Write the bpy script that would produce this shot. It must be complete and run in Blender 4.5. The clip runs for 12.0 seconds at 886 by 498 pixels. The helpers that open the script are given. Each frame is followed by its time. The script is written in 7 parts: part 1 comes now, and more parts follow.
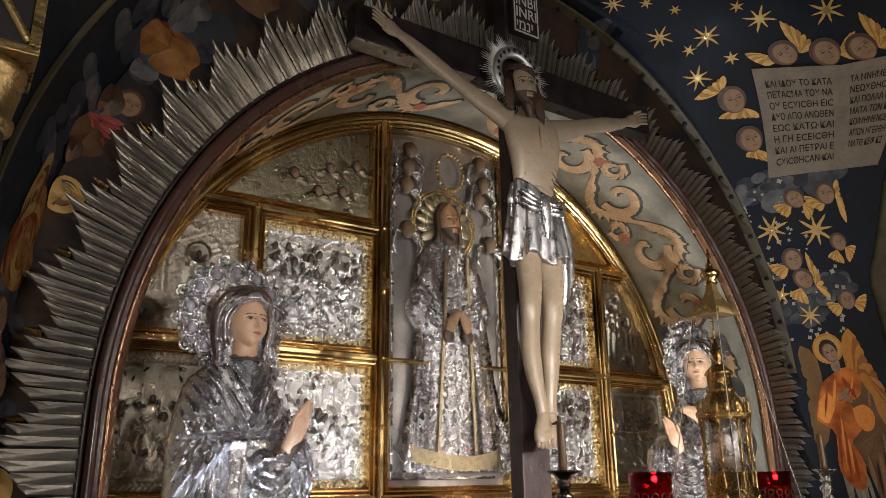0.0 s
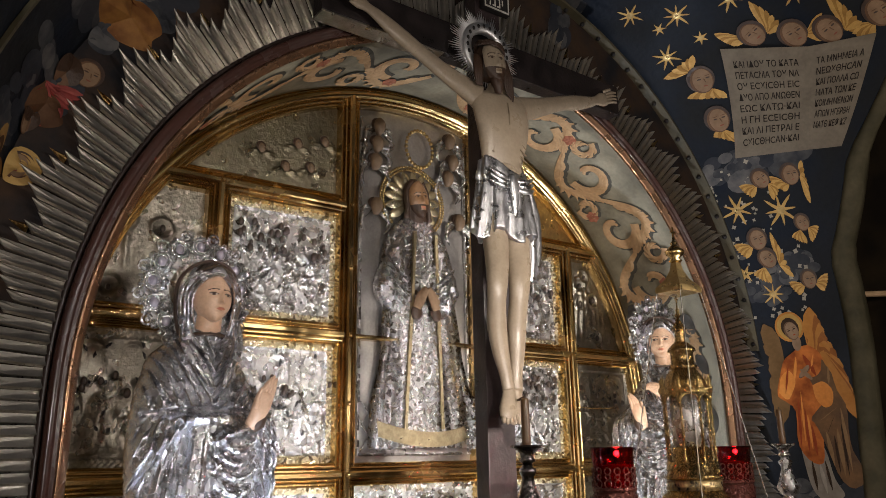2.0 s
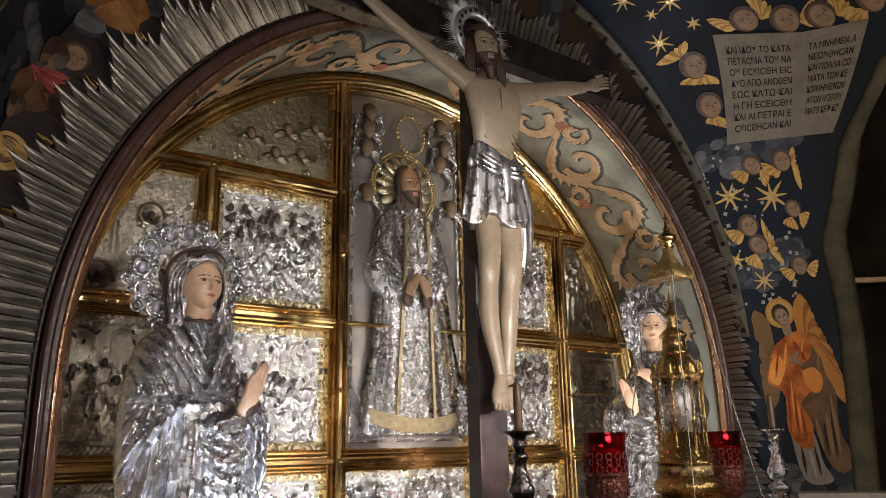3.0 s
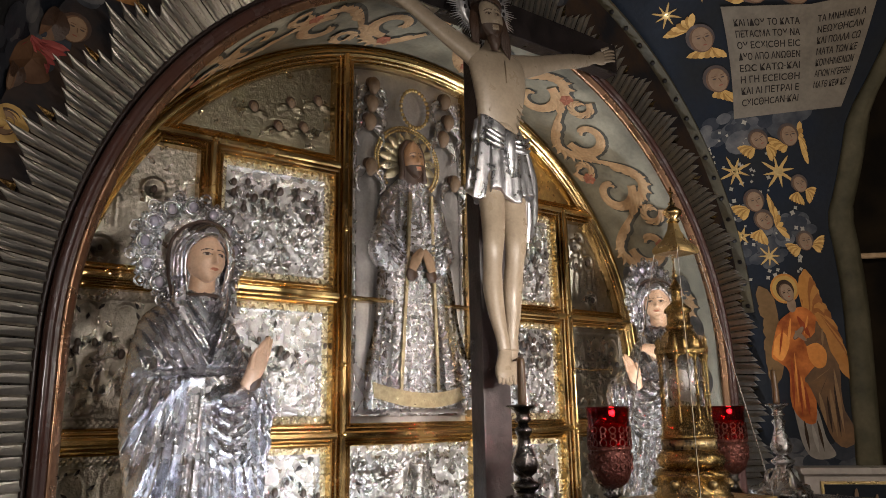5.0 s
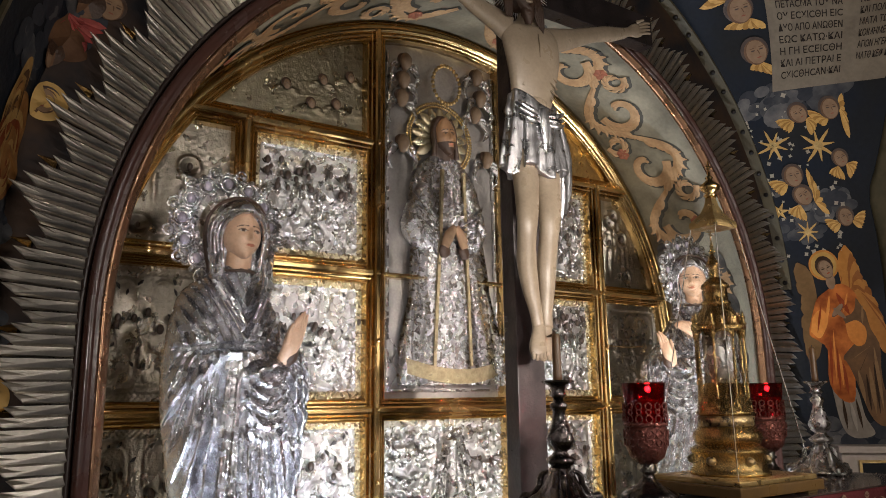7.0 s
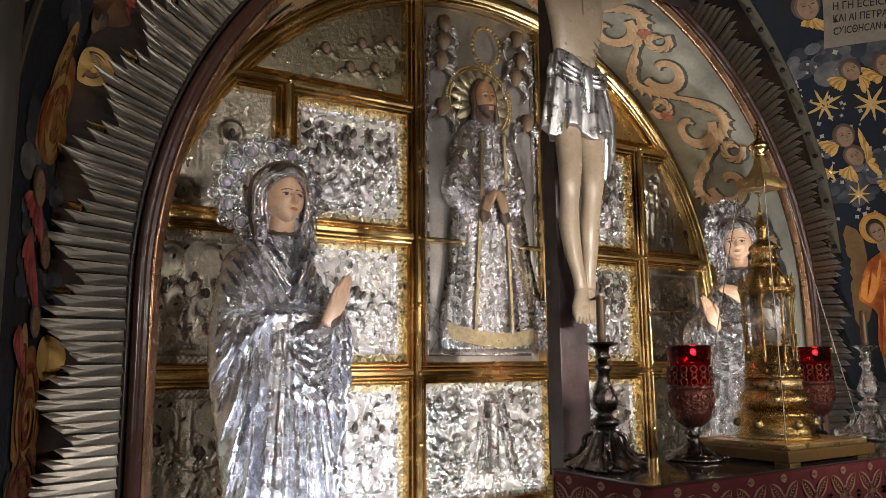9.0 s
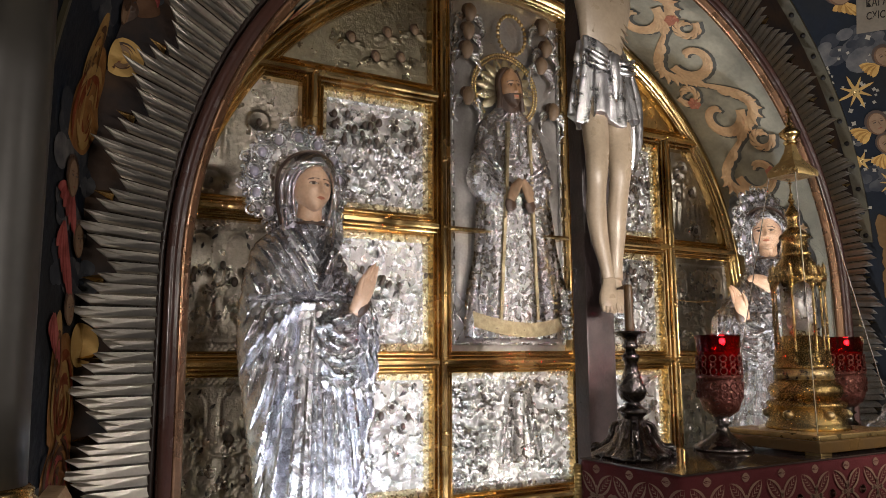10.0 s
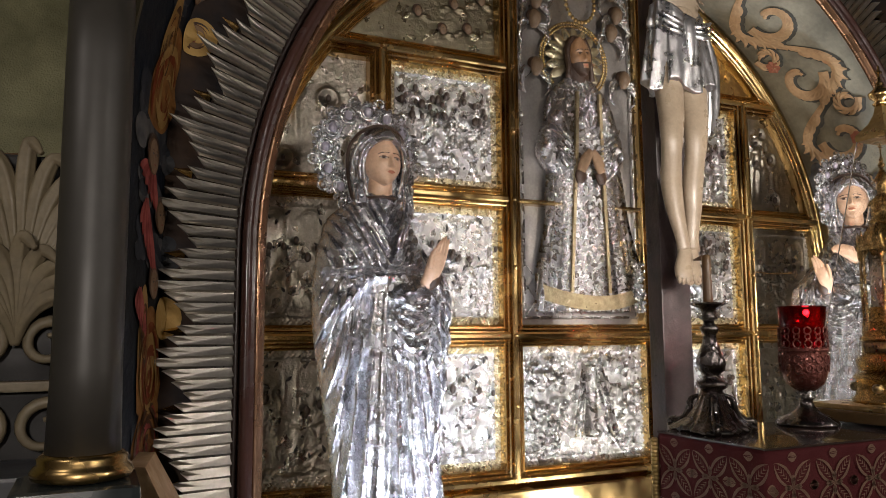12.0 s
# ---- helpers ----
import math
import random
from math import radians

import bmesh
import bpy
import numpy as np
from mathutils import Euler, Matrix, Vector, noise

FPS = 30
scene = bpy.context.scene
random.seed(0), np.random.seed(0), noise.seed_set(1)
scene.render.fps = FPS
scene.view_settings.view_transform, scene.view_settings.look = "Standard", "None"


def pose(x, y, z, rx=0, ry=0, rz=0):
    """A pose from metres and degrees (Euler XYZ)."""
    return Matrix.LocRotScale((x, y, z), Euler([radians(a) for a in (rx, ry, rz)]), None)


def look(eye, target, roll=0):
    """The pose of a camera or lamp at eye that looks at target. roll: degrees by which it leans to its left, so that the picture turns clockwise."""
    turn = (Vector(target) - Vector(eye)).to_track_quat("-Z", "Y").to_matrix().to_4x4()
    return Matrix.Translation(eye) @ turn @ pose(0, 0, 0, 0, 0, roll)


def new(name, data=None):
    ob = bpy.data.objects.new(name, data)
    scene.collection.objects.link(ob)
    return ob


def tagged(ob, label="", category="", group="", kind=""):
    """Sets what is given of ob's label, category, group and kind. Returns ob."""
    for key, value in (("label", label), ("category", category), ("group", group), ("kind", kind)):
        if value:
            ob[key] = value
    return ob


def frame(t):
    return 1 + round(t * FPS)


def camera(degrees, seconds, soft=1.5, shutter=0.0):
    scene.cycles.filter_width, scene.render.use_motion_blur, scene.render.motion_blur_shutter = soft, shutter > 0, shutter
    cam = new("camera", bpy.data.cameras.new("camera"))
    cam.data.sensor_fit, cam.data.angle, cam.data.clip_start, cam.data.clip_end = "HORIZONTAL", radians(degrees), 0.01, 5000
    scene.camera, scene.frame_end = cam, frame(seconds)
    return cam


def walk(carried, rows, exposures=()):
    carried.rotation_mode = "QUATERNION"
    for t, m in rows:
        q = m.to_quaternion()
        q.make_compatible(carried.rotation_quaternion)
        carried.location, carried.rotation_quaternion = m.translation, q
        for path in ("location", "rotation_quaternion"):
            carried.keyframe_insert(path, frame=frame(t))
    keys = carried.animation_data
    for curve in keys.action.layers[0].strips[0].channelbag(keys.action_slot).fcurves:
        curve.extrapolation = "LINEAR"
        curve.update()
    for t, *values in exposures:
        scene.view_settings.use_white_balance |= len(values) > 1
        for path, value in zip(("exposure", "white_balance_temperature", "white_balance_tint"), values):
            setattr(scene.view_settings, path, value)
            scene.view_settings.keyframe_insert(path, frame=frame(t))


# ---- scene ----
cam = camera(60.9, 12.0, soft=0.55)
PATH = [
    (0, (-1.821, -3.254, 1.444), (-0.7494, -1.6691, 2.0266), -0.7),
    (0.5, (-1.817, -3.259, 1.443), (-0.7274, -1.6821, 2.0166), -0.7),
    (1, (-1.809, -3.264, 1.443), (-0.7035, -1.6942, 2.0026), -0.7),
    (1.5, (-1.796, -3.27, 1.438), (-0.6785, -1.7032, 1.9856), -0.8),
    (2, (-1.793, -3.26, 1.436), (-0.6555, -1.7022, 1.9646), -0.9),
    (2.5, (-1.784, -3.255, 1.434), (-0.6325, -1.7012, 1.9446), -1),
    (3, (-1.786, -3.246, 1.433), (-0.6255, -1.6952, 1.9296), -1.1),
    (5, (-1.777, -3.232, 1.426), (-0.6164, -1.6631, 1.8637), -1),
    (5.5, (-1.782, -3.225, 1.422), (-0.6274, -1.6491, 1.8517), -1),
    (6, (-1.784, -3.224, 1.422), (-0.6424, -1.6360, 1.8417), -0.9),
    (6.5, (-1.782, -3.223, 1.421), (-0.6573, -1.6209, 1.8277), -0.7),
    (7, (-1.788, -3.213, 1.415), (-0.6842, -1.5908, 1.7997), -0.7),
    (9, (-1.8, -3.19, 1.395), (-0.7699, -1.5034, 1.6987), -0.5),
    (9.5, (-1.804, -3.184, 1.389), (-0.7948, -1.4823, 1.6807), -0.4),
    (10, (-1.812, -3.181, 1.387), (-0.8317, -1.4612, 1.6677), -0.3),
    (10.5, (-1.819, -3.178, 1.385), (-0.8667, -1.4390, 1.6547), -0.2),
    (11, (-1.816, -3.17, 1.38), (-0.9105, -1.4048, 1.6327), -0.3),
    (11.5, (-1.814, -3.164, 1.373), (-0.9454, -1.3787, 1.6107), -0.4),
    (12, (-1.825, -3.16, 1.374), (-0.9944, -1.3535, 1.5947), -0.4),
]
walk(cam, [(t, look(eye, target, roll)) for t, eye, target, roll in PATH])

# ---- world, lamps, exposure ----
world = bpy.data.worlds.new("world")
scene.world = world
world.use_nodes = True
world.node_tree.nodes["Background"].inputs[0].default_value = (0.9, 0.8, 0.7, 1)
world.node_tree.nodes["Background"].inputs[1].default_value = 0.02
scene.view_settings.exposure = 0.02


def lamp(name, kind, eye, target, power, colour, size=0.1, cone=60):
    d = bpy.data.lights.new(name, kind)
    d.energy, d.color = power, colour
    if kind == "AREA":
        d.shape, d.size = "DISK", size
    else:
        d.shadow_soft_size = size
    if kind == "SPOT":
        d.spot_size, d.spot_blend = radians(cone), 0.7
    ob = new(name, d)
    ob.matrix_world = look(eye, target)
    return ob


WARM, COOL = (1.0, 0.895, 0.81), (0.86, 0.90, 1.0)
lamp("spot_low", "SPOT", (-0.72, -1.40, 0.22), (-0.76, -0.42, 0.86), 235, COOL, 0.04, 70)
# unseen low spots, added to brighten the far statue and lower panels
lamp("fill_low_far", "SPOT", (1.78, -1.06, 0.25), (1.72, -0.5, 1.40), 130, COOL, 0.04, 80)
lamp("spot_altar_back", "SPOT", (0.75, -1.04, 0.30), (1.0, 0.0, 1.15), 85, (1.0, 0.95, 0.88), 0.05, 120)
# invented fill spots out of view, aimed to brighten the icon screen
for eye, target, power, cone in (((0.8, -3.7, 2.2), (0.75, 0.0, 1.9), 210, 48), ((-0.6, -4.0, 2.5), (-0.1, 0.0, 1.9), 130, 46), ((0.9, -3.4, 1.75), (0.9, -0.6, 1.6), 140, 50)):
    lamp("niche_fill_spot", "SPOT", eye, target, power, WARM, 0.05, cone)
# general fill points without fixtures; the last one lifts the next bay
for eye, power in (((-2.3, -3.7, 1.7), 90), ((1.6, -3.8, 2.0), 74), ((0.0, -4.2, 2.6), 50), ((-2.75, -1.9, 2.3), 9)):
    lamp("room_fill_point", "POINT", eye, (0.4, 0, 2), power, WARM, 0.07)


# ---- materials ----
def mat(name, base, second=None, rough=0.5, metal=0.0, scale=6.0, fine=60.0, bump=0.1, mix=0.5, rough_var=0.15, spec=0.5, cells=0.0):
    m = bpy.data.materials.new(name)
    m.use_nodes = True
    n, l = m.node_tree.nodes, m.node_tree.links
    b = n["Principled BSDF"]
    second = second or tuple(c * 0.6 for c in base)
    co = n.new("ShaderNodeTexCoord")
    big = n.new("ShaderNodeTexNoise")
    big.inputs["Scale"].default_value, big.inputs["Detail"].default_value = scale, 6
    small = n.new("ShaderNodeTexNoise")
    small.inputs["Scale"].default_value, small.inputs["Detail"].default_value = fine, 4
    l.new(co.outputs["Object"], big.inputs["Vector"])
    l.new(co.outputs["Object"], small.inputs["Vector"])
    ramp = n.new("ShaderNodeMapRange")
    ramp.inputs["From Min"].default_value, ramp.inputs["From Max"].default_value = 0.35, 0.65
    ramp.inputs["To Max"].default_value = mix
    l.new(big.outputs["Fac"], ramp.inputs["Value"])
    mx = n.new("ShaderNodeMix")
    mx.data_type = "RGBA"
    mx.inputs["A"].default_value, mx.inputs["B"].default_value = (*base, 1), (*second, 1)
    l.new(ramp.outputs["Result"], mx.inputs["Factor"])
    grain = n.new("ShaderNodeMapRange")
    grain.inputs["To Min"].default_value, grain.inputs["To Max"].default_value = 0.8, 1.2
    l.new(small.outputs["Fac"], grain.inputs["Value"])
    mul = n.new("ShaderNodeMix")
    mul.data_type, mul.blend_type = "RGBA", "MULTIPLY"
    mul.inputs["Factor"].default_value = 1.0
    l.new(mx.outputs["Result"], mul.inputs["A"])
    l.new(grain.outputs["Result"], mul.inputs["B"])
    l.new(mul.outputs["Result"], b.inputs["Base Color"])
    rr = n.new("ShaderNodeMapRange")
    rr.inputs["From Min"].default_value, rr.inputs["From Max"].default_value = 0.3, 0.7
    rr.inputs["To Min"].default_value, rr.inputs["To Max"].default_value = max(0.03, rough - rough_var), min(1, rough + rough_var)
    l.new(big.outputs["Fac"], rr.inputs["Value"])
    l.new(rr.outputs["Result"], b.inputs["Roughness"])
    b.inputs["Metallic"].default_value = metal
    b.inputs["Specular IOR Level"].default_value = spec
    if bump:
        bp = n.new("ShaderNodeBump")
        bp.inputs["Strength"].default_value, bp.inputs["Distance"].default_value = bump, 0.01
        if cells:      # chased scrollwork: warped cells added to the fine grain
            warp = n.new("ShaderNodeTexNoise")
            warp.inputs["Scale"].default_value = cells * 0.5
            l.new(co.outputs["Object"], warp.inputs["Vector"])
            add = n.new("ShaderNodeVectorMath")
            add.operation = "MULTIPLY_ADD"
            add.inputs[1].default_value = (0.05, 0.05, 0.05)
            l.new(warp.outputs["Color"], add.inputs[0])
            l.new(co.outputs["Object"], add.inputs[2])
            vo = n.new("ShaderNodeTexVoronoi")
            vo.feature = "DISTANCE_TO_EDGE"
            vo.inputs["Scale"].default_value = cells
            l.new(add.outputs["Vector"], vo.inputs["Vector"])
            cap = n.new("ShaderNodeMath")
            cap.operation = "MINIMUM"
            cap.inputs[1].default_value = 0.16
            l.new(vo.outputs["Distance"], cap.inputs[0])
            mad = n.new("ShaderNodeMath")
            mad.operation = "MULTIPLY_ADD"
            mad.inputs[1].default_value = 1.1
            l.new(cap.outputs["Value"], mad.inputs[0])
            l.new(small.outputs["Fac"], mad.inputs[2])
            l.new(mad.outputs["Value"], bp.inputs["Height"])
        else:
            l.new(small.outputs["Fac"], bp.inputs["Height"])
        l.new(bp.outputs["Normal"], b.inputs["Normal"])
    return m


GOLD = mat("gilt_brass", (0.66, 0.46, 0.20), (0.40, 0.26, 0.10), 0.20, 1.0, 5, 90, 0.04)
GOLD_DULL = mat("old_gilt", (0.52, 0.38, 0.17), (0.20, 0.13, 0.05), 0.36, 0.95, 24, 90, 0.35)
SILVER = mat("chased_silver", (0.54, 0.53, 0.525), (0.20, 0.19, 0.18), 0.27, 1.0, 24, 130, 0.42, cells=85)
SILVER_SMOOTH = mat("beaten_silver", (0.60, 0.60, 0.62), (0.30, 0.295, 0.30), 0.25, 1.0, 26, 130, 0.32, cells=60)
SILVER_DARK = mat("dark_silver", (0.36, 0.33, 0.28), (0.11, 0.10, 0.08), 0.34, 1.0, 16, 110, 0.4)
RAYS = mat("ray_metal", (0.58, 0.55, 0.50), (0.36, 0.33, 0.28), 0.36, 1.0, 7, 60, 0.05)
WOOD = mat("mahogany_varnish", (0.060, 0.028, 0.022), (0.03, 0.014, 0.012), 0.25, 0.0, 8, 60, 0.1)
CROSS = mat("black_cross_wood", (0.012, 0.010, 0.010), (0.032, 0.022, 0.022), 0.4, 0.0, 10, 60, 0.2, spec=0.3)
SKIN = mat("painted_flesh", (0.29, 0.235, 0.17), (0.19, 0.145, 0.10), 0.38, 0.0, 12, 70, 0.1)
FACE = mat("painted_face", (0.62, 0.42, 0.29), (0.50, 0.30, 0.19), 0.40, 0.0, 20, 90, 0.03)
HAIR = mat("dark_brown_paint", (0.05, 0.026, 0.015), None, 0.5, 0.0, 20, 90, 0.3)
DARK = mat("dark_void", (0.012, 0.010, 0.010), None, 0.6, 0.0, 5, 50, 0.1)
FRESCO_DARK = mat("dark_fresco", (0.018, 0.018, 0.021), (0.060, 0.036, 0.022), 0.65, 0.0, 6, 40, 0.2, 0.9, spec=0.12)
FRESCO_BLUE = mat("blue_fresco", (0.008, 0.0125, 0.022), (0.017, 0.018, 0.019), 0.6, 0.0, 3, 40, 0.25, 0.9, spec=0.12)
LUNETTE = mat("grey_green_plaster", (0.35, 0.33, 0.255), (0.20, 0.19, 0.15), 0.6, 0.0, 6, 50, 0.2, 0.9, spec=0.12)
TAN = mat("tan_scroll_paint", (0.58, 0.40, 0.235), (0.36, 0.22, 0.12), 0.55, 0.0, 14, 60, 0.2, spec=0.12)
PINK = mat("rose_paint", (0.42, 0.17, 0.11), (0.30, 0.12, 0.08), 0.55, 0.0, 20, 60, 0.2, spec=0.12)
STAR = mat("gold_paint", (0.50, 0.33, 0.12), (0.32, 0.18, 0.05), 0.5, 0.1, 20, 80, 0.2, spec=0.12)
PAPER = mat("painted_scroll", (0.20, 0.17, 0.13), (0.12, 0.10, 0.075), 0.6, 0.0, 8, 50, 0.15, spec=0.12)
INK = mat("ink", (0.02, 0.015, 0.012), None, 0.6, 0.0, 20, 60, 0.0, spec=0.12)
ORANGE = mat("orange_robe_paint", (0.58, 0.17, 0.030), (0.20, 0.045, 0.012), 0.55, 0.0, 11, 50, 0.2, 0.9, spec=0.12)
BROWN = mat("brown_drapery_paint", (0.10, 0.055, 0.028), (0.20, 0.11, 0.05), 0.55, 0.0, 9, 50, 0.2, 0.8, spec=0.12)
CHERUB = mat("cherub_flesh_paint", (0.26, 0.17, 0.105), (0.16, 0.10, 0.06), 0.55, 0.0, 14, 60, 0.15, spec=0.12)
MARBLE = mat("grey_marble", (0.040, 0.037, 0.032), (0.020, 0.018, 0.016), 0.45, 0.0, 3, 30, 0.02)
STONE = mat("dull_stone", (0.10, 0.085, 0.06), (0.06, 0.05, 0.035), 0.7, 0.0, 4, 40, 0.3, spec=0.12)
BROCADE = mat("red_brocade", (0.085, 0.017, 0.019), (0.050, 0.011, 0.013), 0.75, 0.0, 8, 220, 0.4, spec=0.12)
BROCADE_GOLD = mat("brocade_thread", (0.20, 0.115, 0.075), (0.12, 0.065, 0.045), 0.6, 0.1, 20, 220, 0.4)
WAX = mat("dark_wax", (0.085, 0.045, 0.016), (0.055, 0.028, 0.011), 0.45, 0.0, 10, 60, 0.05)
BRONZE = mat("blackened_silver", (0.20, 0.18, 0.17), (0.05, 0.042, 0.04), 0.20, 1.0, 30, 90, 0.3, 0.9)


# ---- builders ----
def thing(name, label, category, group="", kind="", place=(0, 0, 0)):
    ob = tagged(new(name), label, category, group, kind)
    ob.location = place
    return ob


def mesh_of(name, bm, mats, smooth=False):
    bmesh.ops.recalc_face_normals(bm, faces=bm.faces[:])
    me = bpy.data.meshes.new(name)
    bm.to_mesh(me)
    bm.free()
    for m in mats if isinstance(mats, (list, tuple)) else [mats]:
        me.materials.append(m)
    if smooth:
        me.polygons.foreach_set("use_smooth", [True] * len(me.polygons))
    return me


def part(name, bm, mats, parent=None, label="", smooth=False):
    ob = new(name, mesh_of(name, bm, mats, smooth))
    if parent:
        ob.parent = parent
    return tagged(ob, label)


def structure(name, bm, mats, label, category, smooth=False):
    return tagged(part(name, bm, mats, None, "", smooth), label, category, "", "structure")


def box(bm, x0, x1, y0, y1, z0, z1, bevel=0.0, mi=0):
    r = bmesh.ops.create_cube(bm, size=1, matrix=Matrix.Translation(((x0 + x1) / 2, (y0 + y1) / 2, (z0 + z1) / 2)) @ Matrix.Diagonal((x1 - x0, y1 - y0, z1 - z0, 1)))
    fs = {f for v in r["verts"] for f in v.link_faces}
    for f in fs:
        f.material_index = mi
    if bevel:
        bmesh.ops.bevel(bm, geom=list({e for v in r["verts"] for e in v.link_edges}), offset=bevel, segments=2, affect="EDGES", profile=0.7)
    return bm


def loft(bm, rings, closed=True, caps=True, mi=0):
    """Skin over rings of points (each ring the same count)."""
    vs = [[bm.verts.new(p) for p in ring] for ring in rings]
    n = len(vs[0])
    for a, b in zip(vs, vs[1:]):
        for i in range(n if closed else n - 1):
            j = (i + 1) % n
            f = bm.faces.new((a[i], a[j], b[j], b[i]))
            f.material_index = mi
    if caps and closed:
        for ring in (vs[0], vs[-1]):
            f = bm.faces.new(ring)
            f.material_index = mi
    return vs


def lathe(bm, profile, at=(0, 0, 0), segs=20, mi=0, ripple=None):
    rings = []
    for r, z in profile:
        ring = []
        for i in range(segs):
            a = 2 * math.pi * i / segs
            k = ripple(a, z) if ripple else 1
            ring.append((at[0] + r * k * math.cos(a), at[1] + r * k * math.sin(a), at[2] + z))
        rings.append(ring)
    return loft(bm, rings, mi=mi)


def limb(bm, joints, segs=12, mi=0, fold=None):
    """A tapered round limb through joints (x, y, z, rx, ry); rings stand square to the path."""
    rings = []
    pts = [Vector(j[:3]) for j in joints]
    for i, j in enumerate(joints):
        d = (pts[min(i + 1, len(pts) - 1)] - pts[max(i - 1, 0)]).normalized()
        side = Vector((0, 1, 0)).cross(d)
        if side.length < 0.05:
            side = Vector((1, 0, 0))
        side.normalize()
        front = d.cross(side).normalized()
        ring = []
        for k in range(segs):
            a = 2 * math.pi * k / segs
            s = fold(a, i / (len(joints) - 1)) if fold else 1
            ring.append(pts[i] + side * (j[3] * s * math.cos(a)) + front * (j[4] * s * math.sin(a)))
        rings.append(ring)
    return loft(bm, rings, mi=mi)


def smooth_path(rows, n):
    """Catmull-Rom through rows of numbers, n points in all."""
    r = np.array(rows, float)
    t = np.linspace(0, len(r) - 1, n)
    out = []
    for u in t:
        i = min(int(u), len(r) - 2)
        f = u - i
        p0, p1, p2, p3 = r[max(i - 1, 0)], r[i], r[i + 1], r[min(i + 2, len(r) - 1)]
        out.append(0.5 * (2 * p1 + (p2 - p0) * f + (2 * p0 - 5 * p1 + 4 * p2 - p3) * f * f + (3 * p1 - p0 - 3 * p2 + p3) * f ** 3))
    return [tuple(map(float, o)) for o in out]


def ball(bm, c, rx, ry, rz, mi=0, u=12, v=9):
    r = bmesh.ops.create_uvsphere(bm, u_segments=u, v_segments=v, radius=1, matrix=Matrix.Translation(c) @ Matrix.Diagonal((rx, ry, rz, 1)))
    for f in {f for w in r["verts"] for f in w.link_faces}:
        f.material_index = mi


def arch(xc, zc, r, zb, n=72, m=16):
    """(x, z, outward nx, nz) along an arch, from the left foot over the crown to the right foot."""
    out = [(xc - r, zb + (zc - zb) * i / m, -1, 0) for i in range(m)]
    for i in range(n + 1):
        a = math.pi * (1 - i / n)
        out.append((xc + r * math.cos(a), zc + r * math.sin(a), math.cos(a), math.sin(a)))
    out += [(xc + r, zc - (zc - zb) * (i + 1) / m, 1, 0) for i in range(m)]
    return out


def arch_moulding(bm, xc, zc, r, zb, profile, mi=0, n=72):
    """Sweep a profile of (outward, y) along an arch."""
    rings = [[(x + nx * o, y, z + nz * o) for o, y in profile] for x, z, nx, nz in arch(xc, zc, r, zb, n)]
    return loft(bm, rings, closed=True, caps=True, mi=mi)


# ---- plan ----
XC, NZ, NR = 0.41, 1.645, 1.75          # niche: axis, springing, radius
FRONT = -0.62                            # face of the wall round the niche
VZ, VR = 1.92, 2.05                      # great arch that bounds that wall
COLS = (-0.69, -0.02, 0.82, 1.51)
ROWS = (0.69, 1.357, 2.01, 2.67)


def splay(s, d):
    """Star vault: s along the great arch (radians from the crown; past a right angle, straight down), d forward from the wall."""
    side = 1 if s > 0 else -1
    a = min(abs(s), math.pi / 2)
    over = max(0, abs(s) - math.pi / 2) * VR
    nx, nz = side * math.sin(a), math.cos(a)
    k = 0.08 + 0.80 * math.sin(a) ** 2 if side > 0 else 0.08 + 0.30 * math.sin(a) ** 2
    if d < 0:      # on the wall round the niche
        return Vector((XC + nx * (VR + d), FRONT, VZ + nz * (VR + d) - over))
    r = VR + k * d
    return Vector((XC + nx * r, FRONT - d, VZ + nz * r - over))


def reach(s):
    """How far forward the star vault comes."""
    if s > 0:
        return float(np.interp(s, (0.0, 0.80, 0.924, 1.075, 1.30, 1.95), (2.6, 2.0, 1.05, 0.69, 0.45, 0.40)))
    return float(np.interp(-s, (0.0, 0.70, 1.05, 1.35), (2.6, 1.6, 0.75, 0.46)))


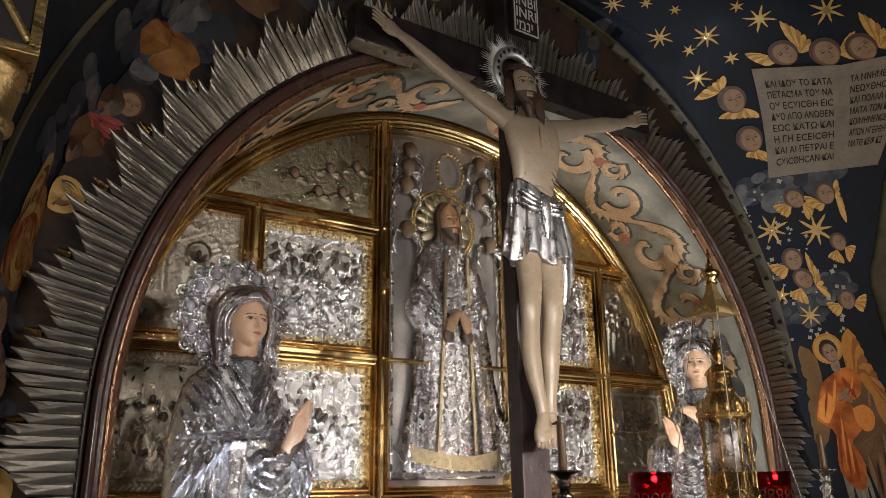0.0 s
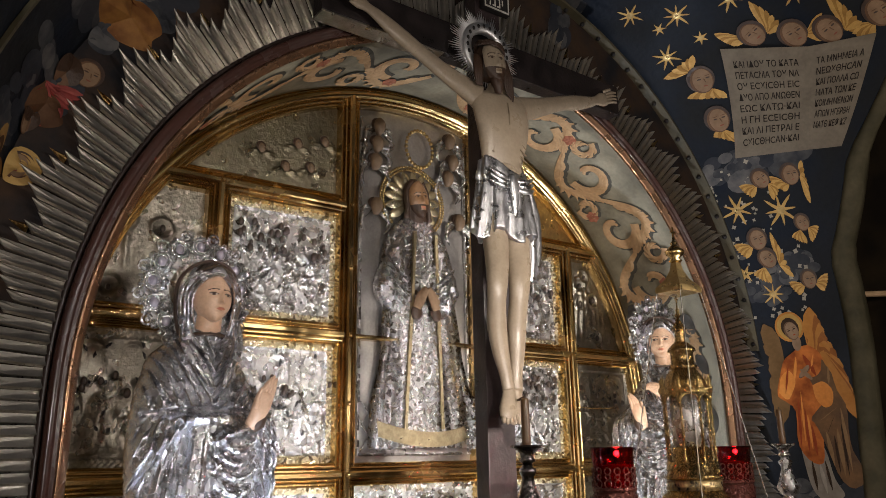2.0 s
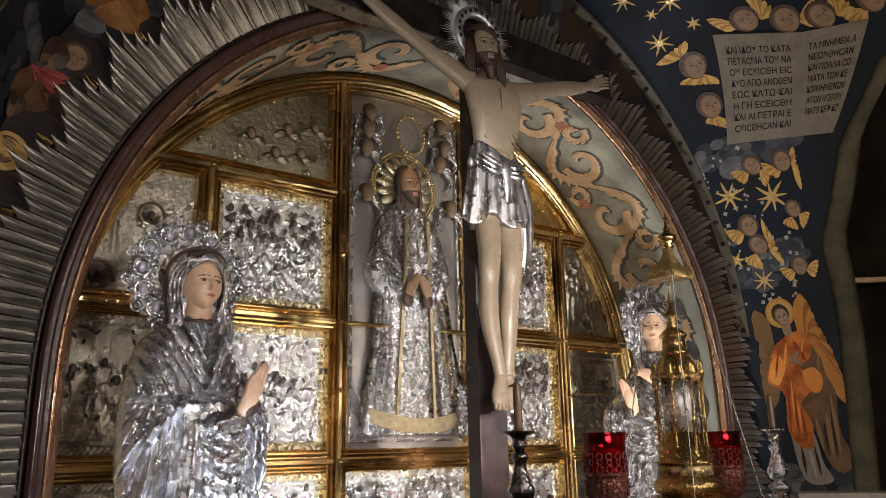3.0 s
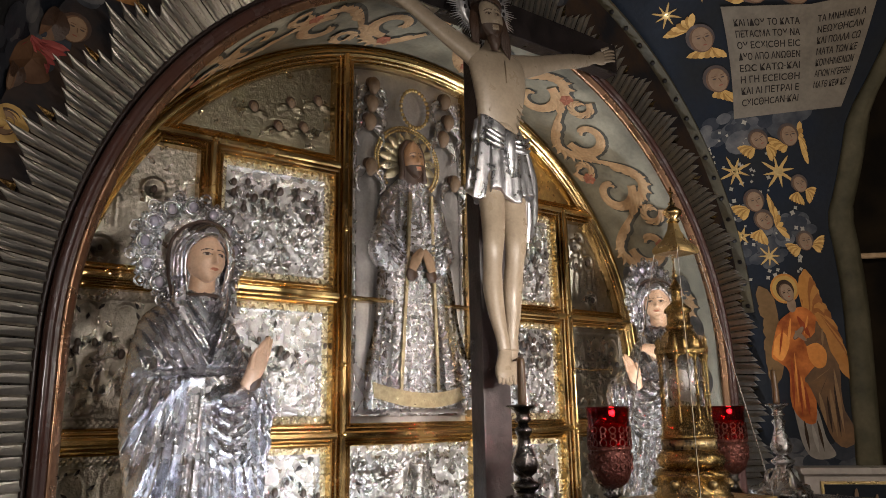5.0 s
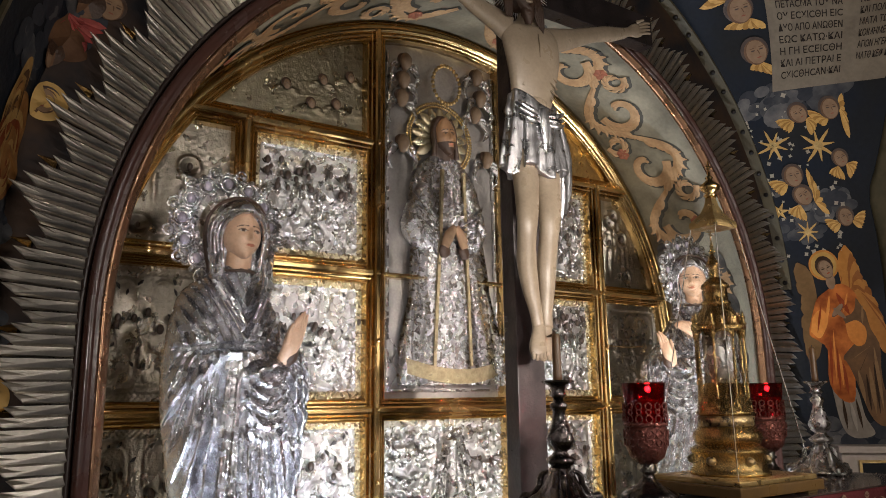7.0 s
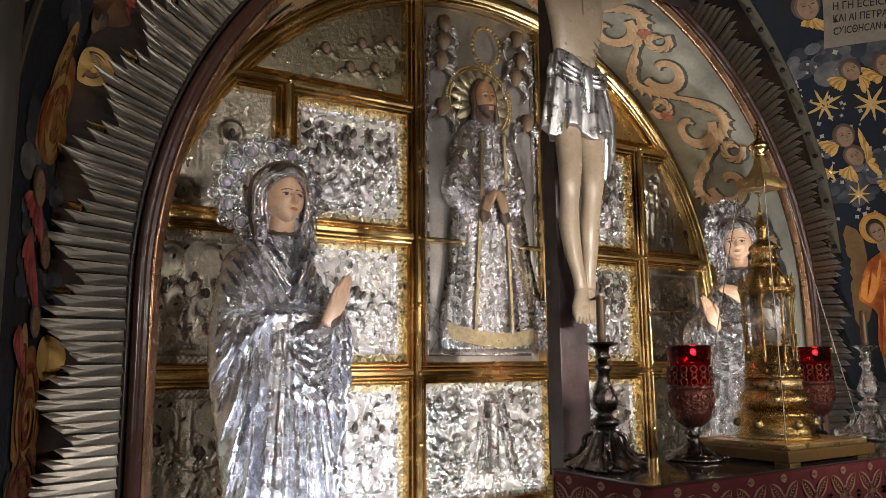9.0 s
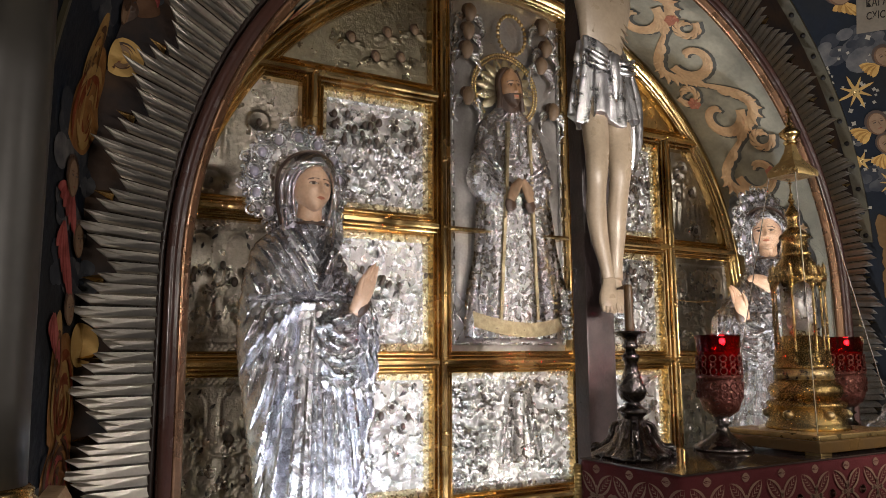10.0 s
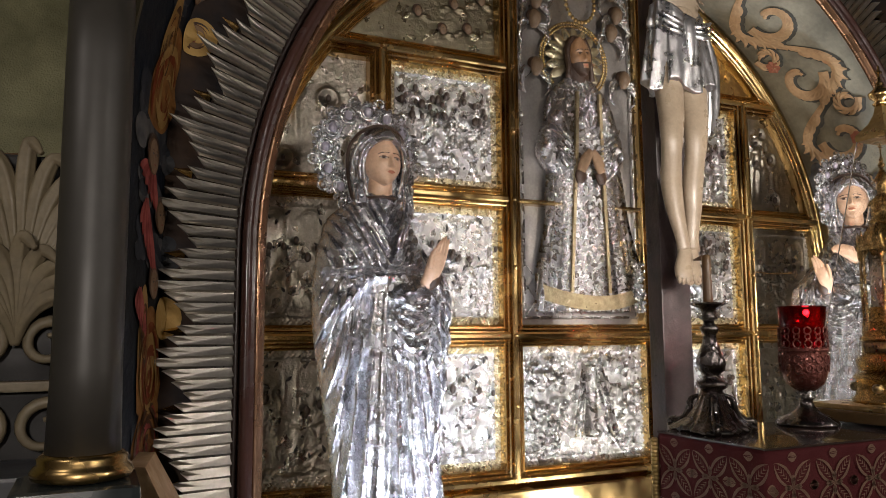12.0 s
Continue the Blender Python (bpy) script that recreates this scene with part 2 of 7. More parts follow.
def build_structure():
    bm = bmesh.new()
    box(bm, -6, 7, -7, 2, -0.1, 0)
    structure("floor", bm, STONE, "worn dark stone floor of the chapel", "floor")
    bm = bmesh.new()
    box(bm, XC - 2.1, XC + 2.1, 0.06, 0.2, 0, 3.9)
    structure("wall_niche", bm, LUNETTE, "plain plaster wall closing the altar niche", "wall")
    # lining of the niche
    bm = bmesh.new()
    a, b = arch(XC, NZ, NR, 0), arch(XC, NZ, NR + 0.05, 0)
    rings = [[(p[0], FRONT + 0.01, p[1]), (p[0], 0.06, p[1]), (q[0], 0.06, q[1]), (q[0], FRONT + 0.01, q[1])] for p, q in zip(a, b)]
    loft(bm, rings)
    structure("niche_lining", bm, LUNETTE, "grey-green painted plaster vault of the niche", "vault", True)
    # wall round the niche
    bm = bmesh.new()
    c = arch(XC, VZ, VR + 0.25, 0)
    rings = [[(q[0], FRONT, q[1]), (r[0], FRONT, r[1]), (r[0], 0.06, r[1]), (q[0], 0.06, q[1])] for q, r in zip(b, c)]
    loft(bm, rings)
    structure("wall_altar", bm, FRESCO_DARK, "darkened fresco wall behind the metal rays", "wall")
    # star vault
    bm = bmesh.new()
    ss = np.linspace(-math.pi / 2 - 0.95, math.pi / 2 + 0.95, 110)
    rings = [[splay(s, d) for d in np.linspace(0, reach(s), 27)] for s in ss]
    loft(bm, rings, closed=False, caps=False)
    vault = structure("vault", bm, FRESCO_BLUE, "dark blue vault painted with gold stars", "vault", True)
    mod = vault.modifiers.new("thickness", "SOLIDIFY")
    mod.thickness, mod.offset = 0.1, 1
    bm = bmesh.new()
    box(bm, -6, 7, -7.1, -7, 0, 5)
    structure("wall_behind", bm, STONE, "plain dark stone wall behind the visitor", "wall")
    bm = bmesh.new()
    box(bm, -6, 7, -7, 2, 5.0, 5.1)
    structure("ceiling", bm, FRESCO_BLUE, "dark painted ceiling", "ceiling")
    for nm, x in (("wall_west", -6), ("wall_east", 7)):
        bm = bmesh.new()
        box(bm, x - 0.1, x + 0.1, -7, 2, 0, 5)
        structure(nm, bm, STONE, "plain dark stone side wall", "wall")


build_structure()

# niche frame
COPPER = mat("copper_bead", (0.30, 0.17, 0.10), (0.16, 0.09, 0.05), 0.28, 0.8, 10, 60, 0.1)
WOOD_DARK = mat("dark_stained_wood", (0.020, 0.013, 0.011), (0.035, 0.022, 0.018), 0.4, 0.0, 10, 60, 0.1)
frame_thing = thing("niche_frame", "dark mahogany-red arched moulding edging the niche", "frame", kind="structure")
for nm, m, prof in (
        ("moulding", WOOD, [(0.012, 0.0), (0.010, -0.035), (0.016, -0.048), (0.024, -0.042), (0.030, -0.054), (0.044, -0.060), (0.056, -0.050), (0.060, 0.0)]),
        ("rim", WOOD_DARK, [(0.061, 0.0), (0.061, -0.028), (0.070, -0.034), (0.078, -0.024), (0.078, 0.0)]),
        ("bead", COPPER, [(-0.022, 0.0), (-0.024, -0.014), (-0.012, -0.022), (-0.004, -0.030), (0.004, -0.036), (0.010, -0.030), (0.010, 0.0)])):
    bm = bmesh.new()
    arch_moulding(bm, XC, NZ, NR, 0.3, [(o, FRONT + y) for o, y in prof])
    part(nm, bm, m, frame_thing, "", True)


# ---- rays ----
def blade_mesh(length, width):
    """A folded sheet blade: long lit flank, narrow steep flank, slanted tip."""
    bm = bmesh.new()
    h, e = width * 0.34, width * 0.30
    pts = [(0, -width / 2, 0), (0.0, e, h), (0, width / 2, 0.0), (length * 0.80, width / 2, 0.002), (length, -width * 0.42, 0.012), (length * 0.90, -width / 2, 0.004), (length * 0.84, e, h)]
    v = [bm.verts.new(p) for p in pts]
    for q in ((0, 1, 6, 5), (1, 2, 3, 6), (6, 3, 4), (5, 6, 4), (0, 5, 4, 3, 2)):
        bm.faces.new([v[i] for i in q])
    return mesh_of("ray", bm, RAYS)


rays = thing("ray_surround", "pleated silver-grey metal rays fanning out round the niche", "ornament")
lengths = (0.285, 0.255, 0.225, 0.195, 0.17, 0.205, 0.235)
blades = [blade_mesh(v, 0.0342) for v in lengths]
base = arch(XC, NZ, NR + 0.065, 0.3)
run = np.array([(p[0], p[1]) for p in base])
cum = np.concatenate([[0], np.cumsum(np.hypot(*np.diff(run, axis=0).T))])
count = int(cum[-1] / 0.0345)
tips = []
for i in range(count):
    s = (i + 0.5) * cum[-1] / count
    k = min(int(np.searchsorted(cum, s)) - 1, len(base) - 2)
    f = (s - cum[k]) / (cum[k + 1] - cum[k])
    p, q = base[k], base[k + 1]
    x, z = p[0] + (q[0] - p[0]) * f, p[1] + (q[1] - p[1]) * f
    nx, nz = p[2] + (q[2] - p[2]) * f, p[3] + (q[3] - p[3]) * f
    out = Vector((nx, -0.13 + random.uniform(-0.012, 0.012), nz)).normalized()
    along = Vector((-nz, 0, nx)).normalized()
    out = (out + along * random.uniform(-0.012, 0.012)).normalized()
    up = out.cross(along)
    if up.y > 0:
        along, up = -along, -up
    along = up.cross(out)
    turned = Matrix((out, along, up)).transposed()
    turned = turned @ Matrix.Rotation(radians(random.uniform(-2, 2)), 3, "X")
    ob = new("ray", blades[(i if x < XC else -i) % 7])
    ob.matrix_world = Matrix.Translation((x, FRONT - 0.014 - 0.004 * (i % 2), z)) @ turned.to_4x4()
    ob.parent = rays
    if i % 7 == 3:
        tips.append(Matrix.Translation((x, FRONT - 0.012, z)) @ turned.to_4x4())
for m in tips:
    bm = bmesh.new()
    v = [bm.verts.new(m @ Vector(p)) for p in ((0.17, -0.016, -0.012), (0.235, 0.0, 0.0), (0.17, 0.018, -0.012), (0.175, 0.0, 0.010))]
    for q in ((0, 1, 3), (1, 2, 3), (0, 3, 2), (0, 2, 1)):
        bm.faces.new([v[k] for k in q])
    part("gilt_tip", bm, GOLD, rays, "small gilt spear tip between the rays")

# ---- icon screen ----
screen = thing("icon_screen", "gilt-framed screen of embossed silver icon panels filling the niche", "icon screen")
BAR = [(-0.046, 0.0), (-0.046, -0.022), (-0.042, -0.027), (-0.037, -0.022), (-0.036, -0.012), (-0.032, -0.012), (-0.030, -0.030), (-0.025, -0.034), (-0.021, -0.029), (-0.020, -0.018), (-0.016, -0.018), (-0.014, -0.042), (-0.007, -0.048), (0.007, -0.048), (0.014, -0.042), (0.016, -0.018), (0.020, -0.018), (0.021, -0.029), (0.025, -0.034), (0.030, -0.030), (0.032, -0.012), (0.036, -0.012), (0.037, -0.022), (0.042, -0.027), (0.046, -0.022), (0.046, 0.0)]


def bar(x0, z0, x1, z1, w=1.15, lift=0.0, name="bar"):
    bm = bmesh.new()
    d = Vector((x1 - x0, 0, z1 - z0)).normalized()
    n = Vector((-d.z, 0, d.x))
    rings = [[Vector((x, y * w - lift if y else 0.04, z)) + n * o * w for o, y in BAR] for x, z in ((x0, z0), (x1, z1))]
    loft(bm, rings)
    part(name, bm, GOLD, screen, "polished brass moulding")


def arch_x(z, r):
    return math.sqrt(max(0, r * r - max(0, z - NZ) ** 2))


GR = 1.705
for z in ROWS:
    h = arch_x(z, GR)
    if z in ROWS[1:3]:
        bar(XC - h, z, COLS[1] - 0.03, z)
        bar(COLS[2] + 0.03, z, XC + h, z)
    else:
        bar(XC - h, z, COLS[1] - 0.03, z) if z > 1 else bar(XC - h, z, XC + h, z)
        if z > 1:
            bar(COLS[2] + 0.03, z, XC + h, z)
bar(COLS[1], ROWS[1], COLS[2], ROWS[1])
for x in COLS:
    top = NZ + math.sqrt(GR ** 2 - (x - XC) ** 2) if x in COLS[1:3] else ROWS[3]
    bar(x, ROWS[0], x, top, 1.12, 0.003)
bm = bmesh.new()
arch_moulding(bm, XC, NZ, GR, 0.3, [(o * 1.2, y * 1.2 if y else 0.05) for o, y in BAR])
part("arch_bar", bm, GOLD, screen, "polished brass moulding", True)
bar(COLS[1] + 0.03, ROWS[2], COLS[2] - 0.03, ROWS[2], 0.25, 0.015, "glass_edge")
# plinth under the screen
bm = bmesh.new()
box(bm, XC - NR, XC + NR, -0.10, 0.05, 0.30, 0.66, 0.01)
part("plinth", bm, GOLD, screen, "flat brass plinth")
bm = bmesh.new()
box(bm, XC - 1.7, XC + 1.7, 0.035, 0.058, 0.3, 3.3)
part("backing", bm, SILVER_DARK, screen)


def relief(name, x0, x1, z0, z1, seed, style, clip=False, mats=None, y=0.03, depth=0.014, label=""):
    """Embossed sheet: height from robed figures, drapery and ornament."""
    rng = np.random.RandomState(seed)
    step = 0.006
    nx, nz = int((x1 - x0) / step) + 1, int((z1 - z0) / step) + 1
    X, Z = np.meshgrid(np.linspace(x0, x1, nx), np.linspace(z0, z1, nz), indexing="ij")
    H = np.zeros_like(X)
    W, T = x1 - x0, z1 - z0
    for _ in range(40):
        a, b, c = rng.normal(0, 170), rng.normal(0, 170), rng.uniform(0, 6.3)
        H += (0.008 if style in ("heads", "plain") else 0.015) * np.sin(a * X + b * Z + c)

    def stroke(x, z, a, length, bend, w, k):
        """A curved embossed ridge."""
        nonlocal H
        m = (abs(X - x) < length) & (abs(Z - z) < length)
        best = np.full(int(m.sum()), 9.0)
        xs, zs = X[m], Z[m]
        for u in np.linspace(-0.5, 0.5, max(5, int(length / 0.012))):
            b = a + bend * u
            q = np.hypot(xs - x - length * u * math.sin(b), zs - z - length * u * math.cos(b)) / (w * (1.15 - 1.4 * abs(u)))
            best = np.minimum(best, q)
        H[m] = np.maximum(H[m], H[m] * 0.4 + k * np.exp(-best ** 2))

    heads = []
    if style == "crowd":
        for _ in range(150):
            stroke(x0 + W * rng.uniform(0.06, 0.94), z0 + T * rng.uniform(0.06, 0.60), rng.normal(0, 0.5), rng.uniform(0.03, 0.13), rng.normal(0, 1.2), rng.uniform(0.004, 0.010), rng.uniform(0.5, 1.3))
        for _ in range(30):
            stroke(x0 + W * rng.uniform(0.06, 0.94), z0 + T * rng.uniform(0.06, 0.2), rng.normal(1.5, 0.3), rng.uniform(0.04, 0.12), rng.normal(0, 0.9), rng.uniform(0.005, 0.010), rng.uniform(0.5, 1.1))
        for k in range(30):
            heads.append((x0 + W * rng.uniform(0.12, 0.92), z0 + T * rng.uniform(0.58, 0.84)))
    elif style == "figures":
        for k in range(6):
            cx, cz = x0 + W * (k + 0.7) / 6.4, z0 + T * rng.uniform(0.28, 0.42)
            h, w, lean = T * rng.uniform(0.22, 0.32), W * 0.06, rng.uniform(-0.25, 0.25)
            H += 0.5 * np.exp(-((X - cx - lean * (Z - cz)) / w) ** 2 - ((Z - cz) / h) ** 4)
            for _ in range(15):
                v = rng.uniform(-0.9, 0.9)
                stroke(cx + lean * v * h + rng.uniform(-0.9, 0.9) * w, cz + v * h, lean + rng.normal(0, 0.45), rng.uniform(0.03, 0.11), rng.normal(0, 1.3), rng.uniform(0.004, 0.009), rng.uniform(0.6, 1.3))
            heads.append((cx + lean * h + 0.01, cz + h * 1.04))
            stroke(cx, cz + h * 0.5, rng.uniform(0.7, 2.4), 0.09, rng.normal(0, 1), 0.008, 1.2)
        for a in (0.2, 0.5, 0.8):
            for q in (-1, 1):
                stroke(x0 + W * a + q * W * 0.10, z0 + T * 0.72, 0.0, T * 0.36, 0.0, 0.006, 0.6)
            stroke(x0 + W * a, z0 + T * 0.90, 1.57, W * 0.24, 1.6, 0.007, 0.7)
        for _ in range(24):
            stroke(x0 + W * rng.uniform(0.06, 0.94), z0 + T * rng.uniform(0.06, 0.16), rng.normal(1.5, 0.3), rng.uniform(0.04, 0.12), rng.normal(0, 0.9), rng.uniform(0.005, 0.010), rng.uniform(0.4, 1.0))
        for k in range(5):
            heads.append((x0 + W * rng.uniform(0.1, 0.9), z0 + T * rng.uniform(0.5, 0.75)))
    elif style == "ornate":
        for _ in range(260):
            cx, cz, r = x0 + W * rng.rand(), z0 + T * rng.rand(), rng.uniform(0.012, 0.03)
            q = np.hypot(X - cx, Z - cz) / r
            H += 0.7 * np.exp(-((q - 1) / 0.35) ** 2)
        e = ((abs(X - x0 - W * 0.52) < W * 0.2 * (1.2 - (Z - z0) / T)) & (Z < z0 + T * 0.8))
        H = np.where(e, 0.25 + 0.25 * H + 0.5 * (np.sin((Z - z0) * 110) > 0.6) * (abs(X - x0 - W * 0.56) < 0.035), H)
    elif style == "heads":
        for k in range(90):
            cx, cz = x0 + W * rng.uniform(0.05, 0.95), z0 + T * rng.uniform(0.1, 0.9)
            if any(math.hypot(cx - q[0], cz - q[1]) < 0.115 for q in heads):
                continue
            if clip and math.hypot(cx - XC, cz - NZ) > GR - 0.12:
                continue
            heads.append((cx, cz))
            for s in (-1, 1):
                q = np.hypot((X - cx - s * 0.042) / 0.026, (Z - cz + 0.012 + 0.3 * s * (X - cx)) / 0.014)
                H += 0.9 * np.exp(-q ** 4) * (0.8 + 0.3 * np.sin((Z - cz) * 300))
    elif style == "halos":
        for k in range(5):
            cx, cz = x0 + W * rng.uniform(0.2, 0.8), z0 + T * rng.uniform(0.1, 0.92)
            q = np.hypot(X - cx, Z - cz) / 0.045
            H += 0.8 * np.exp(-((q - 1) / 0.25) ** 2)
            heads.append((cx, cz))
            e = np.exp(-((X - cx) / 0.07) ** 2 - ((Z - cz + 0.13) / 0.09) ** 4)
            H += e * (0.7 + 0.3 * np.sin((X - cx) * 130))
    for hx, hz in heads:
        H -= 0.4 * np.exp(-(np.hypot(X - hx, Z - hz) / 0.022) ** 4)
    if style in ("crowd", "figures", "ornate"):
        edge = np.minimum.reduce([X - x0, x1 - X, Z - z0, z1 - Z])
        H = np.where(edge < 0.035, 0.8 + 0.5 * np.sin(X * 260) * np.sin(Z * 260), H)
    H = np.clip(H, -0.3, 1.7)
    Y = y - depth * H
    idx = np.arange(nx * nz).reshape(nx, nz)
    q = np.stack([idx[:-1, :-1], idx[1:, :-1], idx[1:, 1:], idx[:-1, 1:]], -1).reshape(-1, 4)
    edge = np.minimum.reduce([X - x0, x1 - X, Z - z0, z1 - Z])[:-1, :-1].reshape(-1)
    if clip:
        r = np.hypot(X - XC, np.maximum(Z - NZ, 0))[:-1, :-1].reshape(-1)
        edge, q = edge[r < GR], q[r < GR]
    me = bpy.data.meshes.new(name)
    me.from_pydata(np.stack([X, Y, Z], -1).reshape(-1, 3).tolist(), [], q.tolist())
    for m in mats or (SILVER, PALE_BORDER):
        me.materials.append(m)
    if style in ("crowd", "figures", "ornate"):
        me.polygons.foreach_set("material_index", (edge < 0.033).astype(int).tolist())
    me.polygons.foreach_set("use_smooth", [True] * len(me.polygons))
    me.update()
    ob = new(name, me)
    ob.parent = screen
    tagged(ob, label)
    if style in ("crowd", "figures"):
        # dark lumps stand in for the black recesses between figures
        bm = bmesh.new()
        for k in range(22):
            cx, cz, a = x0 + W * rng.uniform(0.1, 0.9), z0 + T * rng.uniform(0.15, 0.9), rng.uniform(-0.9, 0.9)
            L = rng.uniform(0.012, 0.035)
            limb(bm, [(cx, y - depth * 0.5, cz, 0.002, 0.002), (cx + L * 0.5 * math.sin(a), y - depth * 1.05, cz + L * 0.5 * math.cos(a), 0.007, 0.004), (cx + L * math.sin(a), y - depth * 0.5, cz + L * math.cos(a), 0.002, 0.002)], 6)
        part("dark_recess", bm, DARK, ob, "dark lumps standing in for recesses in the silver", True)["kind"] = "stuff"
    if heads:
        bm = bmesh.new()
        for hx, hz in heads:
            k = rng.uniform(0.65, 1.1)
            ball(bm, (hx, y - depth * 0.95, hz), *((0.021, 0.012, 0.026) if style == "heads" else (0.014 * k, 0.012, 0.020 * k)), 0, 10, 7)
        if style == "heads":
            for hx, hz in heads:
                ball(bm, (hx - 0.004, y - depth * 0.55, hz + 0.010), 0.026, 0.012, 0.025, 1, 10, 7)
                for sx in (-1, 1):
                    ball(bm, (hx + sx * 0.008 + 0.002, y - depth * 0.95 - 0.011, hz + 0.002), 0.004, 0.003, 0.002, 1, 6, 5)
        h = part("painted_head", bm, [FLESH_DIM if style == "heads" else HEAD_DARK, HAIR], ob, "small dark painted heads in the silver", True)
        h["kind"] = "stuff"
    return ob


g = 0.052
PALE_BORDER = mat("pale_gilt_border", (0.62, 0.54, 0.37), (0.30, 0.25, 0.15), 0.28, 1.0, 45, 130, 0.6, cells=85)
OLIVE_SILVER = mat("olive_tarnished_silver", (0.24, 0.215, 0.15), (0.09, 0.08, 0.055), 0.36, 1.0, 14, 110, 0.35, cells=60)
FLESH_DIM = mat("dim_flesh_paint", (0.16, 0.11, 0.07), (0.10, 0.065, 0.04), 0.5, 0.0, 30, 90, 0.1, spec=0.2)
HEAD_DARK = mat("dark_head_paint", (0.022, 0.014, 0.010), (0.05, 0.028, 0.016), 0.45, 0.0, 40, 90, 0.1)
cells = [(-1.30, COLS[0]), (COLS[0], COLS[1]), (COLS[2], COLS[3]), (COLS[3], 2.12)]
styles = {(0, 0): "figures", (0, 1): "figures", (0, 2): "halos", (1, 0): "figures", (1, 1): "figures", (1, 2): "crowd", (2, 0): "figures", (2, 1): "crowd", (2, 2): "figures", (3, 0): "figures", (3, 1): "figures", (3, 2): "halos"}
for ci, (xa, xb) in enumerate(cells):
    for ri in range(3):
        st = styles[(ci, ri)]
        # outer columns: the niche's shade is put into a darker silver
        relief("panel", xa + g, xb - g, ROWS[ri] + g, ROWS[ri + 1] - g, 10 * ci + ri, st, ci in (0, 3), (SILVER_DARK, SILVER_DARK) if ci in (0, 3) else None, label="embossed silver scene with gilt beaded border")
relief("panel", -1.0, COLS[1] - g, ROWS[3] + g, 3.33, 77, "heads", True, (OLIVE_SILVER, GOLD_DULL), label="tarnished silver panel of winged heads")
relief("panel", COLS[2] + g, 1.8, ROWS[3] + g, 3.33, 78, "heads", True, (GOLD_DULL, GOLD_DULL), label="gilt panel of winged heads")
relief("panel", COLS[1] + g, COLS[2] - g, ROWS[0] + g, ROWS[1] - g, 55, "ornate", False, (SILVER, SILVER), label="bright embossed silver panel with a ladder")
# central icon
SILVER_PLATE = mat("smooth_silver_plate", (0.46, 0.44, 0.42), (0.27, 0.25, 0.24), 0.42, 0.9, 9, 80, 0.12)
relief("panel", COLS[1] + g, COLS[2] - g, ROWS[1] + g, 3.3, 5, "plain", True, (SILVER_PLATE, SILVER_PLATE), y=0.034, depth=0.003, label="flat silver ground of the central icon")

# ladders and pillar embossed on the lower middle panel
bm = bmesh.new()
for (xa, za, xb, zb) in ((0.335, 0.86, 0.385, 1.19), (0.375, 0.86, 0.415, 1.19), (0.47, 1.20, 0.56, 0.85), (0.505, 1.20, 0.60, 0.85)):
    limb(bm, [(xa, 0.0, za, 0.006, 0.006), (xb, 0.0, zb, 0.006, 0.006)], 8)
for k in range(7):
    f = k / 6.5
    limb(bm, [(0.338 + 0.05 * f, 0.0, 0.88 + 0.32 * f, 0.004, 0.004), (0.378 + 0.04 * f, 0.0, 0.88 + 0.32 * f, 0.004, 0.004)], 6)
    limb(bm, [(0.555 - 0.088 * f, 0.0, 0.87 + 0.33 * f, 0.004, 0.004), (0.595 - 0.092 * f, 0.0, 0.87 + 0.33 * f, 0.004, 0.004)], 6)
lathe(bm, [(0.05, 0.86), (0.052, 0.88), (0.036, 0.895), (0.032, 1.18), (0.04, 1.19), (0.04, 1.21)], at=(0.44, 0.015, 0), segs=16)
part("ladder_relief", bm, SILVER, screen, "embossed silver ladders and pillar", True)

# ---- figures: plain painted and silver-clad statues ----
def fold_body(bm, rows, n=70, segs=88, mi=0, amp=0.05, waves=13, seed=0, y0=0.0, dents=0.0):
    """Robed body: rows of (z, cx, rx, ry), with pleats that deepen downwards."""
    rng = random.Random(seed)
    ph = [rng.uniform(0, 6.3) for _ in range(6)]
    rings = []
    for k, (z, cx, rx, ry) in enumerate(smooth_path(rows, n)):
        f = k / (n - 1)
        ring = []
        for i in range(segs):
            a = 2 * math.pi * i / segs
            w = amp * (1 - f) ** 0.6 * (math.sin(waves * a + ph[0] + 1.5 * math.sin(3 * f + ph[1])) + 0.5 * math.sin(waves * 2.3 * a + ph[2] + 4 * f))
            w += dents * math.sin(5 * a + 9 * f + ph[3]) * math.sin(11 * f * 2 + 3 * a + ph[4])
            s = 1 + w
            ring.append((cx + rx * s * math.cos(a), y0 + ry * s * math.sin(a), z))
        rings.append(ring)
    loft(bm, rings, mi=mi)


ROBE = mat("brocaded_silver_robe", (0.70, 0.70, 0.73), (0.26, 0.255, 0.265), 0.22, 1.0, 30, 150, 0.32, cells=75)
EYE_WHITE = mat("eye_white_paint", (0.50, 0.44, 0.38), None, 0.4, 0.0, 20, 90, 0.0)


def swag(bm, x0, z0, x1, z1, drop, y, r, mi=0, n=12):
    pts = []
    for i in range(n):
        u = i / (n - 1)
        k = math.sin(math.pi * u)
        pts.append((x0 + (x1 - x0) * u, y - 0.03 * k, z0 + (z1 - z0) * u - drop * 4 * u * (1 - u), r * (0.5 + 0.6 * k), r * (0.5 + 0.6 * k)))
    limb(bm, pts, 8, mi)


